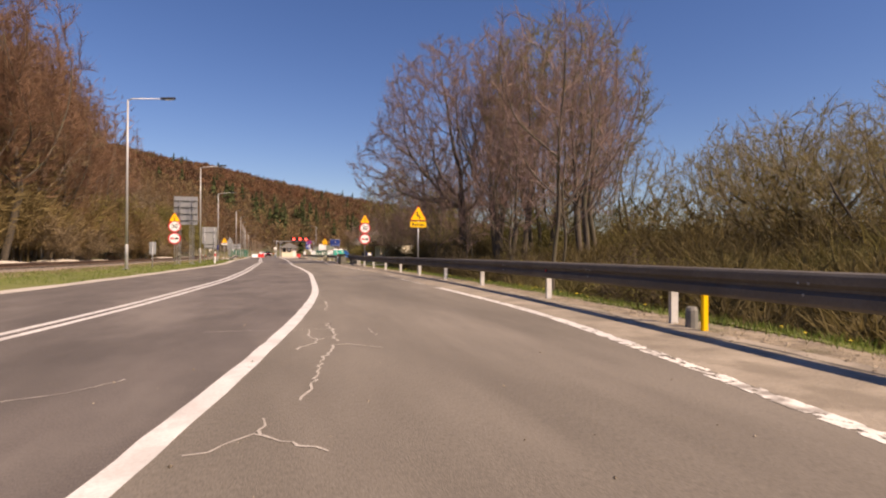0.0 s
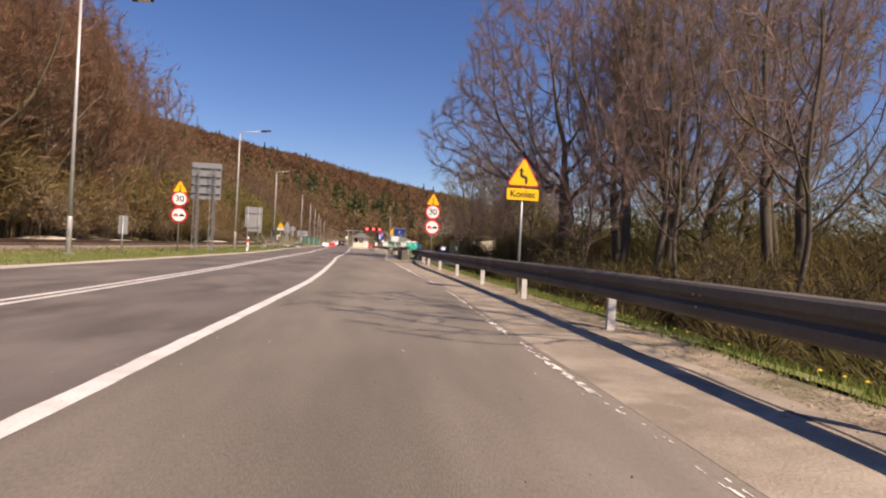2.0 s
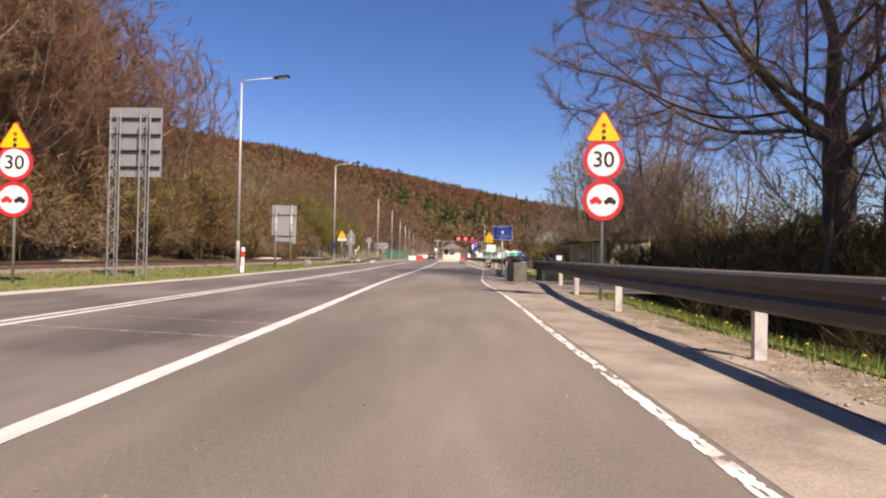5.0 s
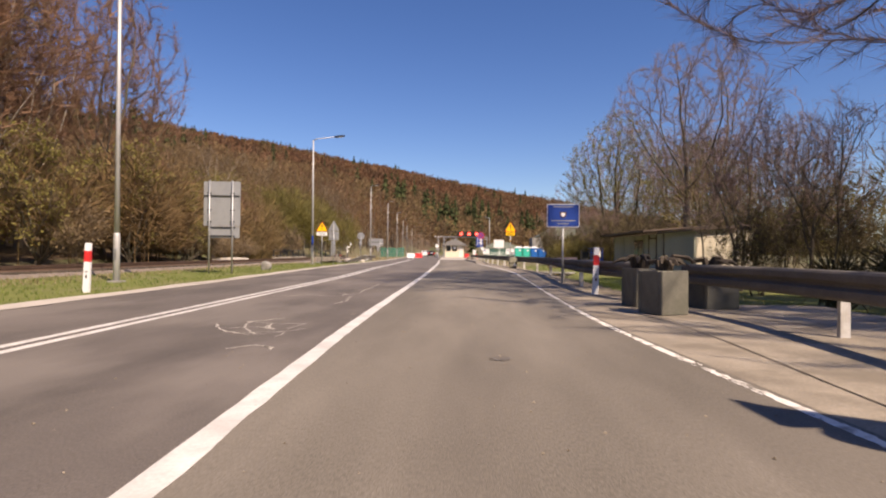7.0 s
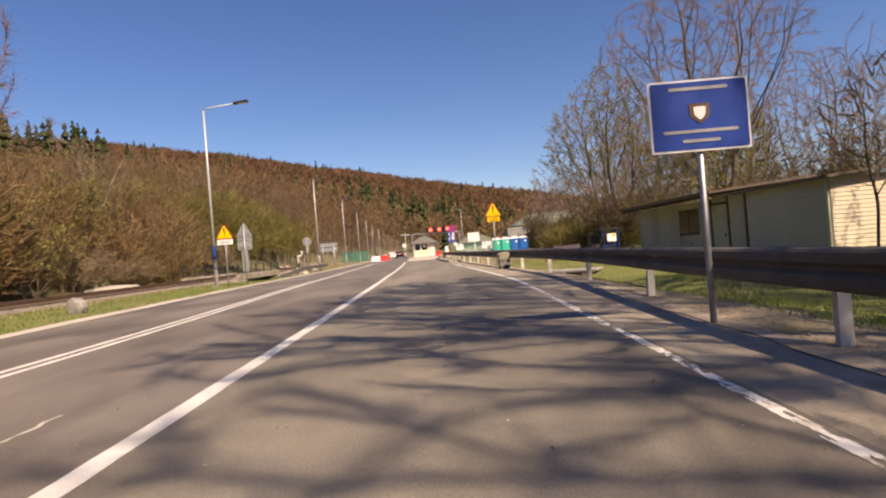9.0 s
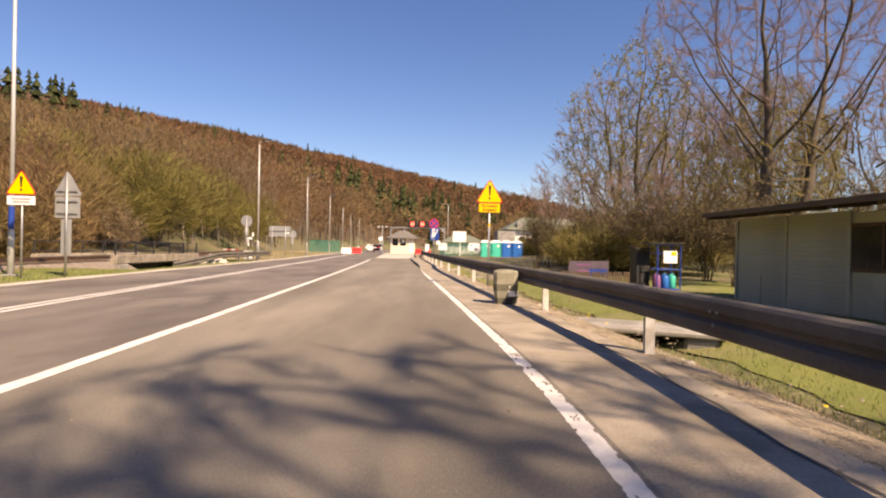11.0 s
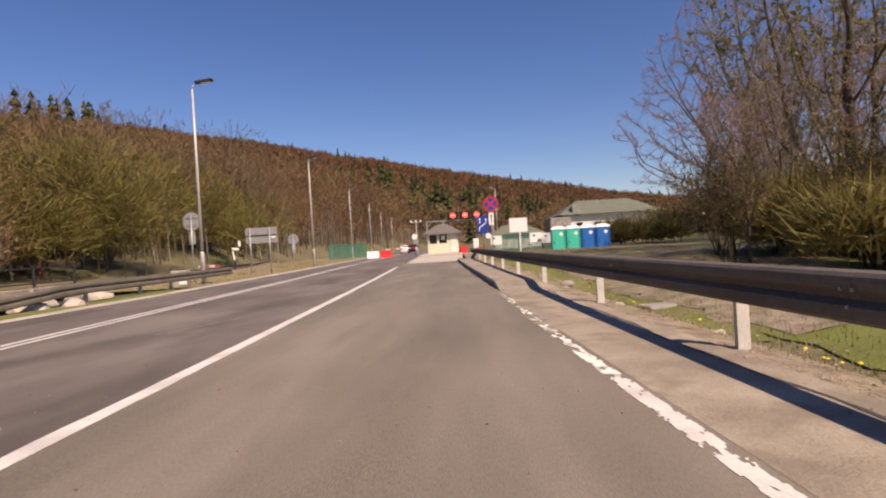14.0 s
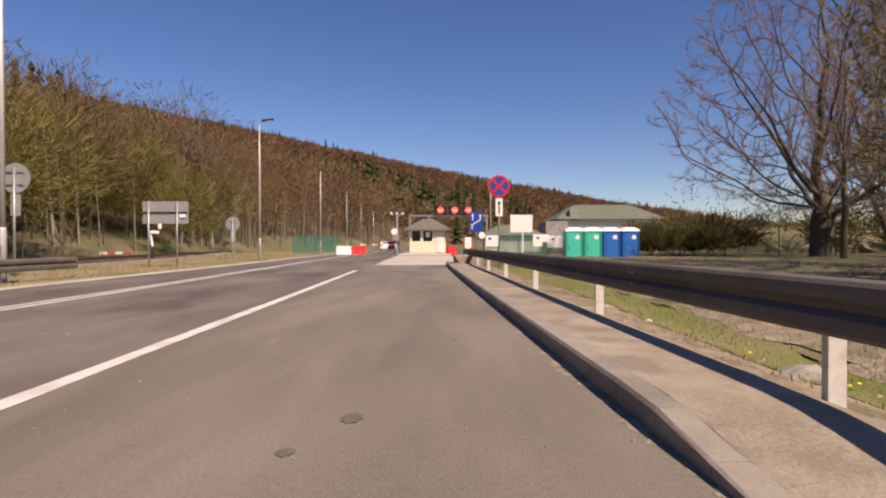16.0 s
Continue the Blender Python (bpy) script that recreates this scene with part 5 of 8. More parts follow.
bush_a, bush_b, bush_c = bush_mesh(81, 3.6, 0.25, M_BUD), bush_mesh(82, 2.8, 0.55, M_BUD), bush_mesh(83, 3.2, 0.45, M_BUD_TAN)
place(bush_a, 9.8, 24.0, 0)
place(bush_b, 9.4, 14.0, 0)
place(bush_c, 9.3, 31.5, 0)
br = np.random.default_rng(9)
for i in range(46):
    y = br.uniform(2, 54)
    x = float(X_RAIL(y)) + 4.6 + abs(br.normal(0, 7.0))
    if abs(y - 47) < 4 and x < 10:
        continue
    put((bush_a, bush_b, bush_c)[i % 3], x, y, br.uniform(0, 360), br.uniform(0.4, 0.8))
for x, y, k in ((9.9, 56.8, 0.8), (10.6, 59.5, 0.9), (14.5, 61, 1.2), (17, 63, 1.3), (18.5, 58.5, 1.3), (16, 66, 1.4), (19, 69, 1.5), (18.5, 74, 1.5), (19, 79, 1.5), (16.5, 85, 1.3), (14.4, 88, 1.2),
                (17.4, 91, 1.3), (13.4, 92.5, 1.0), (15.6, 95, 1.2), (18.5, 98, 1.3), (20.5, 95, 1.4), (23, 103.5, 1.5), (17.4, 101, 1.1), (25, 96, 1.6), (28, 101, 1.6), (22.5, 108.5, 1.2), (27, 112, 1.4), (30, 115, 1.4), (32, 106, 1.5), (36, 112, 1.5), (22, 86, 1.5), (26, 88, 1.6), (30, 92, 1.6),
                (9.6, 95.5, 1.1), (10.6, 98, 1.3), (12.2, 93.5, 1.3), (13.8, 90, 1.4), (15.2, 86.5, 1.4), (14.6, 83, 1.2)):
    put((bush_a, bush_b, bush_c)[int(x * 7 + y) % 3], x, y, x * 77 + y * 31, k)
sap = tree(Grower(91, 5.6, 0.06, 0.3, 4, 0.35, 0.12, 0.13, levels=3, dens=0.8, twig_w=0.009, hairs=1), "thin bare sapling with upright shoots", "sapling", name="sapling")
place(sap, 9.6, 57.4, 0, 1.0)
put(sap, 10.6, 59.2, 90, 1.1)
put(sap, 12.4, 58.4, 200, 1.2)

put(sap, 10.4, 96, 30, 1.0)
put(sap, 12.6, 92.4, 150, 1.1)
put(sap, 11.4, 99, 250, 1.2)
put(sap, 14.0, 88.6, 80, 1.0)

# woods at the foot of the hill, across the railway
EDGE = [(0.2, 1.2), (0.35, 2.8), (0.55, 3.6), (0.75, 3.2), (0.92, 1.8), (1.0, 0.5)]
wood_a = tree(Colony(101, 17.0, 0.17, EDGE, 0.26, 900, 0.48, twig_w=0.013, hairs=15, hair=(0.35, 1.0), buds=0.08), "bare tree at the wood's edge across the railway", bark=M_BARK, twig=M_TWIG_WARM, leaf=M_BUD_TAN, leaf_size=0.045, group="trees at the wood's edge")
wood_b = tree(Colony(102, 15.5, 0.15, EDGE, 0.3, 800, 0.48, stems=2, twig_w=0.013, hairs=15, hair=(0.35, 1.0), buds=0.1), "bare tree at the wood's edge across the railway", bark=M_BARK_PALE, twig=M_TWIG_WARM, leaf=M_BUD_TAN, leaf_size=0.045, group="trees at the wood's edge")
willow = tree(Grower(103, 8.0, 0.16, 0.12, 6, 0.85, 0.10, 0.15, levels=4, dens=0.36, stems=2, stem_spread=0.4, twig_w=0.018, buds=0.9, hairs=3), "shrubby willow with yellow-green catkins", "willow", M_BARK, M_TWIG_BROWN, M_WILLOW, 0.085, "willow", "willows at the wood's edge")
thin = tree(Grower(104, 12.0, 0.09, 0.45, 4, 0.35, 0.10, 0.12, levels=4, dens=0.42, twig_w=0.020, hairs=2), "pale leaning birch stem at the wood's edge", "birch", M_BARK_PALE, M_TWIG_BROWN, name="birch", group="birches at the wood's edge")
place(wood_a, -24, 55, 0)
place(wood_b, -21, 52, 0)
place(willow, -19, 74, 0)
place(thin, -18.5, 50, 0)
wr = np.random.default_rng(17)
for i in range(60):
    y = wr.uniform(27, 62) if i < 28 else wr.uniform(60, 79) if i < 50 else wr.uniform(84, 104)
    x = -18.0 - abs(wr.normal(0, 6.5)) - (3.5 if y > 60 else 0)
    kind = (wood_a, wood_b, wood_a, thin, wood_b, wood_a, wood_b, wood_a)[i % 8]
    k = wr.uniform(0.85, 1.2) * (1.12 if y < 80 else 0.45)
    put(kind, x, y, wr.uniform(0, 360), k, 0, wr.uniform(-6, 6))
for x, y, k in ((-19, 66, 0.9), (-21, 86, 0.95), (-17.8, 78, 0.7), (-24, 101, 1.05), (-30, 112, 1.1), (-34, 121, 1.25), (-29, 126, 1.1), (-38, 130, 1.25), (-23.5, 118, 0.8)):
    put(willow, x, y, x * 50 + y, k)
for x, y, k, r in ((-23.5, 148, 1.0, 10), (-25, 151, 1.15, 80), (-22, 150, 0.9, 150), (-26.5, 147, 1.05, 220), (-31, 128, 1.1, 300), (-20.5, 88, 0.9, 40)):
    put(thin, x, y, r, k, 0, 5)
wbush = tree(Grower(107, 3.4, 0.03, 0.15, 2, 0.55, 0.10, 0.16, levels=3, dens=0.75, stems=7, stem_spread=0.5, twig_w=0.020, buds=0.4, hairs=2, thin=True), "tan leafless thicket bush across the railway", "bush", M_TWIG_BROWN, M_TWIG_BROWN, M_BUD_TAN, 0.07, "bush", "thicket bushes")
place(wbush, -17.2, 58, 0)
for i in range(26):
    y = wr.uniform(14, 130)
    x = -16.4 - abs(wr.normal(0, 3.2)) - (0.45 * max(0, y - 100))
    put(wbush, x, y, wr.uniform(0, 360), wr.uniform(0.6, 1.25))

# ---- the far woods on the hill, in sheets of many trees ----


def far_wood():
    r = np.random.default_rng(23)
    n = 52000
    a = np.radians(r.uniform(-100, 34, n))
    d = 34 + 1100 * r.random(n) ** 0.78
    x, y = EYE0[0] + d * np.sin(a), EYE0[1] + d * np.cos(a)
    foot, top = np.interp(np.degrees(a), HILL_A, HILL_FOOT), np.interp(np.degrees(a), HILL_A, HILL_TOP)
    ok = (d > foot + 8) & (d < top + 25) & (r.random(n) < np.where(d < 160, 0.6, 0.45))
    return x[ok], y[ok], d[ok], ((d - foot) / (top - foot))[ok], np.degrees(a)[ok], r


fx, fy, fd, fu, fa, fr = far_wood()
patch = np.sin(fx * 0.021 + 2) * np.sin(fy * 0.016 + 1) + 0.6 * np.sin(fx * 0.05 + fy * 0.031)
dark_band = 0.13 * np.exp(-((fu - 0.16) / 0.14) ** 2) * ((fa > -9) & (fa < 9)) + 0.07 * np.exp(-((fu - 0.97) / 0.05) ** 2) * (fa > -22) + 0.07 * ((fa < -27) & (fu > 0.25) & (fu < 0.45)) * (patch > -0.5) + 0.05 * ((fa < -16) & (fu > 0.6) & (fu < 0.88)) * (np.sin(fa * 0.9 + 4 * fu) + 0.6 * patch > 0.45)
spruce = (fr.random(len(fx)) < np.clip(0.012 + 0.035 * (patch > 0.8) + dark_band, 0, 0.7)) & (fd > np.where(fa > -18, 250, 120))
gz_far = ground_z(fx, fy)


def bare_sheet(x, y, z, d, h, blades, wide=0.30, slim=0.12):
    """Bare crowns: a rounded cloud of short twig slivers that point up and out, over a thin stem."""
    k = len(x)
    up = fr.uniform(-0.75, 1.0, (k, blades))
    ang = fr.uniform(0, 6.283, (k, blades))
    ring = np.sqrt(1 - up ** 2)
    rad = 0.45 + 0.55 * np.sqrt(fr.random((k, blades)))
    wr_, hr_ = (wide * h * fr.uniform(0.75, 1.3, k))[:, None], (0.42 * h)[:, None]
    lump = 1 + 0.22 * np.sin(3 * ang + 9 * h[:, None]) * ring
    c = np.stack([x[:, None] + wr_ * rad * lump * ring * np.cos(ang), y[:, None] + wr_ * rad * lump * ring * np.sin(ang), (z + 0.56 * h)[:, None] + hr_ * rad * lump * up], -1)
    ln = (np.clip(d * 0.0042, 0.5, 1.9)[:, None] * fr.uniform(0.6, 1.5, (k, blades)))[..., None]
    q = np.stack([ring * np.cos(ang), ring * np.sin(ang), 0.5 * up + 0.55], -1) + fr.normal(0, 0.45, (k, blades, 3))
    q /= np.linalg.norm(q, axis=-1, keepdims=True)
    w = np.cross(q, fr.normal(0, 1, (k, blades, 3)))
    w *= slim * ln / (np.linalg.norm(w, axis=-1, keepdims=True) + 1e-9)
    v = np.stack([c - q * ln * 0.6 - w, c - q * ln * 0.6 + w, c + q * ln], 2).reshape(-1, 3)
    sw = np.clip(h * 0.004, 0.03, 0.1)
    s0 = np.stack([np.stack([x - sw, y, z - 0.5], -1), np.stack([x + sw, y, z - 0.5], -1), np.stack([x, y, z + h * 0.75], -1)], 1).reshape(-1, 3)
    v = np.concatenate([v, s0])
    s = Shape()
    s.v = v.tolist()
    s.f = np.arange(len(v)).reshape(-1, 3).tolist()
    return s


def spruce_sheet(x, y, z, h):
    k, tiers, n = len(x), 7, 7
    v = []
    for t in range(tiers):
        u = t / tiers
        r = h * 0.22 * (1 - u) ** 0.8
        for j in range(n):
            a = 6.283 * j / n + fr.uniform(0, 0.6, k) + t
            rr = r * fr.uniform(0.65, 1.2, k)
            zt, zb = z + h * (u + 0.24 - 0.09 * u), z + h * (u * 0.98 + 0.05 + fr.uniform(-0.02, 0.02, k))
            v.append(np.stack([np.stack([x, y, np.minimum(zt, z + h)], -1), np.stack([x + rr * np.cos(a - 0.5), y + rr * np.sin(a - 0.5), zb], -1), np.stack([x + rr * np.cos(a + 0.5), y + rr * np.sin(a + 0.5), zb], -1)], 1))
    v = np.concatenate(v, 1).reshape(-1, 3)
    s = Shape()
    s.v = v.tolist()
    s.f = np.arange(len(v)).reshape(-1, 3).tolist()
    return s


hh = fr.uniform(8.5, 18.5, len(fx))
hh = np.minimum(hh, np.clip(0.215 * fd - gz_far, 5, 18) * fr.uniform(0.75, 1.05, len(fx)))
pick, roll = fr.random(len(fx)) + 0.35 * patch, fr.random(len(fx))
reddish = pick < np.clip(3.2 * (fu - 0.15), 0.05, 1.1)
for m, w, chosen in ((M_BEECH, "bare red-brown beech woodland", reddish & (roll < 0.55)), (M_BEECH_DARK, "bare dark brown beech woodland", reddish & (roll >= 0.55)),
                     (M_GREYWOOD, "bare grey-brown and olive woodland", ~reddish & (roll < 0.6)), (M_THICKET, "bare tan woodland with catkins", ~reddish & (roll >= 0.6))):
    for sel, n, lab, sl in ((fd < 110, 470, " low on the hillside", 0.06), ((fd >= 110) & (fd < 190), 170, " on the hillside", 0.11), (fd >= 190, 58, " on the far hillside", 0.24)):
        k = chosen & ~spruce & sel
        solid("bare_woodland", bare_sheet(fx[k], fy[k], gz_far[k], fd[k], hh[k], n, 0.31, sl), m, w + lab, "woodland", "stuff")
stem_r = np.random.default_rng(29)
pick_s = np.flatnonzero((fd < 230) & ~spruce & (fx < 0))
sx_, sy_ = np.repeat(fx[pick_s], 3) + stem_r.normal(0, 1.6, 3 * len(pick_s)), np.repeat(fy[pick_s], 3) + stem_r.normal(0, 1.6, 3 * len(pick_s))
sz_, sh_ = ground_z(sx_, sy_), np.repeat(hh[pick_s], 3) * stem_r.uniform(0.65, 0.98, 3 * len(pick_s))
lean = stem_r.normal(0, 0.07, (len(sx_), 2)) * sh_[:, None]
sw_ = stem_r.uniform(0.05, 0.12, len(sx_))
foot_l, foot_r = np.stack([sx_ - sw_, sy_ + sw_, sz_ - 0.3], -1), np.stack([sx_ + sw_, sy_ - sw_, sz_ - 0.3], -1)
foot_b, peak = np.stack([sx_ + sw_, sy_ + sw_, sz_ - 0.3], -1), np.stack([sx_ + lean[:, 0], sy_ + lean[:, 1], sz_ + sh_], -1)
stems_ = Shape()
stems_.v = np.stack([foot_l, foot_r, foot_b, peak], 1).reshape(-1, 3).tolist()
stems_.f = [q for i in range(len(sx_)) for q in ((4 * i, 4 * i + 1, 4 * i + 3), (4 * i + 1, 4 * i + 2, 4 * i + 3), (4 * i + 2, 4 * i, 4 * i + 3))]
solid("woodland_stems", stems_, M_STEM, "pale slender stems among the bare woodland", "woodland", "stuff")
solid("spruce_woodland", spruce_sheet(fx[spruce], fy[spruce], gz_far[spruce], np.minimum(fr.uniform(14, 24, spruce.sum()), 0.10 * fd[spruce])), M_SPRUCE, "dark green spruces scattered over the hillside", "woodland", "stuff")

tr = np.random.default_rng(31)
tn = 320
tx, ty = -17.5 - np.abs(tr.normal(0, 10, tn)), tr.uniform(8, 118, tn)
tx -= np.maximum(0, ty - 95) * 0.55
th = tr.uniform(3.0, 7.5, tn) * np.where((ty < 56) & (tx < -20), 1.7, 1.0)
fr = np.random.default_rng(32)
solid("thicket", bare_sheet(tx, ty, ground_z(tx, ty), np.full(tn, 70.0), th, 540, 0.4, 0.052), M_THICKET, "tan and olive thicket at the foot of the hill", "thicket", "stuff")
on = 56
ox, oy = tr.uniform(-40, -22, on), tr.uniform(24, 66, on)
solid("bare_woodland", bare_sheet(ox, oy, ground_z(ox, oy), np.full(on, 60.0), tr.uniform(14, 22, on), 1500, 0.30, 0.062), M_TWIG_WARM, "tall bare brown trees at the foot of the hill", "woodland", "stuff")
en = 230
ey = tr.uniform(97, 178, en)
ex = X_LEFT(ey) - 12.5 - 0.34 * (ey - 97) - np.abs(tr.normal(0, 6.0, en))
solid("thicket", bare_sheet(ex, ey, ground_z(ex, ey), np.full(en, 90.0), tr.uniform(3, 8, en), 520, 0.42, 0.055), M_THICKET, "tan and olive thicket along the meadow", "thicket", "stuff")
un = 16
ux, uy = tr.uniform(-60, -43, un), tr.uniform(70, 86, un)
solid("bare_woodland", bare_sheet(ux, uy, ground_z(ux, uy), np.full(un, 80.0), tr.uniform(16, 21, un), 1700, 0.30, 0.07), M_TWIG, "tall bare mauve trees above the slope", "woodland", "stuff")
qn = 430
qy = tr.uniform(-2, 52, qn)
qx = X_RAIL(qy) + 3.4 + np.abs(tr.normal(0, 9, qn))
solid("thicket", bare_sheet(qx, qy, ground_z(qx, qy), np.full(qn, 60.0), tr.uniform(0.7, 1.7, qn) + 0.22 * np.clip(qx - X_RAIL(qy) - 4, 0, 14), 330, 0.5, 0.05), M_RIVER, "low olive-brown undergrowth on the bank", "thicket", "stuff")
ln_ = 38
lx = np.where(np.arange(ln_) < 20, tr.normal(-28.5, 4.5, ln_), tr.normal(-27, 3.2, ln_))
ly = np.where(np.arange(ln_) < 20, tr.normal(141, 6, ln_), tr.normal(116, 3.5, ln_))
solid("willow_thicket", bare_sheet(lx, ly, ground_z(lx, ly), np.full(ln_, 60.0), tr.uniform(5.5, 10, ln_), 1700, 0.42, 0.06), M_WILLOW_WOOD, "yellow-green budding willow thicket at the wood's edge", "thicket", "stuff")
vn = 330
vx, vy = tr.uniform(19, 95, vn), tr.uniform(-25, 84, vn)
vh = tr.uniform(3.0, 9.0, vn)
solid("thicket", bare_sheet(vx, vy, ground_z(vx, vy), np.full(vn, 70.0), vh, 340, 0.42, 0.08), M_RIVER, "olive-brown thicket along the river", "thicket", "stuff")
hn = 60
hy = tr.uniform(91, 101, hn)
hx = 10.5 + 0.22 * (hy - 92) + np.abs(tr.normal(0, 4.0, hn))
solid("thicket", bare_sheet(hx, hy, ground_z(hx, hy), np.full(hn, 60.0), tr.uniform(1.3, 2.9, hn), 420, 0.5, 0.05), M_HEDGE, "olive budding brush behind the meadow", "thicket", "stuff")
gn = 34
gx, gy = tr.uniform(14.4, 20.5, gn), tr.uniform(126.5, 130, gn)
solid("hedge", bare_sheet(gx, gy, ground_z(gx, gy), np.full(gn, 70.0), tr.uniform(1.7, 2.2, gn), 420, 0.5, 0.06), M_HEDGE, "low olive hedge beside the portable toilets", "hedge", "stuff")
yn = 60
yx, yy = tr.uniform(21, 75, yn), tr.uniform(129, 160, yn)
solid("thicket", bare_sheet(yx, yy, ground_z(yx, yy), np.full(yn, 90.0), tr.uniform(2, 5, yn), 200, 0.6), M_RIVER, "low olive brush round the border yard", "thicket", "stuff")
wn_ = 700
wx, wy = tr.uniform(60, 420, wn_), tr.uniform(-120, 330, wn_)
keep = (wx > 75) | (wy > 130)
wx, wy = wx[keep], wy[keep]
solid("valley_woodland", bare_sheet(wx, wy, ground_z(wx, wy), np.full(len(wx), 200.0), tr.uniform(10, 19, len(wx)), 90), M_RIVER, "bare olive-brown woodland across the valley", "woodland", "stuff")
# tall crowns that stand above the ridge
kx, ky = np.array([-160.0, -168, -152, -176, -190, -205]), np.array([280.0, 271, 290, 262, 248, 236])
solid("tall_bare_trees", bare_sheet(kx, ky, ground_z(kx, ky), np.full(6, 150.0), np.array([21.0, 20, 18, 20, 17, 18]), 700, 0.33), M_TWIG, "tall bare mauve tree crowns above the ridge", "trees", "stuff")

# ---- railway, bridge and things on the far side ----
X_TRACK = eased([(-60, -14.5), (20, -13.4), (60, -13.2), (90, -13.5), (110, -15.0), (130, -18.5), (150, -24), (180, -34), (220, -52)])
tys = np.arange(-30, 170, 2.0)
track_line = [(float(X_TRACK(y)), float(y), 0.0) for y in tys]
bed = Shape().sweep([(-2.4, -0.4), (-1.55, 0.10), (1.55, 0.10), (2.4, -0.4)], [p for p in track_line if p[1] <= 90.1])
solid("railway_ballast", bed, M_BALLAST, "brownish ballast bed of a single railway track", "railway bed", "structure")
bed = Shape().sweep([(-2.4, -0.4), (-1.55, 0.10), (1.55, 0.10), (2.4, -0.4)], [p for p in track_line if p[1] >= 97.9])
solid("railway_ballast", bed, M_BALLAST, "brownish ballast bed of a single railway track", "railway bed", "structure")
track = thing("railway_track", 0, 0, 0, 0, "single rusty railway track on wooden sleepers", "railway track")
RAIL_PROFILE = [(-0.06, 0.0), (0.06, 0.0), (0.05, 0.02), (0.012, 0.035), (0.012, 0.10), (0.035, 0.112), (0.035, 0.145), (-0.035, 0.145), (-0.035, 0.112), (-0.012, 0.10), (-0.012, 0.035), (-0.05, 0.02)]
for dx in (-0.75, 0.75):
    part("rail", Shape().sweep(RAIL_PROFILE, [(x + dx, y, 0.16) for x, y, z in track_line], closed=True), M_RUST, track, "rusty steel rail")
sl = Shape().box((0, 0, 0.09), (2.5, 0.24, 0.15), 0.02).mesh("sleeper", M_SLEEPER)
for y in np.arange(-2, 128, 0.68):
    if not 89.4 < y < 98.6:
        o = new("sleeper", sl)
        o.parent = track
        o.matrix_basis = pose(float(X_TRACK(y)), float(y), 0, 0, 0, 0)

bridge = thing("railway_bridge", -13.55, 93.4, 0, 0, "low concrete railway bridge with dark railings over a creek", "bridge")
part("deck", Shape().box((0, 0, 0.02), (3.3, 9.4, 0.16), 0.02), M_CONCRETE, bridge, "stained pale concrete deck")
for s in (-1, 1):
    part("edge_beam", Shape().box((s * 1.82, 0, 0.20), (0.32, 9.4, 0.42), 0.03), M_GUTTER, bridge, "stained pale concrete edge beam")
for s in (-1, 1):
    part("abutment", Shape().box((0, s * 4.35, -0.92), (4.3, 0.9, 1.8), 0.04), M_CONCRETE, bridge)
    for k in range(6):
        p = part("railing_post", Shape().box((s * 1.85, -4.6 + k * 1.84, 0.55), (0.07, 0.07, 1.0), 0.01), M_DARK, bridge)
    for z in (0.55, 1.02):
        part("railing_bar", Shape().tube([(s * 1.85, -4.9, z), (s * 1.85, 4.9, z)], 0.025, 6), M_DARK, bridge)
solid("creek", Shape().add([(-40, 90.4, -1.28), (-14, 90.4, -1.28), (-8.4, 83.5, -1.28), (-8.4, 92, -1.28), (-12, 98.6, -1.28), (-40, 98.6, -1.28)], [(0, 1, 2, 3, 4, 5)]), M_WATER, "dark shallow water of the creek", "water", "structure")
solid("creek_wall", Shape().box((-8.2, 87.6, -0.64), (0.3, 7.4, 1.25), 0.05), M_CONCRETE, "concrete wall where the creek passes under the road", "wall", "structure")


def stone(name, x, y, size, seed, label, material, category="stone", sink=0.25, group="", zz=None):
    r = np.random.default_rng(seed)
    bm = bmesh.new()
    bmesh.ops.create_icosphere(bm, subdivisions=2, radius=1)
    for v in bm.verts:
        k = 1 + 0.16 * math.sin(v.co.x * 3 + seed) + 0.14 * math.sin(v.co.y * 4 + seed * 2) + r.normal(0, 0.035)
        v.co = Vector((v.co.x * size[0] * k, v.co.y * size[1] * k, v.co.z * size[2] * k))
    me = bpy.data.meshes.new(name)
    bm.to_mesh(me)
    bm.free()
    me.materials.append(material)
    ob = new(name, me)
    ob.matrix_basis = pose(x, y, (float(ground_z(x, y)) if zz is None else zz) + size[2] * (1 - 2 * sink), 0, 0, seed * 40)
    return tagged(ob, label, category, group)


for i, (x, y, a, b, c) in enumerate(((-8.9, 92.4, 0.45, 0.4, 0.24), (-8.4, 93.2, 0.35, 0.3, 0.2), (-9.6, 93.6, 0.4, 0.45, 0.24), (-8.9, 90.6, 0.25, 0.2, 0.14), (-10.6, 97.4, 0.5, 0.4, 0.22), (-9.5, 96.0, 0.4, 0.35, 0.2))):
    stone("rubble_stone", x, y, (a, b, c), i + 3, "pale rubble stone beside the creek", M_ROCK, group="creek rubble", zz=-0.12)
for i, (x, y, a, b, c) in enumerate(((-16.4, 47, 2.2, 0.7, 0.3), (-16.6, 56, 1.5, 0.6, 0.25), (-16.9, 40.5, 1.8, 0.6, 0.3), (-16.8, 83, 2.6, 0.9, 0.35))):
    stone("mound", x, y, (b * 1.3, a, c), i + 20, "pale heap of gravel beside the railway", M_ROCK, "gravel heap", group="gravel heaps", zz=-0.1)
stone("boundary_stone", -7.9, 66.3, (0.24, 0.22, 0.3), 31, "rough pale stone block on the grass verge", M_CONCRETE, zz=0.0)

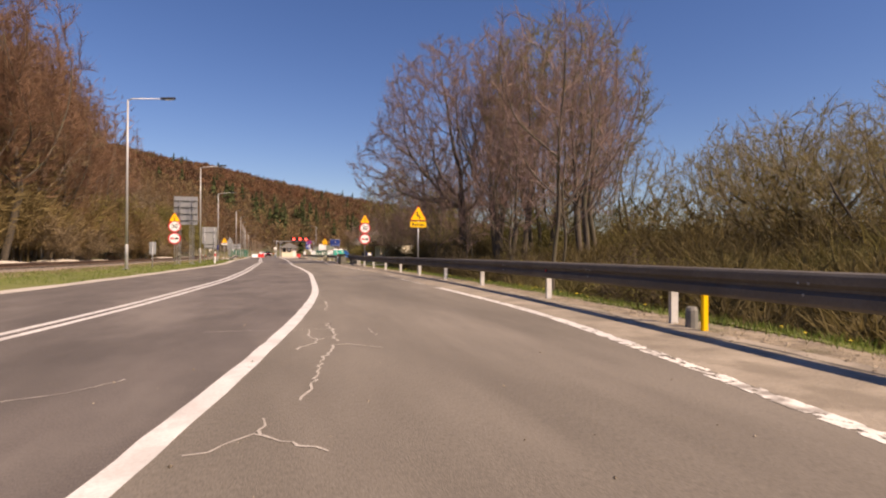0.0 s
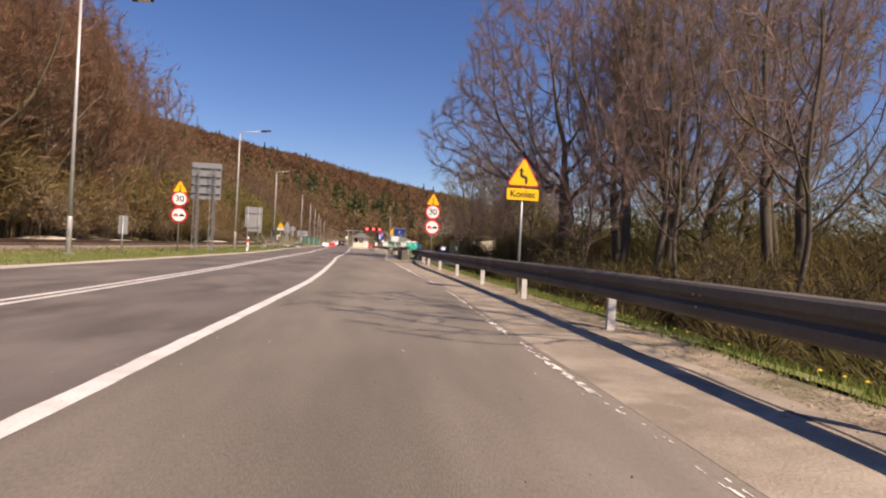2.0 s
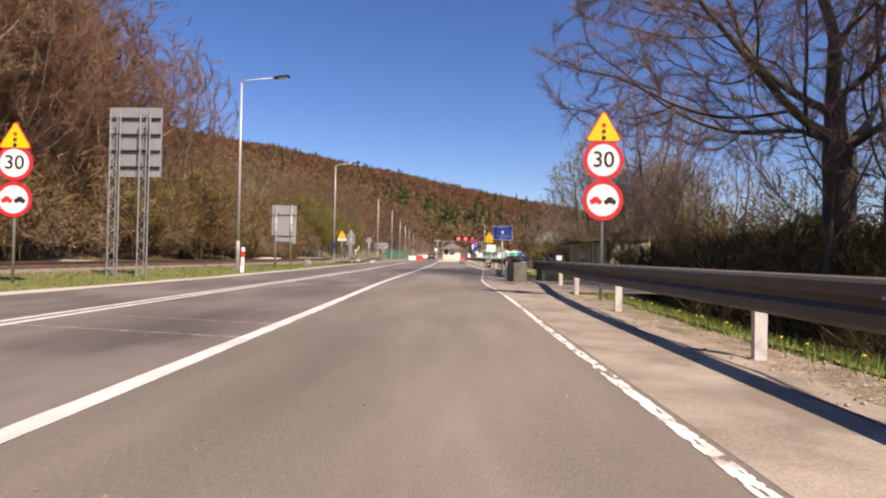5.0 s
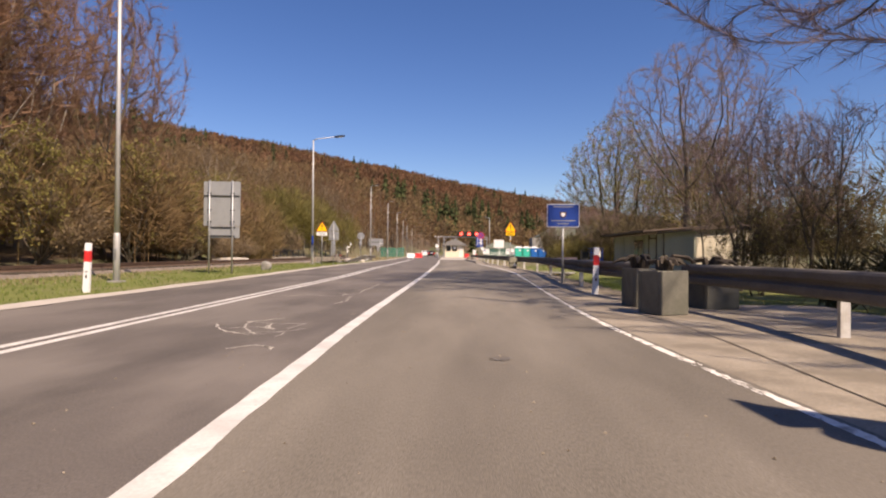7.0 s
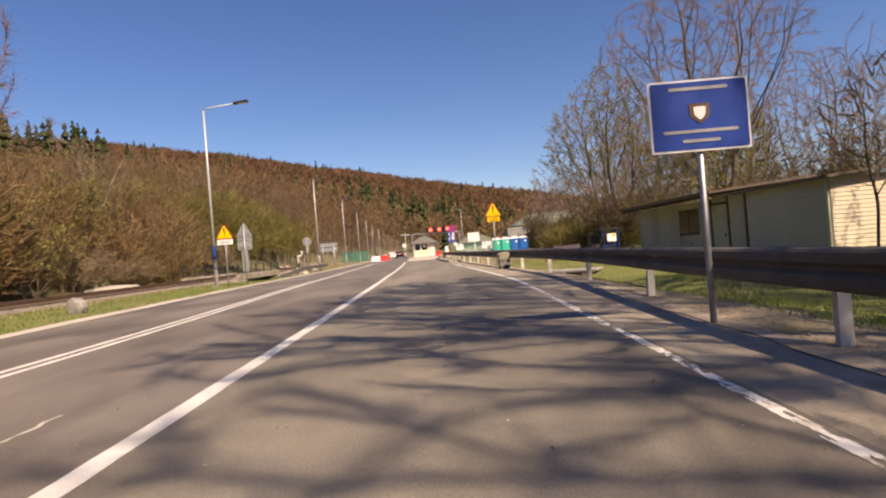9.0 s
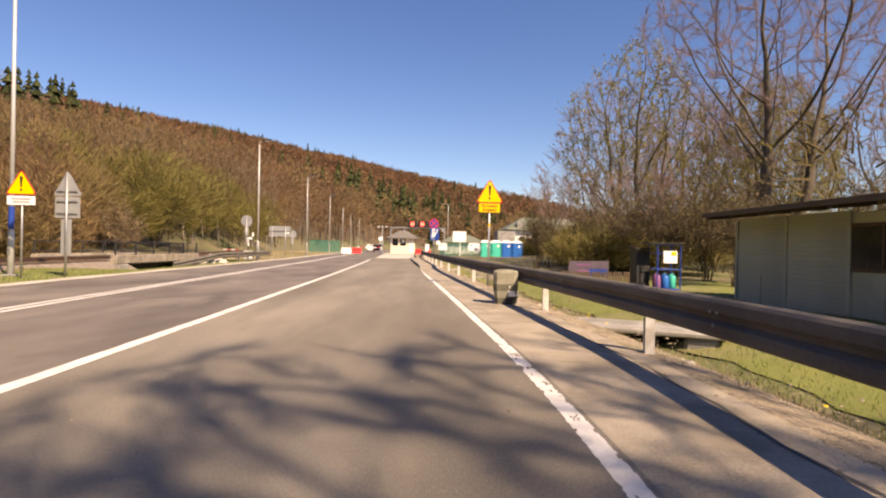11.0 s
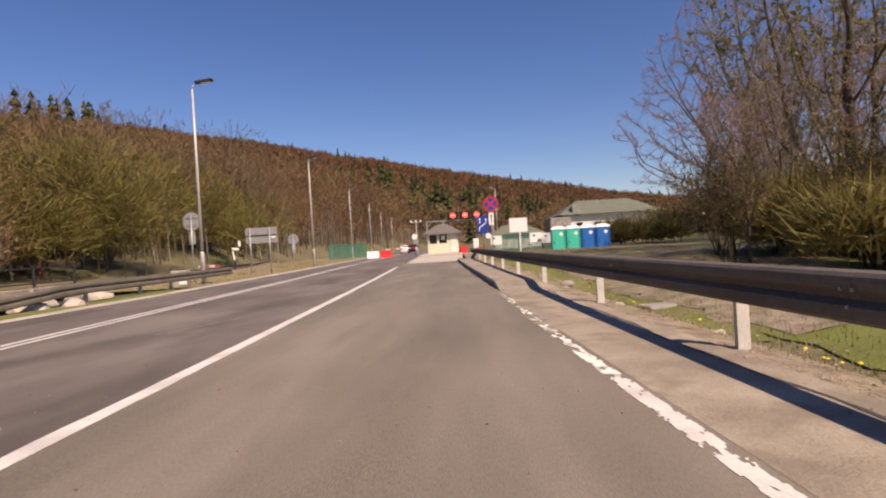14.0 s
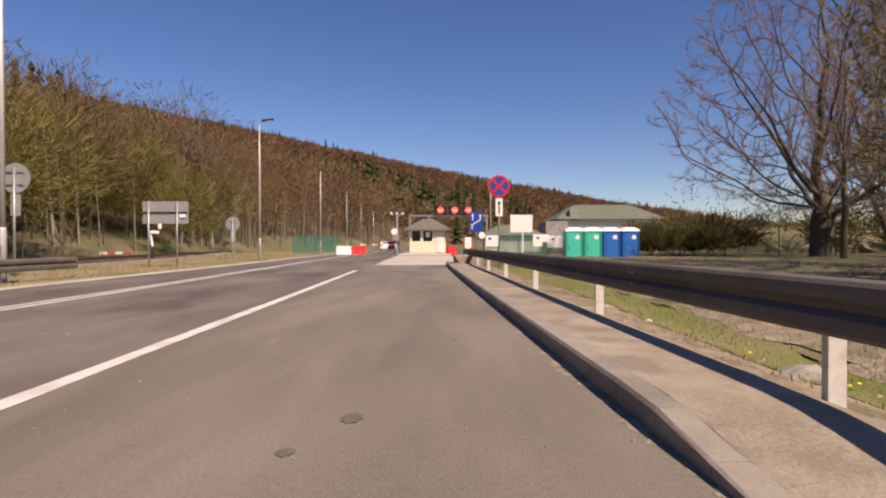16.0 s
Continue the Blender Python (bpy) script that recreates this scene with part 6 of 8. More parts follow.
mk = thing("concrete_marker", -9.2, 100.4, 0, 8, "squat concrete marker block with white marks beside the guardrail", "marker block")
part("block", Shape().box((0, 0, 0.28), (0.62, 0.5, 0.68), 0.04), M_CONCRETE, mk)
part("white_mark", Shape().box((0.12, -0.253, 0.5), (0.3, 0.01, 0.09), 0.003), M_WHITE, mk)
part("white_mark", Shape().box((0.16, -0.253, 0.14), (0.28, 0.01, 0.1), 0.003), M_WHITE, mk)

sb = thing("small_sign_back", -7.6, 35.6, 0, 182, "small grey sign back on a short pole", "road sign", "sign backs")
pole(sb, 1.5, 0.028)
part("plate_back", Shape().plate(rect(0.34, 0.72, 0, 1.15), -0.012, 0.0), M_SIGNBACK, sb)

# level crossing signal and its low barriers
sg = thing("crossing_signal", -15.6, 121.0, float(ground_z(-15.6, 121.0)), 0, "white railway crossing signal on a dark post", "signal")
part("post", Shape().tube([(0, 0, -0.2), (0, 0, 1.0)], 0.06, 8), M_DARK, sg)
part("mast", Shape().tube([(0, 0, 0.9), (-0.12, 0, 1.75)], 0.06, 8), M_WHITE, sg, "white mast")
part("head", Shape().box((0.1, 0, 1.8), (0.5, 0.2, 0.2), 0.04), M_WHITE, sg, "white signal head")
part("lamp_box", Shape().box((0.42, 0, 2.2), (0.16, 0.16, 0.42), 0.03), M_WHITE, sg)


def trestle(x, y, rz, w=1.5):
    t = thing("trestle_barrier", x, y, float(ground_z(x, y)), rz, "low red and white wooden trestle barrier", "barrier", "trestle barriers")
    for k in range(4):
        part("board_piece", Shape().box((-w / 2 + w / 8 + k * w / 4, 0, 0.62), (w / 4, 0.04, 0.16), 0.006), M_FADED_RED if k % 2 else M_FADED_WHITE, t)
    for s in (-1, 1):
        for d in (-1, 1):
            part("leg", Shape().tube([(s * w * 0.42, d * 0.22, -0.05), (s * w * 0.42, 0, 0.7)], 0.03, 6), M_FADED_RED, t)


for x, y, r in ((-16.9, 119.5, 20), (-24.5, 112, 10), (-27, 106, 0)):
    trestle(x, y, r)
for i, (x, y, r) in enumerate(((-20.5, 98, 15), (-23, 101.5, -10), (-26, 96, 5))):
    lg = thing("felled_log", x, y, float(ground_z(x, y)) + 0.35, r, "pale felled log lying in dry grass", "log", "felled logs")
    part("stem", Shape().tube([(-2.2, 0, 0), (0, 0.1, 0.06), (2.3, 0, 0.15)], [0.13, 0.12, 0.08], 8), M_BARK_PALE, lg, "", True)

# ---- things along the near side ----
gp = thing("yellow_marker_post", 4.42, 5.9, 0, 0, "small yellow plastic marker post at the guardrail", "marker post")
part("post", Shape().box((0, 0, 0.16), (0.085, 0.05, 0.52), 0.015), M_YELLOW, gp)
gp = thing("stone_bollard", 4.5, 6.2, 0, 0, "short grey stone stub beside a guardrail post", "bollard")
part("stub", Shape().tube([(0, 0, -0.1), (0, 0, 0.2), (0, 0, 0.24)], [0.075, 0.07, 0.05], 10), M_CONCRETE, gp)

# concrete planters with withered plants
def planter(x, y, rz, s=0.62, h=0.66):
    p = thing("concrete_planter", x, y, 0.01, rz, "dark exposed-aggregate concrete planter with a withered plant", "planter", "concrete planters")
    w = 0.07
    for i, (cx, cy, sx, sy) in enumerate(((0, -s / 2 + w / 2, s, w), (0, s / 2 - w / 2, s, w), (-s / 2 + w / 2, 0, w, s - 2 * w), (s / 2 - w / 2, 0, w, s - 2 * w))):
        part("side_wall", Shape().box((cx, cy, h / 2), (sx, sy, h), 0.012), M_PLANTER, p)
    part("soil", Shape().box((0, 0, h - 0.09), (s - 2 * w, s - 2 * w, 0.06), 0.02), M_SLEEPER, p, "dark dry soil")
    r = np.random.default_rng(int(x * 100))
    for k in range(9):
        a = r.uniform(0, 6.28)
        ln, out = r.uniform(0.25, 0.5), r.uniform(0.12, 0.34)
        pts = [(0.05 * math.cos(a), 0.05 * math.sin(a), h - 0.1), (out * 0.45 * math.cos(a), out * 0.45 * math.sin(a), h + ln * 0.45), (out * math.cos(a), out * math.sin(a), h + ln * 0.4), (out * 1.35 * math.cos(a), out * 1.35 * math.sin(a), h + ln * 0.22)]
        part("withered_leaf", Shape().tube(pts, [0.05, 0.045, 0.035, 0.01], 4), M_SLEEPER, p, "dark withered leaf")


planter(4.22, 48.42, 24, 0.48, 0.62)
planter(4.28, 49.6, 15, 0.44, 0.62)
planter(5.36, 49.45, 12, 0.56, 0.62)

# striped concrete block in front of the rail
sbk = thing("striped_concrete_block", 4.28, 73.0, 0.02, -8, "eight-sided concrete marker block with faded stripes at the guardrail", "marker block")


def eight(z, w, d, cut=0.3):
    return [(x * w / 2, y * d / 2, z) for x, y in ((-1 + cut, -1), (1 - cut, -1), (1, -1 + cut), (1, 1 - cut), (1 - cut, 1), (-1 + cut, 1), (-1, 1 - cut), (-1, -1 + cut))]


RINGS = [(-0.08, 0.36), (0.10, 0.42), (0.235, 0.455), (0.36, 0.475), (0.58, 0.47), (0.61, 0.44)]
for k, (a, b) in enumerate(zip(RINGS[:-1], RINGS[1:])):
    band = Shape().add(eight(a[0], a[1], a[1] * 0.86) + eight(b[0], b[1], b[1] * 0.86), [tuple(range(8))[::-1], tuple(range(8, 16))] + [(i, (i + 1) % 8, (i + 1) % 8 + 8, i + 8) for i in range(8)])
    part("stripe", band, (M_BLOCK_DARK, M_BLOCK, M_BLOCK_DARK, M_BLOCK, M_BLOCK)[k], sbk)
part("lid", Shape().tube([(0, 0, 0.60), (0, 0, 0.625), (0, 0, 0.63)], [0.165, 0.165, 0.14], 20), M_BLOCK, sbk, "round concrete lid")
part("white_patch", Shape().add([(0.155, -0.150, 0.27), (0.225, -0.105, 0.275), (0.232, -0.095, 0.345), (0.160, -0.195, 0.34), (0.06, -0.215, 0.33), (0.08, -0.206, 0.29)], [(0, 1, 2, 3), (0, 3, 4, 5)]), M_WHITE, sbk, "torn white foil")
part("white_patch", Shape().add([(0.05, -0.207, 0.14), (0.15, -0.205, 0.13), (0.24, -0.10, 0.15), (0.242, -0.09, 0.24), (0.15, -0.207, 0.235), (0.06, -0.212, 0.245)], [(0, 1, 4, 5), (1, 2, 3, 4)]), M_WHITE, sbk, "torn white foil")
part("black_foil", Shape().add([(0.0, -0.206, 0.0), (0.13, -0.212, -0.03), (0.215, -0.10, 0.0), (0.236, -0.10, 0.14), (0.13, -0.216, 0.13), (0.02, -0.209, 0.10)], [(0, 1, 4, 5), (1, 2, 3, 4)]), M_BLACK, sbk, "torn black foil")

# culverts through the ditch
for x, y, rz, k, q, dz in ((6.05, 71.25, -27, 2.1, 1.8, 0.0), (5.55, 89.5, 14, 0.75, 0.8, -0.2)):
    c = thing("culvert", x, y, dz, rz, "small culvert under a pale concrete slab in the ditch", "culvert")
    part("slab", Shape().box((0, 0, -0.17), (1.35 * k, 0.6 * q, 0.08), 0.02), M_CONCRETE, c, "pale concrete slab")
    for s in (-1, 1):
        part("side_stone", Shape().box((s * 0.5 * k, 0, -0.46), (0.22 * k, 0.55 * q, 0.5), 0.05), M_CONCRETE, c)
    # near-black plate: the shade inside the opening, put in as colour
    part("back_stone", Shape().box((0, 0.26 * q, -0.46), (0.78 * k, 0.06, 0.5), 0.02), M_DARK, c, "dark plate painted as the shade in the throat")
stone("curb_stone", 4.35, 93.3, (0.24, 0.16, 0.09), 41, "loose pale concrete lump on the verge", M_CONCRETE)
sr = np.random.default_rng(44)
for i in range(26):
    y = sr.uniform(64, 98)
    k = sr.uniform(0.02, 0.055)
    stone("pebble", float(X_RAIL(y)) + sr.uniform(0.1, 0.9), y, (k * 1.3, k, k * 0.7), 60 + i, "small pale stone on the verge", M_ROCK, group="verge stones")

# ---- the shed ----
shed = thing("wooden_shed", 11.6, 65.2, -0.35, 0.9, "long pale green boarded shed with a dark overhanging roof", "shed")
L, D, HT = 12.3, 2.5, 2.28
part("wall_front", Shape().box((0.05, L / 2, HT / 2), (0.10, L, HT), 0.01), M_SHED, shed, "pale green boarded wall")
part("wall_back", Shape().box((D - 0.05, L / 2, HT / 2), (0.10, L, HT), 0.01), M_SHED, shed)
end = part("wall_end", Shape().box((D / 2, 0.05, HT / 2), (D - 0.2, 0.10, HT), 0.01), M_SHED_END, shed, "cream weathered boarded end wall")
part("wall_end", Shape().box((D / 2, L - 0.05, HT / 2), (D - 0.2, 0.10, HT), 0.01), M_SHED, shed)
part("floor_beam", Shape().box((D / 2, L / 2, -0.02), (D + 0.1, L + 0.1, 0.16), 0.02), M_TIMBER, shed)
clad = Shape().box((0, 0, 0), (0.022, 1, 0.10), 0.006).mesh("cladding_board", M_SHED)
for k in range(21):
    for (a, b) in ((0.1, 3.6), (3.66, 4.62), (5.78, 6.55), (8.3, 10.2), (10.26, L - 0.1)):
        o = new("cladding_board", clad)
        o.parent = shed
        o.matrix_basis = pose(-0.008, (a + b) / 2, 0.12 + k * 0.108, 0, 5, 0) @ Matrix.Diagonal((1, b - a, 1, 1))
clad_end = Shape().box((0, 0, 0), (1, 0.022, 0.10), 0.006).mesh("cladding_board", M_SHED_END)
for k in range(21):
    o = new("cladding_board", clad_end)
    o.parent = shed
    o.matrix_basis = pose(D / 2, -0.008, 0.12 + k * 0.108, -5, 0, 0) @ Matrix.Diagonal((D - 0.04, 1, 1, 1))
for y in (0.05, 3.63, 4.65, 5.75, 6.55, 8.28, 10.23, L - 0.05):
    part("corner_post", Shape().box((-0.025, y, HT / 2), (0.06, 0.09, HT), 0.008), M_TIMBER if y in (4.65, 5.75, 3.63) else M_SHED, shed)
dr = part("door", Shape().box((-0.012, 5.2, 1.05), (0.05, 1.0, 2.0), 0.008), M_SHED, shed, "pale green boarded door")
part("handle", Shape().box((-0.05, 4.85, 1.0), (0.04, 0.03, 0.14), 0.008), M_DARK, dr)
part("lintel", Shape().box((-0.03, 5.2, 2.09), (0.06, 1.15, 0.07), 0.008), M_TIMBER, dr)
wf = part("window", Shape().box((-0.02, 7.42, 1.56), (0.05, 1.68, 0.98), 0.01), M_TIMBER, shed, "dark window with a brown frame")
part("pane", Shape().box((-0.05, 7.42, 1.56), (0.02, 1.52, 0.84), 0.004), M_GLASS, wf)
part("mullion", Shape().box((-0.062, 7.42, 1.56), (0.02, 0.05, 0.84), 0.004), M_TIMBER, wf)
for y in (7.4, 11.2):
    part("lower_panel_rib", Shape().box((-0.03, y, 0.45), (0.05, 0.05, 0.8), 0.008), M_SHED, shed)
roof = Shape()
for a, b, z0, z1, out in ((-0.25, 4.1, HT - 0.02, HT + 0.18, 0.22),):
    roof.add([(-out, a, z0 + 0.02), (D + 0.25, a, z0 + 0.3), (D + 0.25, b, z0 + 0.3), (-out, b, z0 + 0.02), (-out, a, z0 + 0.09), (D + 0.25, a, z0 + 0.37), (D + 0.25, b, z0 + 0.37), (-out, b, z0 + 0.09)],
             [(0, 3, 2, 1), (4, 5, 6, 7), (0, 1, 5, 4), (1, 2, 6, 5), (2, 3, 7, 6), (3, 0, 4, 7)])
part("roof", roof, M_SHED_ROOF, shed, "grey roofing felt")
can = Shape()
a, b, out, z0 = 4.2, L + 0.3, 0.85, HT + 0.0
can.add([(-out, a, z0 + 0.12), (D + 0.25, a, z0 + 0.42), (D + 0.25, b, z0 + 0.42), (-out, b, z0 + 0.12), (-out, a, z0 + 0.2), (D + 0.25, a, z0 + 0.5), (D + 0.25, b, z0 + 0.5), (-out, b, z0 + 0.2)],
        [(0, 3, 2, 1), (4, 5, 6, 7), (0, 1, 5, 4), (1, 2, 6, 5), (2, 3, 7, 6), (3, 0, 4, 7)])
part("canopy_roof", can, M_SHED_ROOF, shed, "brown overhanging canopy roof")
for k in range(8):
    y = a + 0.2 + k * (b - a - 0.4) / 7
    part("rafter", Shape().add([(-out + 0.05, y - 0.04, z0 + 0.03), (-0.02, y - 0.04, z0 + 0.10), (-0.02, y + 0.04, z0 + 0.10), (-out + 0.05, y + 0.04, z0 + 0.03), (-out + 0.05, y - 0.04, z0 + 0.115), (-0.02, y - 0.04, z0 + 0.20), (-0.02, y + 0.04, z0 + 0.20), (-out + 0.05, y + 0.04, z0 + 0.115)],
                               [(0, 1, 2, 3), (4, 7, 6, 5), (0, 4, 5, 1), (1, 5, 6, 2), (2, 6, 7, 3), (3, 7, 4, 0)]), M_TIMBER, shed)
part("fascia", Shape().box((-out - 0.012, (a + b) / 2, z0 + 0.16), (0.025, b - a, 0.13), 0.006), M_TIMBER, shed)

# gas bottle rack, boxes and banner beyond the shed
rack = thing("gas_bottle_rack", 11.0, 81.2, float(ground_z(11.0, 81.2)), 6, "blue wire rack with gas bottles and a pale notice", "bottle rack")
M_RACK = M_BLUE
for sx in (-0.42, 0.42):
    for sy in (-0.3, 0.3):
        part("upright", Shape().tube([(sx, sy, 0), (sx, sy, 1.6)], 0.022, 6), M_RACK, rack)
for z in (0.06, 0.75, 1.3, 1.58):
    for sy in (-0.3, 0.3):
        part("rail", Shape().tube([(-0.42, sy, z), (0.42, sy, z)], 0.016, 6), M_RACK, rack)
    for sx in (-0.42, 0.42):
        part("rail", Shape().tube([(sx, -0.3, z), (sx, 0.3, z)], 0.016, 6), M_RACK, rack)
part("shelf", Shape().box((0, 0, 0.08), (0.84, 0.6, 0.03), 0.005), M_RACK, rack)
part("roof_sheet", Shape().box((-0.1, 0, 1.64), (1.2, 0.75, 0.04), 0.008), M_DARK, rack)
part("notice", Shape().box((0.02, -0.34, 1.17), (0.5, 0.02, 0.42), 0.005), M_WHITE, rack, "white notice board")
part("notice_stripe", Shape().box((0.14, -0.356, 1.3), (0.18, 0.008, 0.12), 0.002), M_YELLOW, rack)
for x, m in ((-0.3, M_PURPLE), (0.0, M_TBLUE), (0.27, M_TEAL)):
    g = thing("gas_bottle", 11.0 + x, 81.15 + 0.1 * x, float(ground_z(10.75, 81.6)) + 0.1, 0, "coloured steel gas bottle in the rack", "gas bottle", "gas bottles")
    part("body", Shape().tube([(0, 0, 0), (0, 0, 0.03), (0, 0, 0.42), (0, 0, 0.5)], [0.11, 0.13, 0.13, 0.06], 14), m, g, "", True)
    part("valve", Shape().tube([(0, 0, 0.49), (0, 0, 0.57)], 0.035, 8), M_GALV, g)
bx = thing("dark_cabinet", 10.3, 81.6, float(ground_z(10.3, 81.6)), 6, "dark cabinet beside the bottle rack", "cabinet")
part("body", Shape().box((0, 0, 0.72), (0.5, 0.5, 1.3), 0.02), M_DARK, bx)
part("top", Shape().box((0, 0, 1.45), (0.68, 0.58, 0.05), 0.01), M_DARK, bx)
for i in range(7):
    pl = thing("pallet_fence", 8.0 + 0.42 * i, 83.0 + 0.05 * i, float(ground_z(8.0, 83.0)), 4, "dark wooden pallet panel leaning in a row", "pallet", "pallet panels")
    for k in range(4):
        part("slat", Shape().box((-0.14 + 0.095 * k, 0, 0.26), (0.07, 0.03, 0.52), 0.006), M_TIMBER, pl)
    part("batten", Shape().box((0, 0.03, 0.4), (0.4, 0.03, 0.06), 0.005), M_TIMBER, pl)
bn = thing("banner", 9.8, 86.0, float(ground_z(9.8, 86.0)), -10, "faded blue and pink advertising banner on posts", "banner")
for s in (-0.8, 0.8):
    part("post", Shape().tube([(s, 0.03, -0.2), (s, 0.03, 0.95)], 0.03, 8), M_TIMBER, bn)
sheet = part("sheet", Shape().plate([(-0.85, 0.5), (-0.7, 0.22), (0.85, 0.18), (0.85, 0.88), (-0.78, 0.86)], -0.01, 0.005), M_BANNER, bn, "faded printed sheet")
part("blue_field", Shape().plate(rect(0.85, 0.3, 0.38, 0.38, 0.02), -0.016, -0.012), M_BLUE, sheet)
part("pink_field", Shape().plate(rect(0.8, 0.24, 0.38, 0.70, 0.02), -0.016, -0.012), M_BANNER, sheet)
for w, z in ((0.6, 0.7), (0.5, 0.45)):
    part("text_bar", Shape().plate(rect(w, 0.07, -0.2, z, 0.01), -0.022, -0.018), M_PURPLE, sheet)

# ---- the border post ----
ribbon("paved_apron", lambda y: X_LANE(y) + 0.25, lambda y: X_RIGHT(y) + 0.9, 113, 134, 0.008, M_PAVING, "pale paved apron before the booth")
blk = thing("concrete_block", 2.45, 112.6, 0, 4, "pale tan concrete block at the end of the footway", "concrete block")
part("block", Shape().box((0, 0, 0.2), (1.2, 0.6, 0.5), 0.04), M_GUTTER, blk)
isl = thing("traffic_island", 0.0, 0, 0, 0, "raised pale kerbed island before the booth", "traffic island", kind="structure")
part("slab", Shape().box((-0.3, 143.0, 0.06), (4.4, 17, 0.16), 0.04), M_PAVING, isl)

booth = thing("control_booth", -0.3, 142.5, 0.14, 0, "small cream control booth with a dark hipped roof", "booth")
part("wall", Shape().box((0, 1.5, 0.55), (3.5, 3.0, 1.1), 0.02), M_PLASTER, booth, "cream plaster wall")
for sx in (-1.6, -0.55, 0.6, 1.6):
    part("pillar", Shape().box((sx, 0.12, 1.6), (0.28 if sx > -0.6 else 0.16, 0.24, 1.1), 0.01), M_PLASTER, booth)
part("wall_side", Shape().box((0.95, 1.5, 1.6), (0.95, 2.9, 1.08), 0.01), M_PLASTER, booth)
for cx, w in ((-1.07, 0.9), (0.02, 0.95)):
    wdw = part("window", Shape().box((cx, 0.2, 1.6), (w, 0.06, 1.06), 0.01), M_TIMBER, booth, "dark window")
    part("pane", Shape().box((cx, 0.155, 1.6), (w - 0.12, 0.03, 0.94), 0.004), M_GLASS, wdw)
part("notice", Shape().box((0.03, 0.12, 1.75), (0.4, 0.02, 0.5), 0.004), M_WHITE, booth, "white notice in the window")
dw = part("door", Shape().box((1.2, -0.02, 1.05), (0.7, 0.06, 1.95), 0.01), M_WHITEWALL, booth, "pale door")
part("handle", Shape().box((0.95, -0.06, 1.0), (0.03, 0.04, 0.12), 0.005), M_DARK, dw)
rf = Shape().add([(-2.3, -0.5, 2.12), (2.3, -0.5, 2.12), (2.3, 3.5, 2.12), (-2.3, 3.5, 2.12), (-2.3, -0.5, 2.26), (2.3, -0.5, 2.26), (2.3, 3.5, 2.26), (-2.3, 3.5, 2.26), (-0.5, 1.5, 3.35), (0.5, 1.5, 3.35)],
                 [(3, 2, 1, 0), (0, 1, 5, 4), (1, 2, 6, 5), (2, 3, 7, 6), (3, 0, 4, 7), (4, 5, 9, 8), (5, 6, 9), (6, 7, 8, 9), (7, 4, 8)])
part("roof", rf, M_ROOF_GREY, booth, "dark hipped shingle roof")
part("chimney", Shape().box((0.1, 1.5, 3.4), (0.2, 0.2, 0.3), 0.01), M_GALV, booth)

gy0 = 150.0
gan = thing("signal_gantry", 1.75, gy0, 0, 0, "grey steel gantry with three red lane signals", "gantry")
for sx in (-4.25, 4.25):
    part("leg", Shape().box((sx, 0, 2.05), (0.2, 0.2, 4.1), 0.02), M_GALV, gan)
    part("brace", Shape().tube([(sx, 0, 3.4), (sx - math.copysign(0.7, sx), 0, 4.05)], 0.05, 6), M_GALV, gan)
part("beam", Shape().box((0, 0, 4.12), (8.7, 0.24, 0.18), 0.02), M_GALV, gan)
for sx in np.linspace(-3.6, 3.6, 9):
    part("handrail_post", Shape().tube([(sx, 0.15, 4.2), (sx, 0.15, 5.2)], 0.02, 6), M_DARK, gan)
part("handrail", Shape().tube([(-3.6, 0.15, 5.2), (3.6, 0.15, 5.2)], 0.02, 6), M_DARK, gan)
for px in (-0.85, 0.72, 2.2):
    pn = part("signal_panel", Shape().box((px, -0.2, 4.72), (1.42, 0.2, 0.92), 0.03), M_BLACK, gan, "black lane signal panel")
    part("red_signal", Shape().plate(disc(0.34, px, 4.72, 24), -0.316, -0.305), M_LED, pn, "glowing red signal")
    part("white_bar", Shape().plate(rect(0.5, 0.13, px, 4.72, 0.02), -0.330, -0.320), M_WHITE, pn)
lane = thing("lane_guide_sign", 4.2, 138.0, 0, 0, "tall blue lane sign with white arrows", "road sign")
pole(lane, 3.8, 0.05)
bd = part("board", Shape().plate(rect(1.15, 1.8, 0, 2.95, 0.03), 0.0, 0.02), M_BLUE, lane, "blue board")
part("arrow", Shape().plate([(-0.42, 2.3), (-0.34, 2.3), (-0.34, 2.65), (0.38, 3.1), (0.38, 3.45), (0.48, 3.45), (0.34, 3.62), (0.20, 3.45), (0.30, 3.45), (0.30, 3.15), (-0.42, 2.7)], -0.008, -0.003), M_WHITE, bd, "white arrow")
part("arrow", Shape().plate([(-0.36, 3.1), (-0.28, 3.1), (-0.28, 3.5), (-0.20, 3.5), (-0.32, 3.65), (-0.44, 3.5), (-0.36, 3.5)], -0.008, -0.003), M_WHITE, bd, "white arrow")
part("round_plate", Shape().plate(disc(0.3, 0.5, 1.75, 20), 0.0, 0.02), M_WHITE, lane)

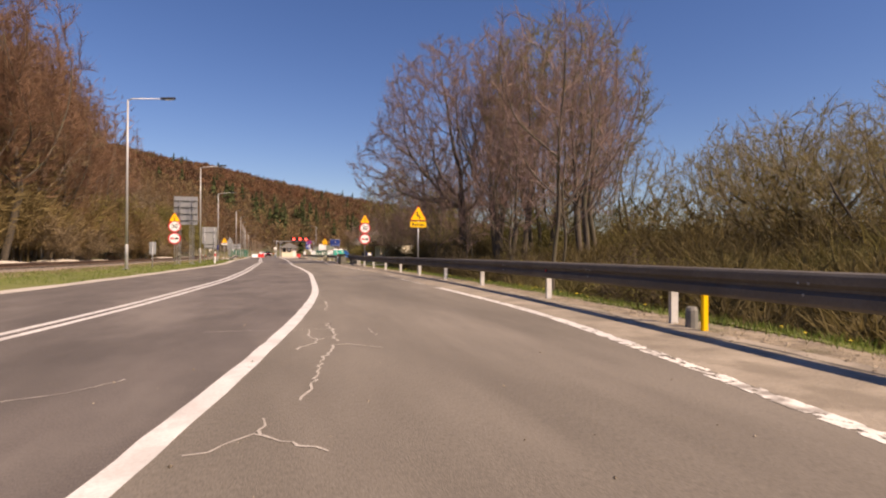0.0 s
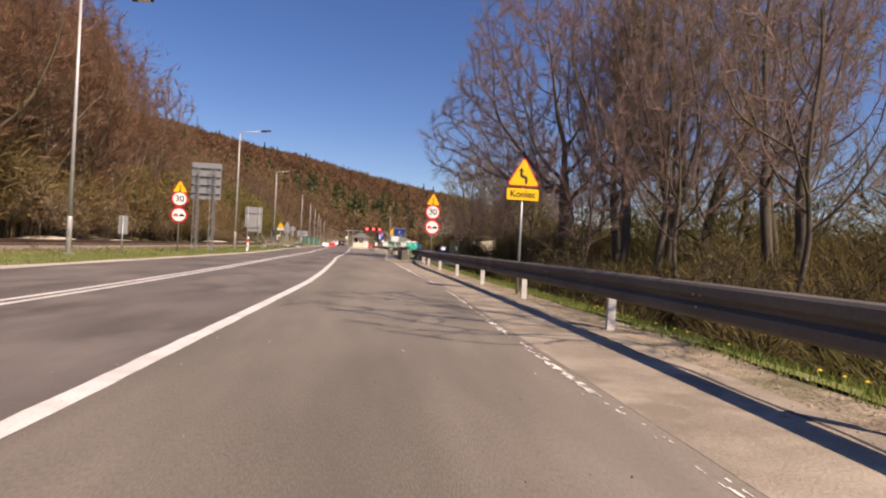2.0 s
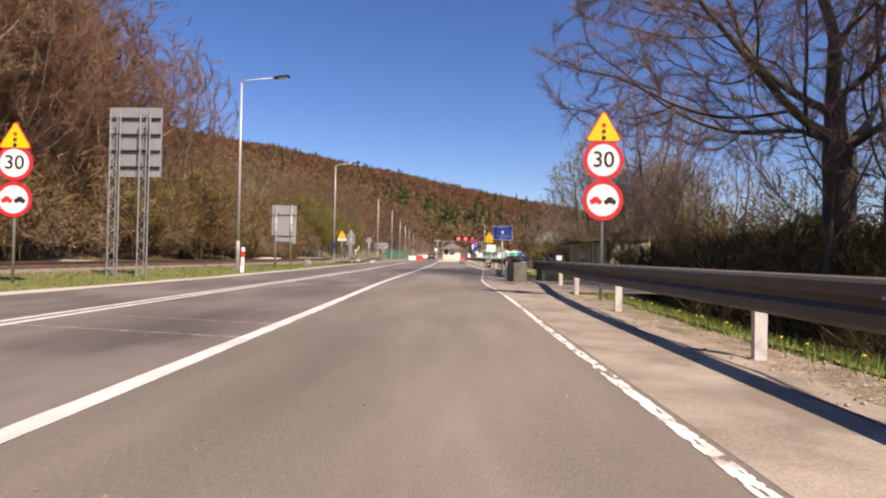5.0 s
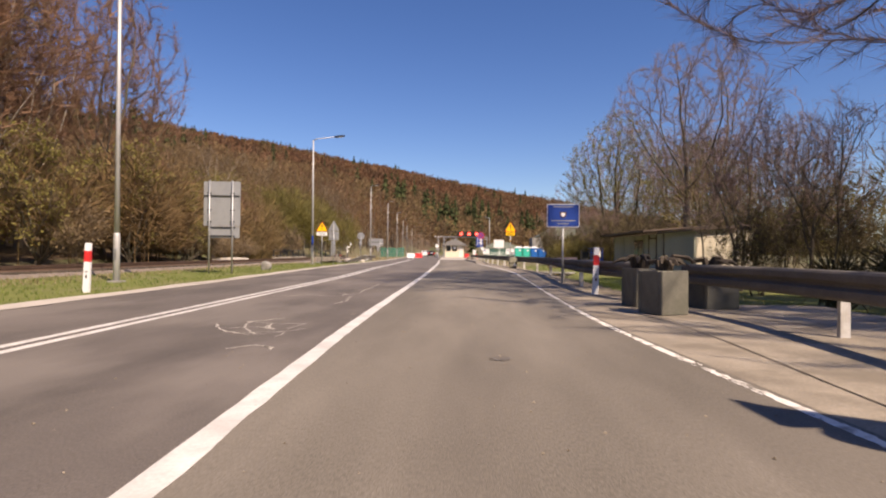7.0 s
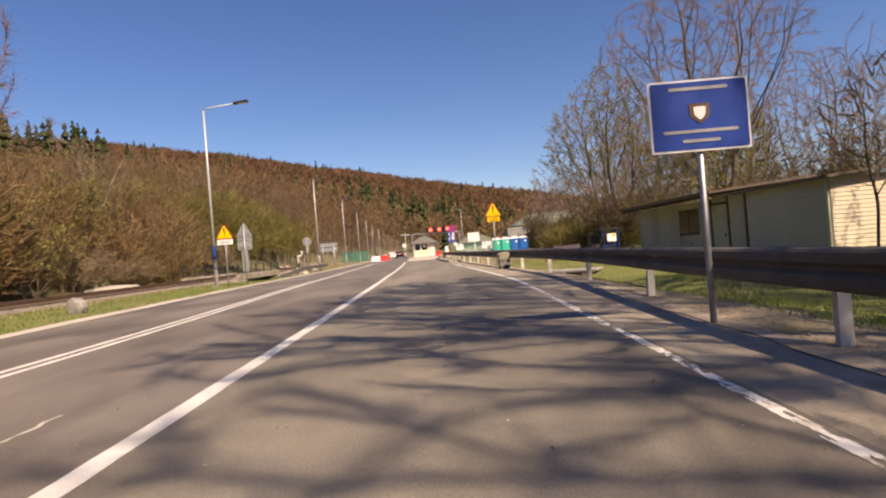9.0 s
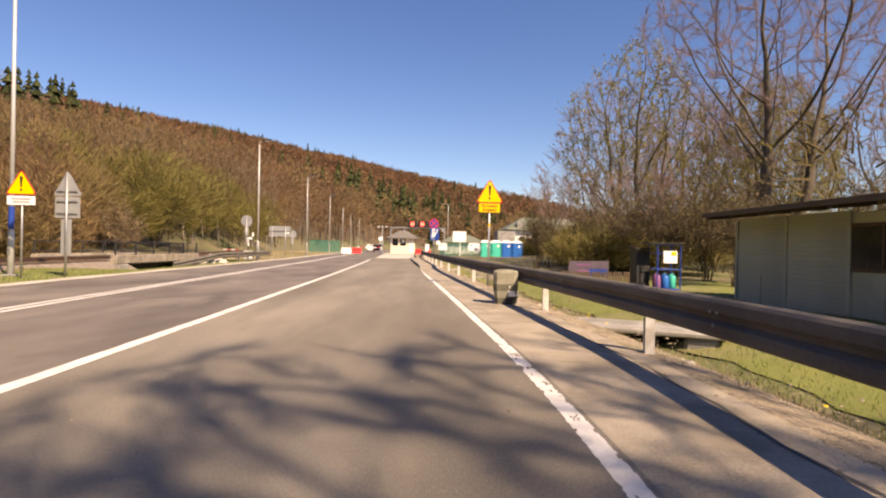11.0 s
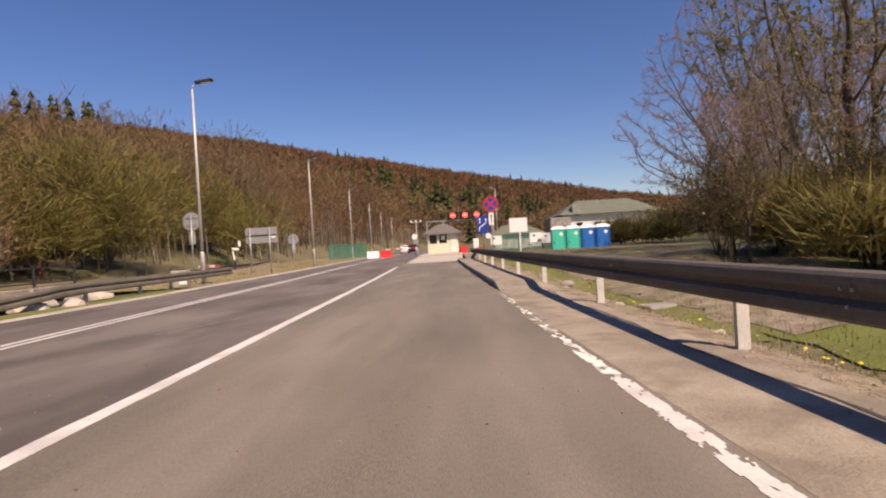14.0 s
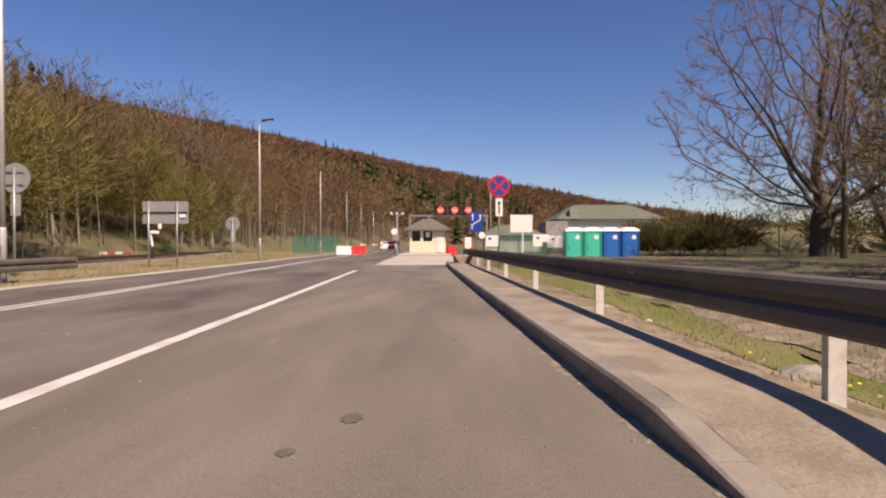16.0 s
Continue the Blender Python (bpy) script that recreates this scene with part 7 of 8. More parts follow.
ns = thing("no_stopping_sign", 3.55, 110.0, 0.0, 0, "round blue and red no-stopping sign over an arrow plate", "road sign")
pole(ns, 3.45, 0.032)
t = part("round_sign", Shape().plate(disc(0.42, 0, 3.13), 0.0, 0.012), M_RED, ns, "blue disc with a red rim and cross")
part("field", Shape().plate(disc(0.345, 0, 3.13), -0.005, -0.001), M_BLUE, t)
for s in (1, -1):
    c, d = 0.245, 0.032
    part("cross_bar", Shape().plate([(-c - d * s, 3.13 - c * s + d), (-c + d * s, 3.13 - c * s - d), (c + d * s, 3.13 + c * s - d), (c - d * s, 3.13 + c * s + d)][:: 1 if s > 0 else -1], -0.010 - 0.004 * (s > 0), -0.006 - 0.004 * (s > 0)), M_RED, t)
pt = part("plate", Shape().plate(rect(0.27, 0.68, 0, 2.32), 0.0, 0.012), M_WHITE, ns, "white plate with a black arrow")
part("arrow", Shape().plate([(-0.025, 2.06), (0.025, 2.06), (0.025, 2.44), (0.08, 2.44), (0, 2.58), (-0.08, 2.44), (-0.025, 2.44)], -0.006, -0.002), M_BLACK, pt)

wbd = thing("white_notice_board", 7.05, 129.5, -0.2, 0, "large blank white notice board on a pole", "notice board")
part("board", Shape().plate(rect(1.62, 1.28, 0, 2.65, 0.02), 0.0, 0.03), M_WHITE, wbd)
part("pole", Shape().tube([(0.1, 0.08, -0.2), (0.1, 0.08, 2.7)], 0.06, 8), M_WHITE, wbd)
for x, y, w, h, z in ((9.1, 133.0, 1.3, 0.95, 1.45), (10.2, 132.6, 1.35, 0.95, 1.35), (5.1, 131.5, 1.05, 0.85, 1.4)):
    nb = thing("white_notice_board", x, y, -0.2, 0, "white notice board with a small dark mark on posts", "notice board", "notice boards")
    part("board", Shape().plate(rect(w, h, 0, z, 0.02), 0.0, 0.03), M_WHITE, nb)
    part("mark", Shape().plate(rect(0.24, 0.16, -w * 0.2, z + h * 0.2, 0.02), -0.006, -0.002), M_BLUE, nb)
    for s in (-1, 1):
        part("post", Shape().tube([(s * w * 0.4, 0.06, -0.2), (s * w * 0.4, 0.06, z)], 0.035, 6), M_GALV, nb)


def toilet(x, y, material, label, rz):
    t = thing("portable_toilet", x, y, -0.36, rz, label, "portable toilet", "portable toilets")
    part("body", Shape().box((0, 0.58, 1.08), (1.10, 1.10, 2.08), 0.03), material, t)
    d = part("door", Shape().box((0, 0.015, 1.06), (0.84, 0.04, 1.86), 0.02), material, t)
    part("logo", Shape().plate(disc(0.14, 0.2, 1.72, 20), -0.012, -0.006), M_WHITE, d, "round white sticker")
    part("latch", Shape().box((-0.34, -0.015, 1.05), (0.06, 0.03, 0.14), 0.008), M_DARK, d)
    for sx in (-0.5, 0.5):
        part("door_jamb", Shape().box((sx, 0.0, 1.08), (0.06, 0.07, 2.05), 0.015), material, t)
    rf = Shape().add([(-0.58, -0.03, 2.10), (0.58, -0.03, 2.10), (0.58, 1.18, 2.10), (-0.58, 1.18, 2.10), (-0.54, 0.02, 2.2), (0.54, 0.02, 2.2), (0.54, 1.13, 2.2), (-0.54, 1.13, 2.2), (-0.3, 0.25, 2.36), (0.3, 0.25, 2.36), (0.3, 0.9, 2.36), (-0.3, 0.9, 2.36)],
                     [(3, 2, 1, 0), (0, 1, 5, 4), (1, 2, 6, 5), (2, 3, 7, 6), (3, 0, 4, 7), (4, 5, 9, 8), (5, 6, 10, 9), (6, 7, 11, 10), (7, 4, 8, 11), (8, 9, 10, 11)])
    part("roof", rf, M_PLASTIC_WHITE, t, "white translucent roof")
    part("base", Shape().box((0, 0.58, 0.02), (1.16, 1.16, 0.08), 0.015), M_DARK, t)
    for k in range(3):
        part("door_rib", Shape().box((0, -0.01, 0.5 + 0.42 * k), (0.66, 0.02, 0.05), 0.008), material, d)


for i, (m, w) in enumerate(((M_TEAL, "teal green"), (M_TEAL, "teal green"), (M_TBLUE, "dark blue"), (M_TBLUE, "dark blue"))):
    toilet(9.66 + 1.175 * i, 124.0 - 0.05 * i, m, w + " portable toilet with a white roof", -3)


def fence(x0, y0, x1, y1, h, label, z=0.0, mat_=None):
    n = max(1, round(math.hypot(x1 - x0, y1 - y0) / 2.4))
    f = thing("green_fence", 0, 0, z, 0, label, "fence", "green fences")
    m = mat_ or M_FENCE
    for i in range(n):
        a = (x0 + (x1 - x0) * i / n, y0 + (y1 - y0) * i / n)
        b = (x0 + (x1 - x0) * (i + 1) / n, y0 + (y1 - y0) * (i + 1) / n)
        ang = math.atan2(b[1] - a[1], b[0] - a[0])
        ln = math.hypot(b[0] - a[0], b[1] - a[1])
        part("post", Shape().box((a[0], a[1], h / 2), (0.07, 0.07, h + 0.1), 0.01), m, f)
        pan = Shape()
        k = int(ln / 0.11)
        for j in range(k):
            s = (j + 0.5) / k
            pan.box((a[0] + (b[0] - a[0]) * s, a[1] + (b[1] - a[1]) * s, h / 2 + 0.04), (0.075, 0.02, h - 0.1), 0.004, Matrix.Rotation(ang, 3, "Z"))
        p = part("panel", pan, m, f)
        p["kind"] = "stuff"
        for zz in (0.25, h - 0.2):
            part("cross_rail", Shape().box(((a[0] + b[0]) / 2, (a[1] + b[1]) / 2, zz), (ln, 0.03, 0.04), 0.005, Matrix.Rotation(ang, 3, "Z")), m, f)


fence(-14.6, 147, -10.4, 150, 1.9, "dark green slatted fence beside the road")
fence(4.9, 134.5, 12.6, 134.0, 1.9, "dark green slatted fence round the border yard", -0.2)

# dark mesh fence of the yard, with posts
mf = thing("wire_fence", 0, 0, -0.1, 0, "thin wire mesh fence on dark posts along the yard", "fence")
fpts = [(15.2, 128.5), (17.6, 127), (20, 125.6), (22.6, 124), (25.2, 122.6), (28, 121), (31, 119.6), (34, 118), (37, 116.5), (40, 115)]
for x, y in fpts:
    part("post", Shape().tube([(x, y, -0.2), (x, y, 2.1)], 0.035, 6), M_DARK, mf)
for z in (0.3, 0.75, 1.2, 1.65, 2.0):
    part("wire", Shape().tube([(x, y, z) for x, y in fpts], 0.008, 4), M_DARK, mf)

hs = thing("office_building", 0.9, -33.5, -0.2, 0, "white single-storey office building with a green hipped roof", "building")
part("wall", Shape().box((24.5, 174, 2.6), (14.0, 9, 5.2), 0.03), M_WHITEWALL, hs, "white plaster wall")
part("wing_wall", Shape().box((17.0, 171.2, 2.4), (3.0, 5, 4.8), 0.03), M_CONCRETE, hs, "grey wing wall")
rf = Shape().add([(16.8, 168.7, 5.1), (32.3, 168.7, 5.1), (32.3, 179.3, 5.1), (16.8, 179.3, 5.1), (20.5, 174, 7.4), (28.5, 174, 7.4)], [(3, 2, 1, 0), (0, 1, 5, 4), (1, 2, 5), (2, 3, 4, 5), (3, 0, 4)])
part("roof", rf, M_ROOF_GREEN, hs, "mossy green hipped roof")
for x in (19.9, 22.6, 25.4, 28.2, 30.4):
    w = part("window", Shape().box((x, 169.48, 3.4), (1.1, 0.08, 1.2), 0.01), M_PLASTIC_WHITE, hs)
    part("pane", Shape().box((x, 169.43, 3.4), (0.92, 0.03, 1.02), 0.004), M_GLASS, w)
part("dormer", Shape().box((19.6, 170.2, 5.7), (1.3, 1.6, 1.5), 0.03), M_CONCRETE, hs)
hs.matrix_basis = pose(-1.2, -40.4, -1.3) @ Matrix.Scale(1.385, 4)
pv = thing("pavilion", 9.0, 151, -0.2, 0, "low pavilion with a light green hipped roof", "building")
part("wall", Shape().box((0, 2, 1.1), (6.2, 4, 2.2), 0.02), M_WHITEWALL, pv)
rf = Shape().add([(-3.6, -0.5, 2.2), (3.6, -0.5, 2.2), (3.6, 4.5, 2.2), (-3.6, 4.5, 2.2), (-1.4, 2, 3.4), (1.4, 2, 3.4)], [(3, 2, 1, 0), (0, 1, 5, 4), (1, 2, 5), (2, 3, 4, 5), (3, 0, 4)])
part("roof", rf, M_ROOF_GREEN, pv, "light green hipped roof")


def water_barrier(x, y, rz, m, label):
    b = thing("plastic_barrier", x, y, 0, rz, label, "traffic barrier", "plastic barriers")
    q = [(-0.26, 0), (0.26, 0), (0.24, 0.2), (0.11, 0.35), (0.09, 0.82), (-0.09, 0.82), (-0.11, 0.35), (-0.24, 0.2)]
    part("body", Shape().add([(-0.68, a, z) for a, z in q] + [(0.68, a, z) for a, z in q], [tuple(range(8))[::-1], tuple(range(8, 16))] + [(i, (i + 1) % 8, (i + 1) % 8 + 8, i + 8) for i in range(8)]), m, b)
    part("filler_cap", Shape().tube([(0.3, 0, 0.81), (0.3, 0, 0.86)], 0.06, 8), M_DARK, b)


for i, (x, m, w) in enumerate(((-8.25, M_PLASTIC_WHITE, "white"), (-6.85, M_PLASTIC_RED, "red"))):
    water_barrier(x, 141.5 + 0.4 * i, 8, m, w + " water-filled plastic road barrier")
water_barrier(1.95, 139.0, 60, M_PLASTIC_RED, "red water-filled plastic road barrier")
water_barrier(3.3, 131.0, 70, M_PLASTIC_RED, "red water-filled plastic road barrier")
wb = thing("white_bollard_sign", 3.15, 130.2, 0, 0, "white and red striped bollard sign", "bollard")
part("panel", Shape().box((0, 0, 0.75), (0.5, 0.1, 1.4), 0.03), M_PLASTIC_WHITE, wb)
part("red_stripe", Shape().plate([(-0.25, 0.2), (0.25, 0.45), (0.25, 0.7), (-0.25, 0.45)], -0.062, -0.055), M_PLASTIC_RED, wb)

cm = thing("camera_mast", -3.3, 143.0, 0, 0, "white mast with surveillance cameras and signs", "camera mast")
part("mast", Shape().tube([(0, 0, -0.2), (0, 0, 4.0)], 0.07, 8), M_LAMP, cm)
part("cross_arm", Shape().tube([(-0.6, 0, 3.85), (0.6, 0, 3.85)], 0.035, 6), M_LAMP, cm)
for sx in (-0.55, 0.0, 0.55):
    part("camera_box", Shape().box((sx, -0.1, 3.98), (0.2, 0.45, 0.18), 0.03), M_PLASTIC_WHITE, cm)
part("round_plate", Shape().plate(disc(0.32, -0.25, 2.2, 20), -0.1, -0.08), M_WHITE, cm)
part("plate", Shape().plate(rect(0.6, 0.4, -0.1, 1.6), -0.1, -0.08), M_SIGNBACK, cm)
bm_ = thing("boom_gate", -3.6, 146.0, 0, 0, "lowered red and white boom gate", "boom gate")
part("housing", Shape().box((0, 0, 0.5), (0.35, 0.35, 1.05), 0.03), M_PLASTIC_WHITE, bm_)
for k in range(6):
    part("boom_piece", Shape().box((-0.5 - 0.6 * k, 0, 0.92), (0.6, 0.06, 0.1), 0.01), M_PLASTIC_WHITE if k % 2 else M_PLASTIC_RED, bm_)


def car(x, y, rz, m, label):
    c = thing("parked_car", x, y, 0, rz, label, "car", "parked cars")
    prof = [(-2.05, 0.3), (2.05, 0.3), (2.1, 0.62), (1.95, 0.8), (1.0, 0.92), (0.45, 1.40), (-1.15, 1.42), (-1.75, 0.98), (-2.08, 0.85), (-2.12, 0.5)]
    inner = [(0.88, 0.95), (0.4, 1.34), (-1.1, 1.36), (-1.6, 1.0)]
    n = len(prof)
    part("body", Shape().add([(-0.82, a, z) for a, z in prof] + [(0.82, a, z) for a, z in prof], [tuple(range(n))[::-1], tuple(range(n, 2 * n))] + [(i, (i + 1) % n, (i + 1) % n + n, i + n) for i in range(n)]), m, c)
    for sx in (-0.826, 0.826):
        part("side_window", Shape().add([(sx, a, z) for a, z in inner] + [(sx * 1.006, a, z) for a, z in inner], [(0, 1, 2, 3), (7, 6, 5, 4), (0, 4, 5, 1), (1, 5, 6, 2), (2, 6, 7, 3), (3, 7, 4, 0)]), M_GLASS, c)
        for a in (-1.3, 1.3):
            w = part("wheel", Shape().tube([(sx * 0.86, a, 0.31), (sx * 1.02, a, 0.31)], 0.31, 16), M_BLACK, c, "black tyre")
            part("rim", Shape().tube([(sx * 1.021, a, 0.31), (sx * 1.03, a, 0.31)], 0.18, 12), M_GALV, w)
    part("rear_window", Shape().box((0, -1.48, 1.2), (1.3, 0.04, 0.3), 0.01, Matrix.Rotation(radians(-36), 3, "X")), M_GLASS, c)
    part("windscreen", Shape().box((0, 0.74, 1.17), (1.35, 0.04, 0.5), 0.01, Matrix.Rotation(radians(40), 3, "X")), M_GLASS, c)
    for sx in (-0.62, 0.62):
        part("tail_light", Shape().box((sx, -2.1, 0.78), (0.26, 0.05, 0.14), 0.01), M_PLASTIC_RED, c)


M_CAR_DARK = mat("dark_car_paint", (0.01, 0.011, 0.013), (0.018, 0.02, 0.022), 1, 10, 0.25, 0.2, bump=0, coords="Object", spec=0.6)
car(-6.3, 171, 5, M_CAR_DARK, "dark parked car beyond the booth")
car(-8.2, 178, 5, M_PLASTIC_WHITE, "white parked car beyond the booth")
street_lamp(6.6, 152, 8.0, 1.2, 180)

stone("earth_mound", 24, 152, (11, 5, 2.3), 51, "low grassy earth mound beside the yard", M_MEADOW, "earth mound", 0.5)
stone("earth_mound", 38, 146, (12, 6, 2.6), 53, "low grassy earth mound beside the yard", M_MEADOW, "earth mound", 0.5)

# ---- grit on the road ----
gr = np.random.default_rng(77)
gn = 2600
gy_ = gr.uniform(1.5, 112, gn)
gx_ = X_LANE(gy_) - 1.2 + gr.random(gn) * (X_RIGHT(gy_) - X_LANE(gy_) + 1.1)
gk = 0.004 + 0.010 * gr.random(gn) ** 3
ga = gr.uniform(0, 6.28, gn)
grit = Shape()
grit.v = np.stack([np.stack([gx_ + gk * np.cos(ga + q * 2.094), gy_ + gk * np.sin(ga + q * 2.094), np.full(gn, 0.0035)], -1) for q in range(3)] + [np.stack([gx_, gy_, 0.0035 + gk * 0.7], -1)], 1).reshape(-1, 3).tolist()
grit.f = [tuple(4 * i + j for j in q) for i in range(gn) for q in ((0, 1, 3), (1, 2, 3), (2, 0, 3))]
solid("grit", grit, M_GRAVEL, "pale grit strewn over the asphalt", "grit", "stuff")

# ---- cracks, seams and stains on the asphalt ----
cr = np.random.default_rng(77)


def crack(points, width, material, label, z=0.0035, jag=0.034, category="crack"):
    """A thin jagged band along a few points of the road."""
    pts = []
    for (x0, y0), (x1, y1) in zip(points[:-1], points[1:]):
        n = max(2, int(math.hypot(x1 - x0, y1 - y0) / 0.07))
        for i in range(n):
            t = i / n
            pts.append((x0 + (x1 - x0) * t + cr.normal(0, jag * 0.45), y0 + (y1 - y0) * t + cr.normal(0, jag * 0.35)))
    pts.append(points[-1])
    s = Shape()
    for i, p in enumerate(pts):
        a, b = pts[max(i - 1, 0)], pts[min(i + 1, len(pts) - 1)]
        d = Vector((b[0] - a[0], b[1] - a[1])).normalized()
        w = width * cr.uniform(0.2, 0.8)
        s.v += [(p[0] - d.y * w, p[1] + d.x * w, z), (p[0] + d.y * w, p[1] - d.x * w, z)]
    s.f = [(2 * i, 2 * i + 1, 2 * i + 3, 2 * i + 2) for i in range(len(pts) - 1)]
    return solid("road_crack", s, material, label, category, "structure")


PALE = "pale filled crack in the asphalt"
for pts, w in ((((0.38, 7.62), (0.44, 6.92), (0.40, 6.42), (0.41, 6.14)), 0.022), (((0.18, 7.03), (0.15, 6.52), (0.23, 6.27), (0.17, 6.02), (0.03, 5.75)), 0.018), (((0.38, 6.45), (0.23, 6.29)), 0.012),
               (((0.49, 5.97), (0.37, 5.92), (0.30, 5.58), (0.22, 5.2)), 0.02), (((0.47, 5.97), (0.63, 5.81), (0.78, 5.68)), 0.014), (((0.57, 10.79), (0.56, 9.77), (0.48, 9.17)), 0.02), (((0.83, 6.95), (0.83, 6.47)), 0.012),
               (((-0.44, 3.22), (-0.19, 3.45), (0.13, 3.14)), 0.016), (((-0.16, 3.72), (-0.16, 3.44)), 0.012), (((-1.58, 4.37), (-1.25, 4.61), (-1.09, 4.86)), 0.014), (((0.22, 5.2), (0.12, 4.5), (0.03, 4.01)), 0.014),
               (((-1.50, 46.81), (-1.32, 46.41), (-0.99, 46.09), (-0.81, 46.01)), 0.024), (((-0.89, 47.39), (-1.21, 47.04), (-1.05, 46.48), (-0.74, 46.03)), 0.026), (((-0.88, 46.88), (-0.81, 46.48), (-0.67, 46.40), (-0.87, 46.71)), 0.026),
               (((-0.49, 46.20), (-0.49, 45.87)), 0.014), (((-0.48, 46.91), (-0.56, 46.47)), 0.014), (((-0.69, 45.16), (-0.50, 45.38), (-0.28, 45.25)), 0.022), (((-0.40, 45.35), (-0.29, 45.16)), 0.03),
               (((-1.32, 46.41), (-0.95, 46.58), (-0.67, 46.40)), 0.02), (((-0.99, 46.09), (-0.72, 46.22), (-0.49, 46.2)), 0.018), (((-1.21, 47.04), (-0.88, 46.88), (-0.48, 46.91)), 0.018), (((-0.81, 46.01), (-0.60, 46.12), (-0.35, 46.5)), 0.014),
               (((-2.28, 50.89), (-1.64, 51.20), (-1.11, 51.05), (-0.93, 51.33), (-0.79, 51.98), (-0.86, 52.88), (-0.88, 55.21)), 0.024), (((-0.74, 49.41), (-0.66, 50.07), (-0.78, 50.70), (-0.74, 50.93)), 0.024),
               (((-1.17, 51.65), (-1.00, 51.66), (-0.99, 51.36)), 0.03), (((-1.71, 52.98), (-1.01, 53.16), (-0.22, 53.12)), 0.012)):
    crack(pts, w, M_CRACK, PALE)
for w, pts in ((0.010, [(-0.92, 7.12), (0.41, 7.05)]), (0.012, [(0.3, 24.62), (1.29, 24.51)]), (0.010, [(2.16, 24.44), (2.68, 24.43)]), (0.012, [(-4.02, 72.83), (-0.42, 72.68)]), (0.02, [(-2.2, 35.5), (0.54, 34.99)]), (0.015, [(-1.81, 36.48), (0.44, 36.0)]),
               (0.01, [(-2.4, 86.5), (-1.9, 87.8), (-1.5, 90)]), (0.01, [(-3.0, 77.2), (-1.6, 77.0)]), (0.012, [(-4.4, 20.5), (-1.9, 20.8)]), (0.01, [(-3.0, 92), (-2.2, 95.5)])):
    crack(pts, w, M_CRACK, "pale joint across the asphalt", jag=0.02)


def stain(x, y, a, b, seed):
    n = 22
    v = [(x + a * math.cos(6.283 * i / n) * (1 + 0.25 * math.sin(3 * i + seed)), y + b * math.sin(6.283 * i / n) * (1 + 0.2 * math.cos(2.3 * i + seed)), 0.0042) for i in range(n)]
    solid("oil_stain", Shape().add(v, [tuple(range(n))]), M_STAIN, "dark oil stain on the asphalt", "stain", "structure")


for i, (x, y, a, b) in enumerate(((0.85, 91.17, 0.04, 0.05), (1.05, 91.63, 0.05, 0.08), (1.08, 90.61, 0.07, 0.04), (1.68, 44.9, 0.08, 0.09), (1.53, 74.11, 0.05, 0.07), (1.34, 75.62, 0.07, 0.16), (1.9, 26.3, 0.07, 0.12))):
    stain(x, y, a, b, i)

# ---- grass, flowers ----


def blades(xs, ys, zs, height, width, seed):
    r = np.random.default_rng(seed)
    n = len(xs)
    a = r.uniform(0, 6.283, n)
    h = height * r.uniform(0.4, 1.4, n)
    lx, ly = r.normal(0, 0.4, n) * h, r.normal(0, 0.4, n) * h
    w = width * r.uniform(0.6, 1.3, n)
    v = np.stack([np.stack([xs - np.cos(a) * w, ys - np.sin(a) * w, zs - 0.01], -1), np.stack([xs + np.cos(a) * w, ys + np.sin(a) * w, zs - 0.01], -1), np.stack([xs + lx, ys + ly, zs + h], -1)], 1).reshape(-1, 3)
    s = Shape()
    s.v = v.tolist()
    s.f = np.arange(len(v)).reshape(-1, 3).tolist()
    return s


def scatter(n, y0, y1, off0, off1, base, seed, clump=0.5):
    r = np.random.default_rng(seed)
    y = r.uniform(y0, y1, n)
    x = base(y) + r.uniform(off0, off1, n)
    keep = np.sin(x * 2.3 + 1.7 * np.sin(y * 1.3)) * np.sin(y * 1.9 + 0.8 * x) > r.uniform(-1.6, clump, n)
    x, y = x[keep], y[keep]
    return x, y, ground_z(x, y)


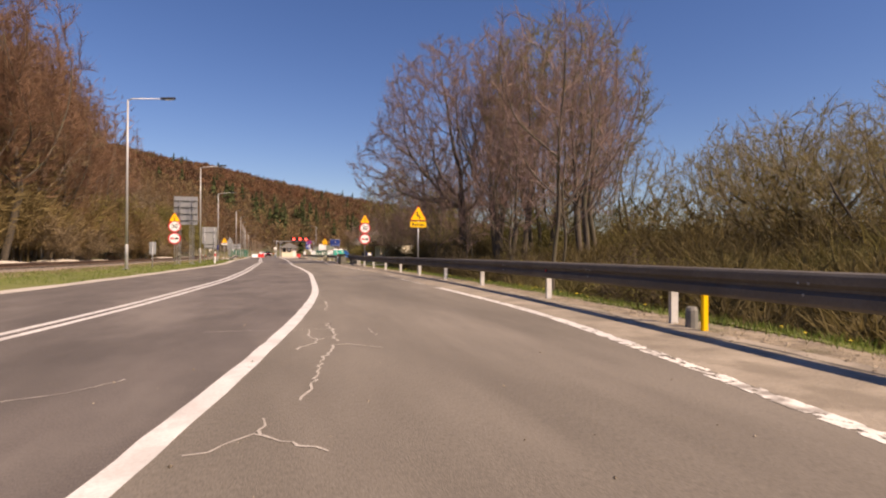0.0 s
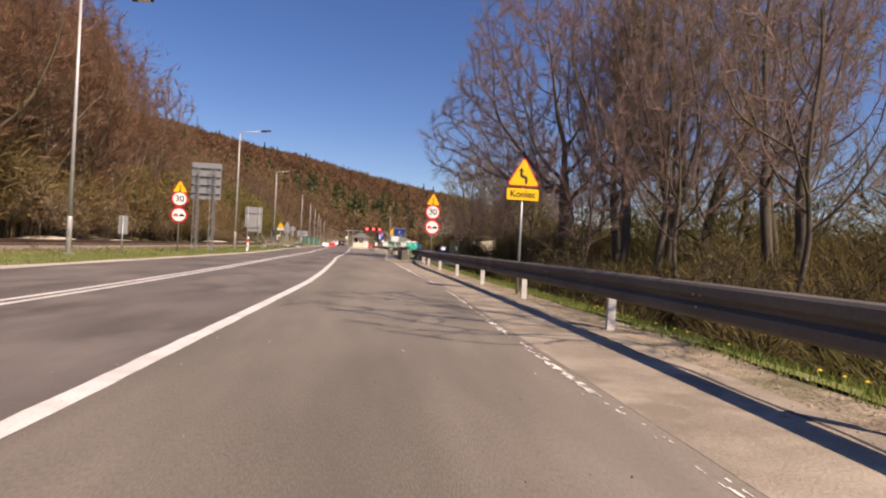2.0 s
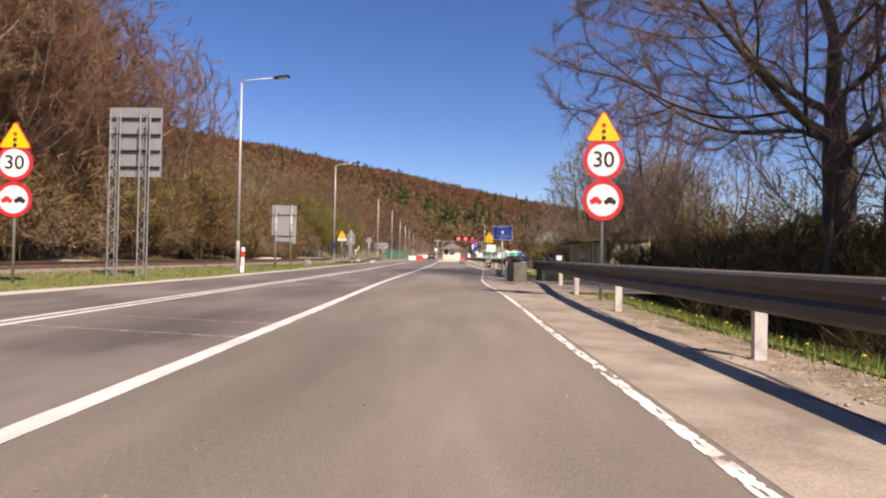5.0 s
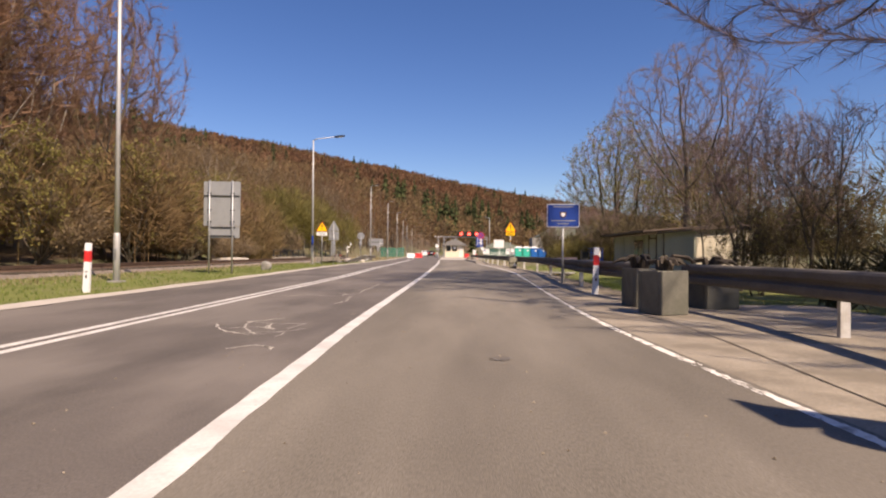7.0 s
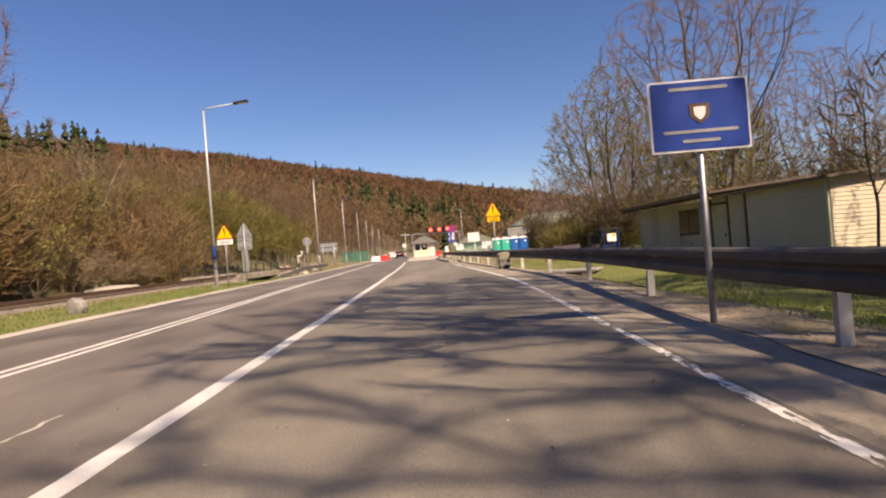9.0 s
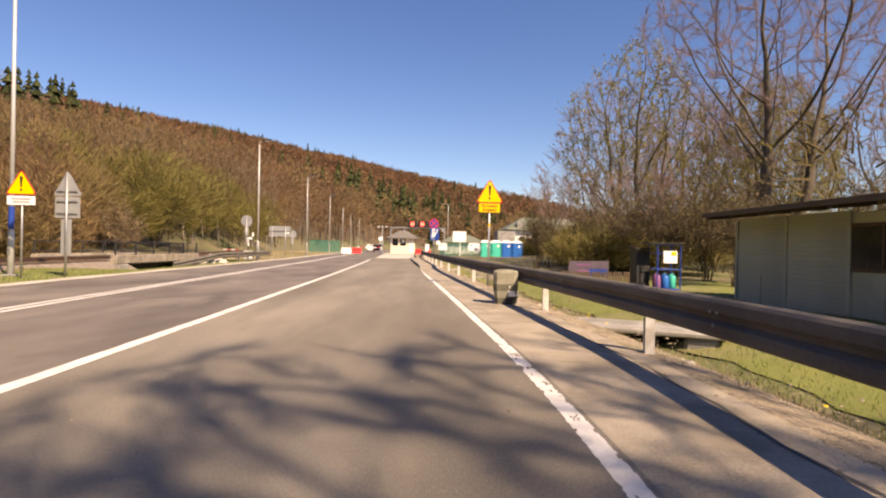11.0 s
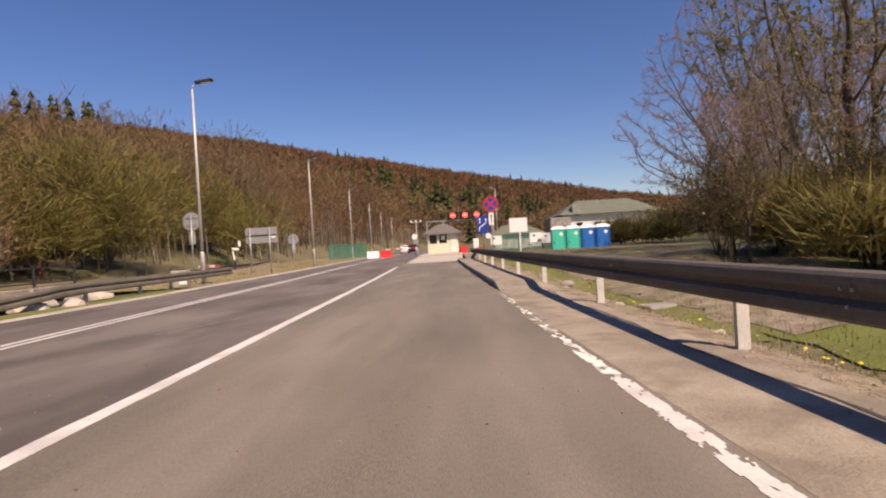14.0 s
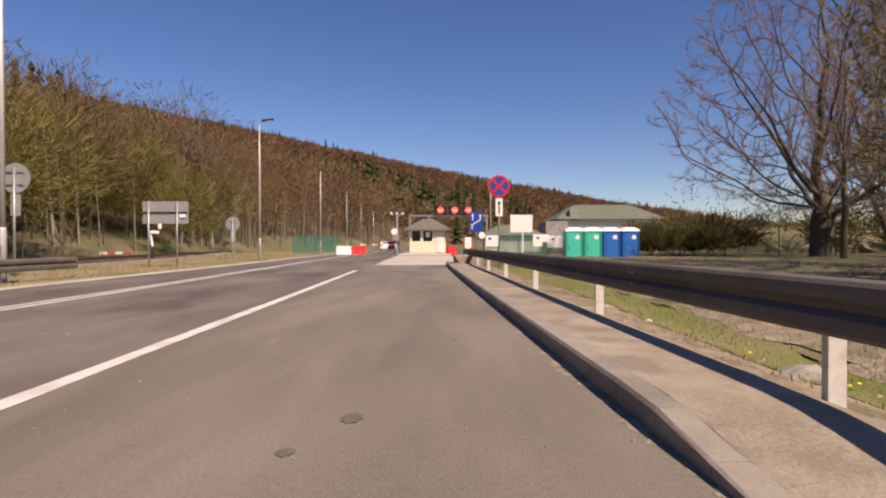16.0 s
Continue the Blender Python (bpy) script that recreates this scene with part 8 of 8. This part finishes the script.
for (n, y0, y1, o0, o1, base, h, w, m, lab, seed, cl) in (
        (40000, 2, 43, 0.4, 2.8, X_RAIL, 0.12, 0.008, M_GRASS, "green grass blades behind the guardrail", 1, 0.3),
        (22000, 51, 66, 0.5, 5.0, X_RAIL, 0.09, 0.008, M_GRASS, "green grass blades behind the guardrail", 2, 0.5),
        (36000, 64, 100, 1.3, 7.5, X_RAIL, 0.08, 0.009, M_GRASS, "green meadow grass behind the guardrail", 3, 0.4),
        (9000, 62, 104, 0.25, 1.8, X_RAIL, 0.07, 0.010, M_DRY, "dry grass and leaves in the ditch", 4, 0.6),
        (6000, 2, 48, 0.15, 1.2, X_RAIL, 0.05, 0.010, M_DRY, "dry grass along the guardrail", 5, 0.2),
        (34000, 18, 88, -6.2, -0.6, X_LEFT, 0.08, 0.014, M_GRASS, "green grass blades on the far verge", 6, 0.6),
        (12000, 18, 88, -8.2, -3.5, X_LEFT, 0.13, 0.016, M_DRY, "dry grass beside the railway", 7, 0.2),
        (16000, 99, 150, -12, -0.8, X_LEFT, 0.10, 0.02, M_DRY, "dry yellow grass on the far verge", 8, 0.5),
        (9000, 94, 125, 0.8, 14, X_RAIL, 0.10, 0.012, M_DRY, "dry grass before the yard", 9, 0.4)):
    x, y, z = scatter(n, y0, y1, o0, o1, base, seed, cl)
    if base is X_LEFT:
        k = ~((y > 83.5) & (y < 99) & (x < X_LEFT(y) - 1.2))
        x, y, z = x[k], y[k], np.maximum(z[k], -0.02)
    solid("grass", blades(x, y, z, h, w, seed), m, lab, "grass", "stuff")

fx_, fy_, fz_ = scatter(110, 3, 42, 0.6, 1.7, X_RAIL, 15, 0.0)
gx_, gy_, gz_ = scatter(50, 60, 95, 0.4, 1.8, X_RAIL, 16, 0.0)
fl = Shape()
for x, y, z in zip(np.concatenate([fx_, gx_]), np.concatenate([fy_, gy_]), np.concatenate([fz_, gz_])):
    n = 6
    fl.add([(x, y, z + 0.12)] + [(x + 0.022 * math.cos(6.283 * i / n), y + 0.022 * math.sin(6.283 * i / n), z + 0.105) for i in range(n)], [(0, 1 + i, 1 + (i + 1) % n) for i in range(n)])
solid("dandelions", fl, M_FLOWER, "yellow dandelion heads in the grass", "flowers", "stuff")
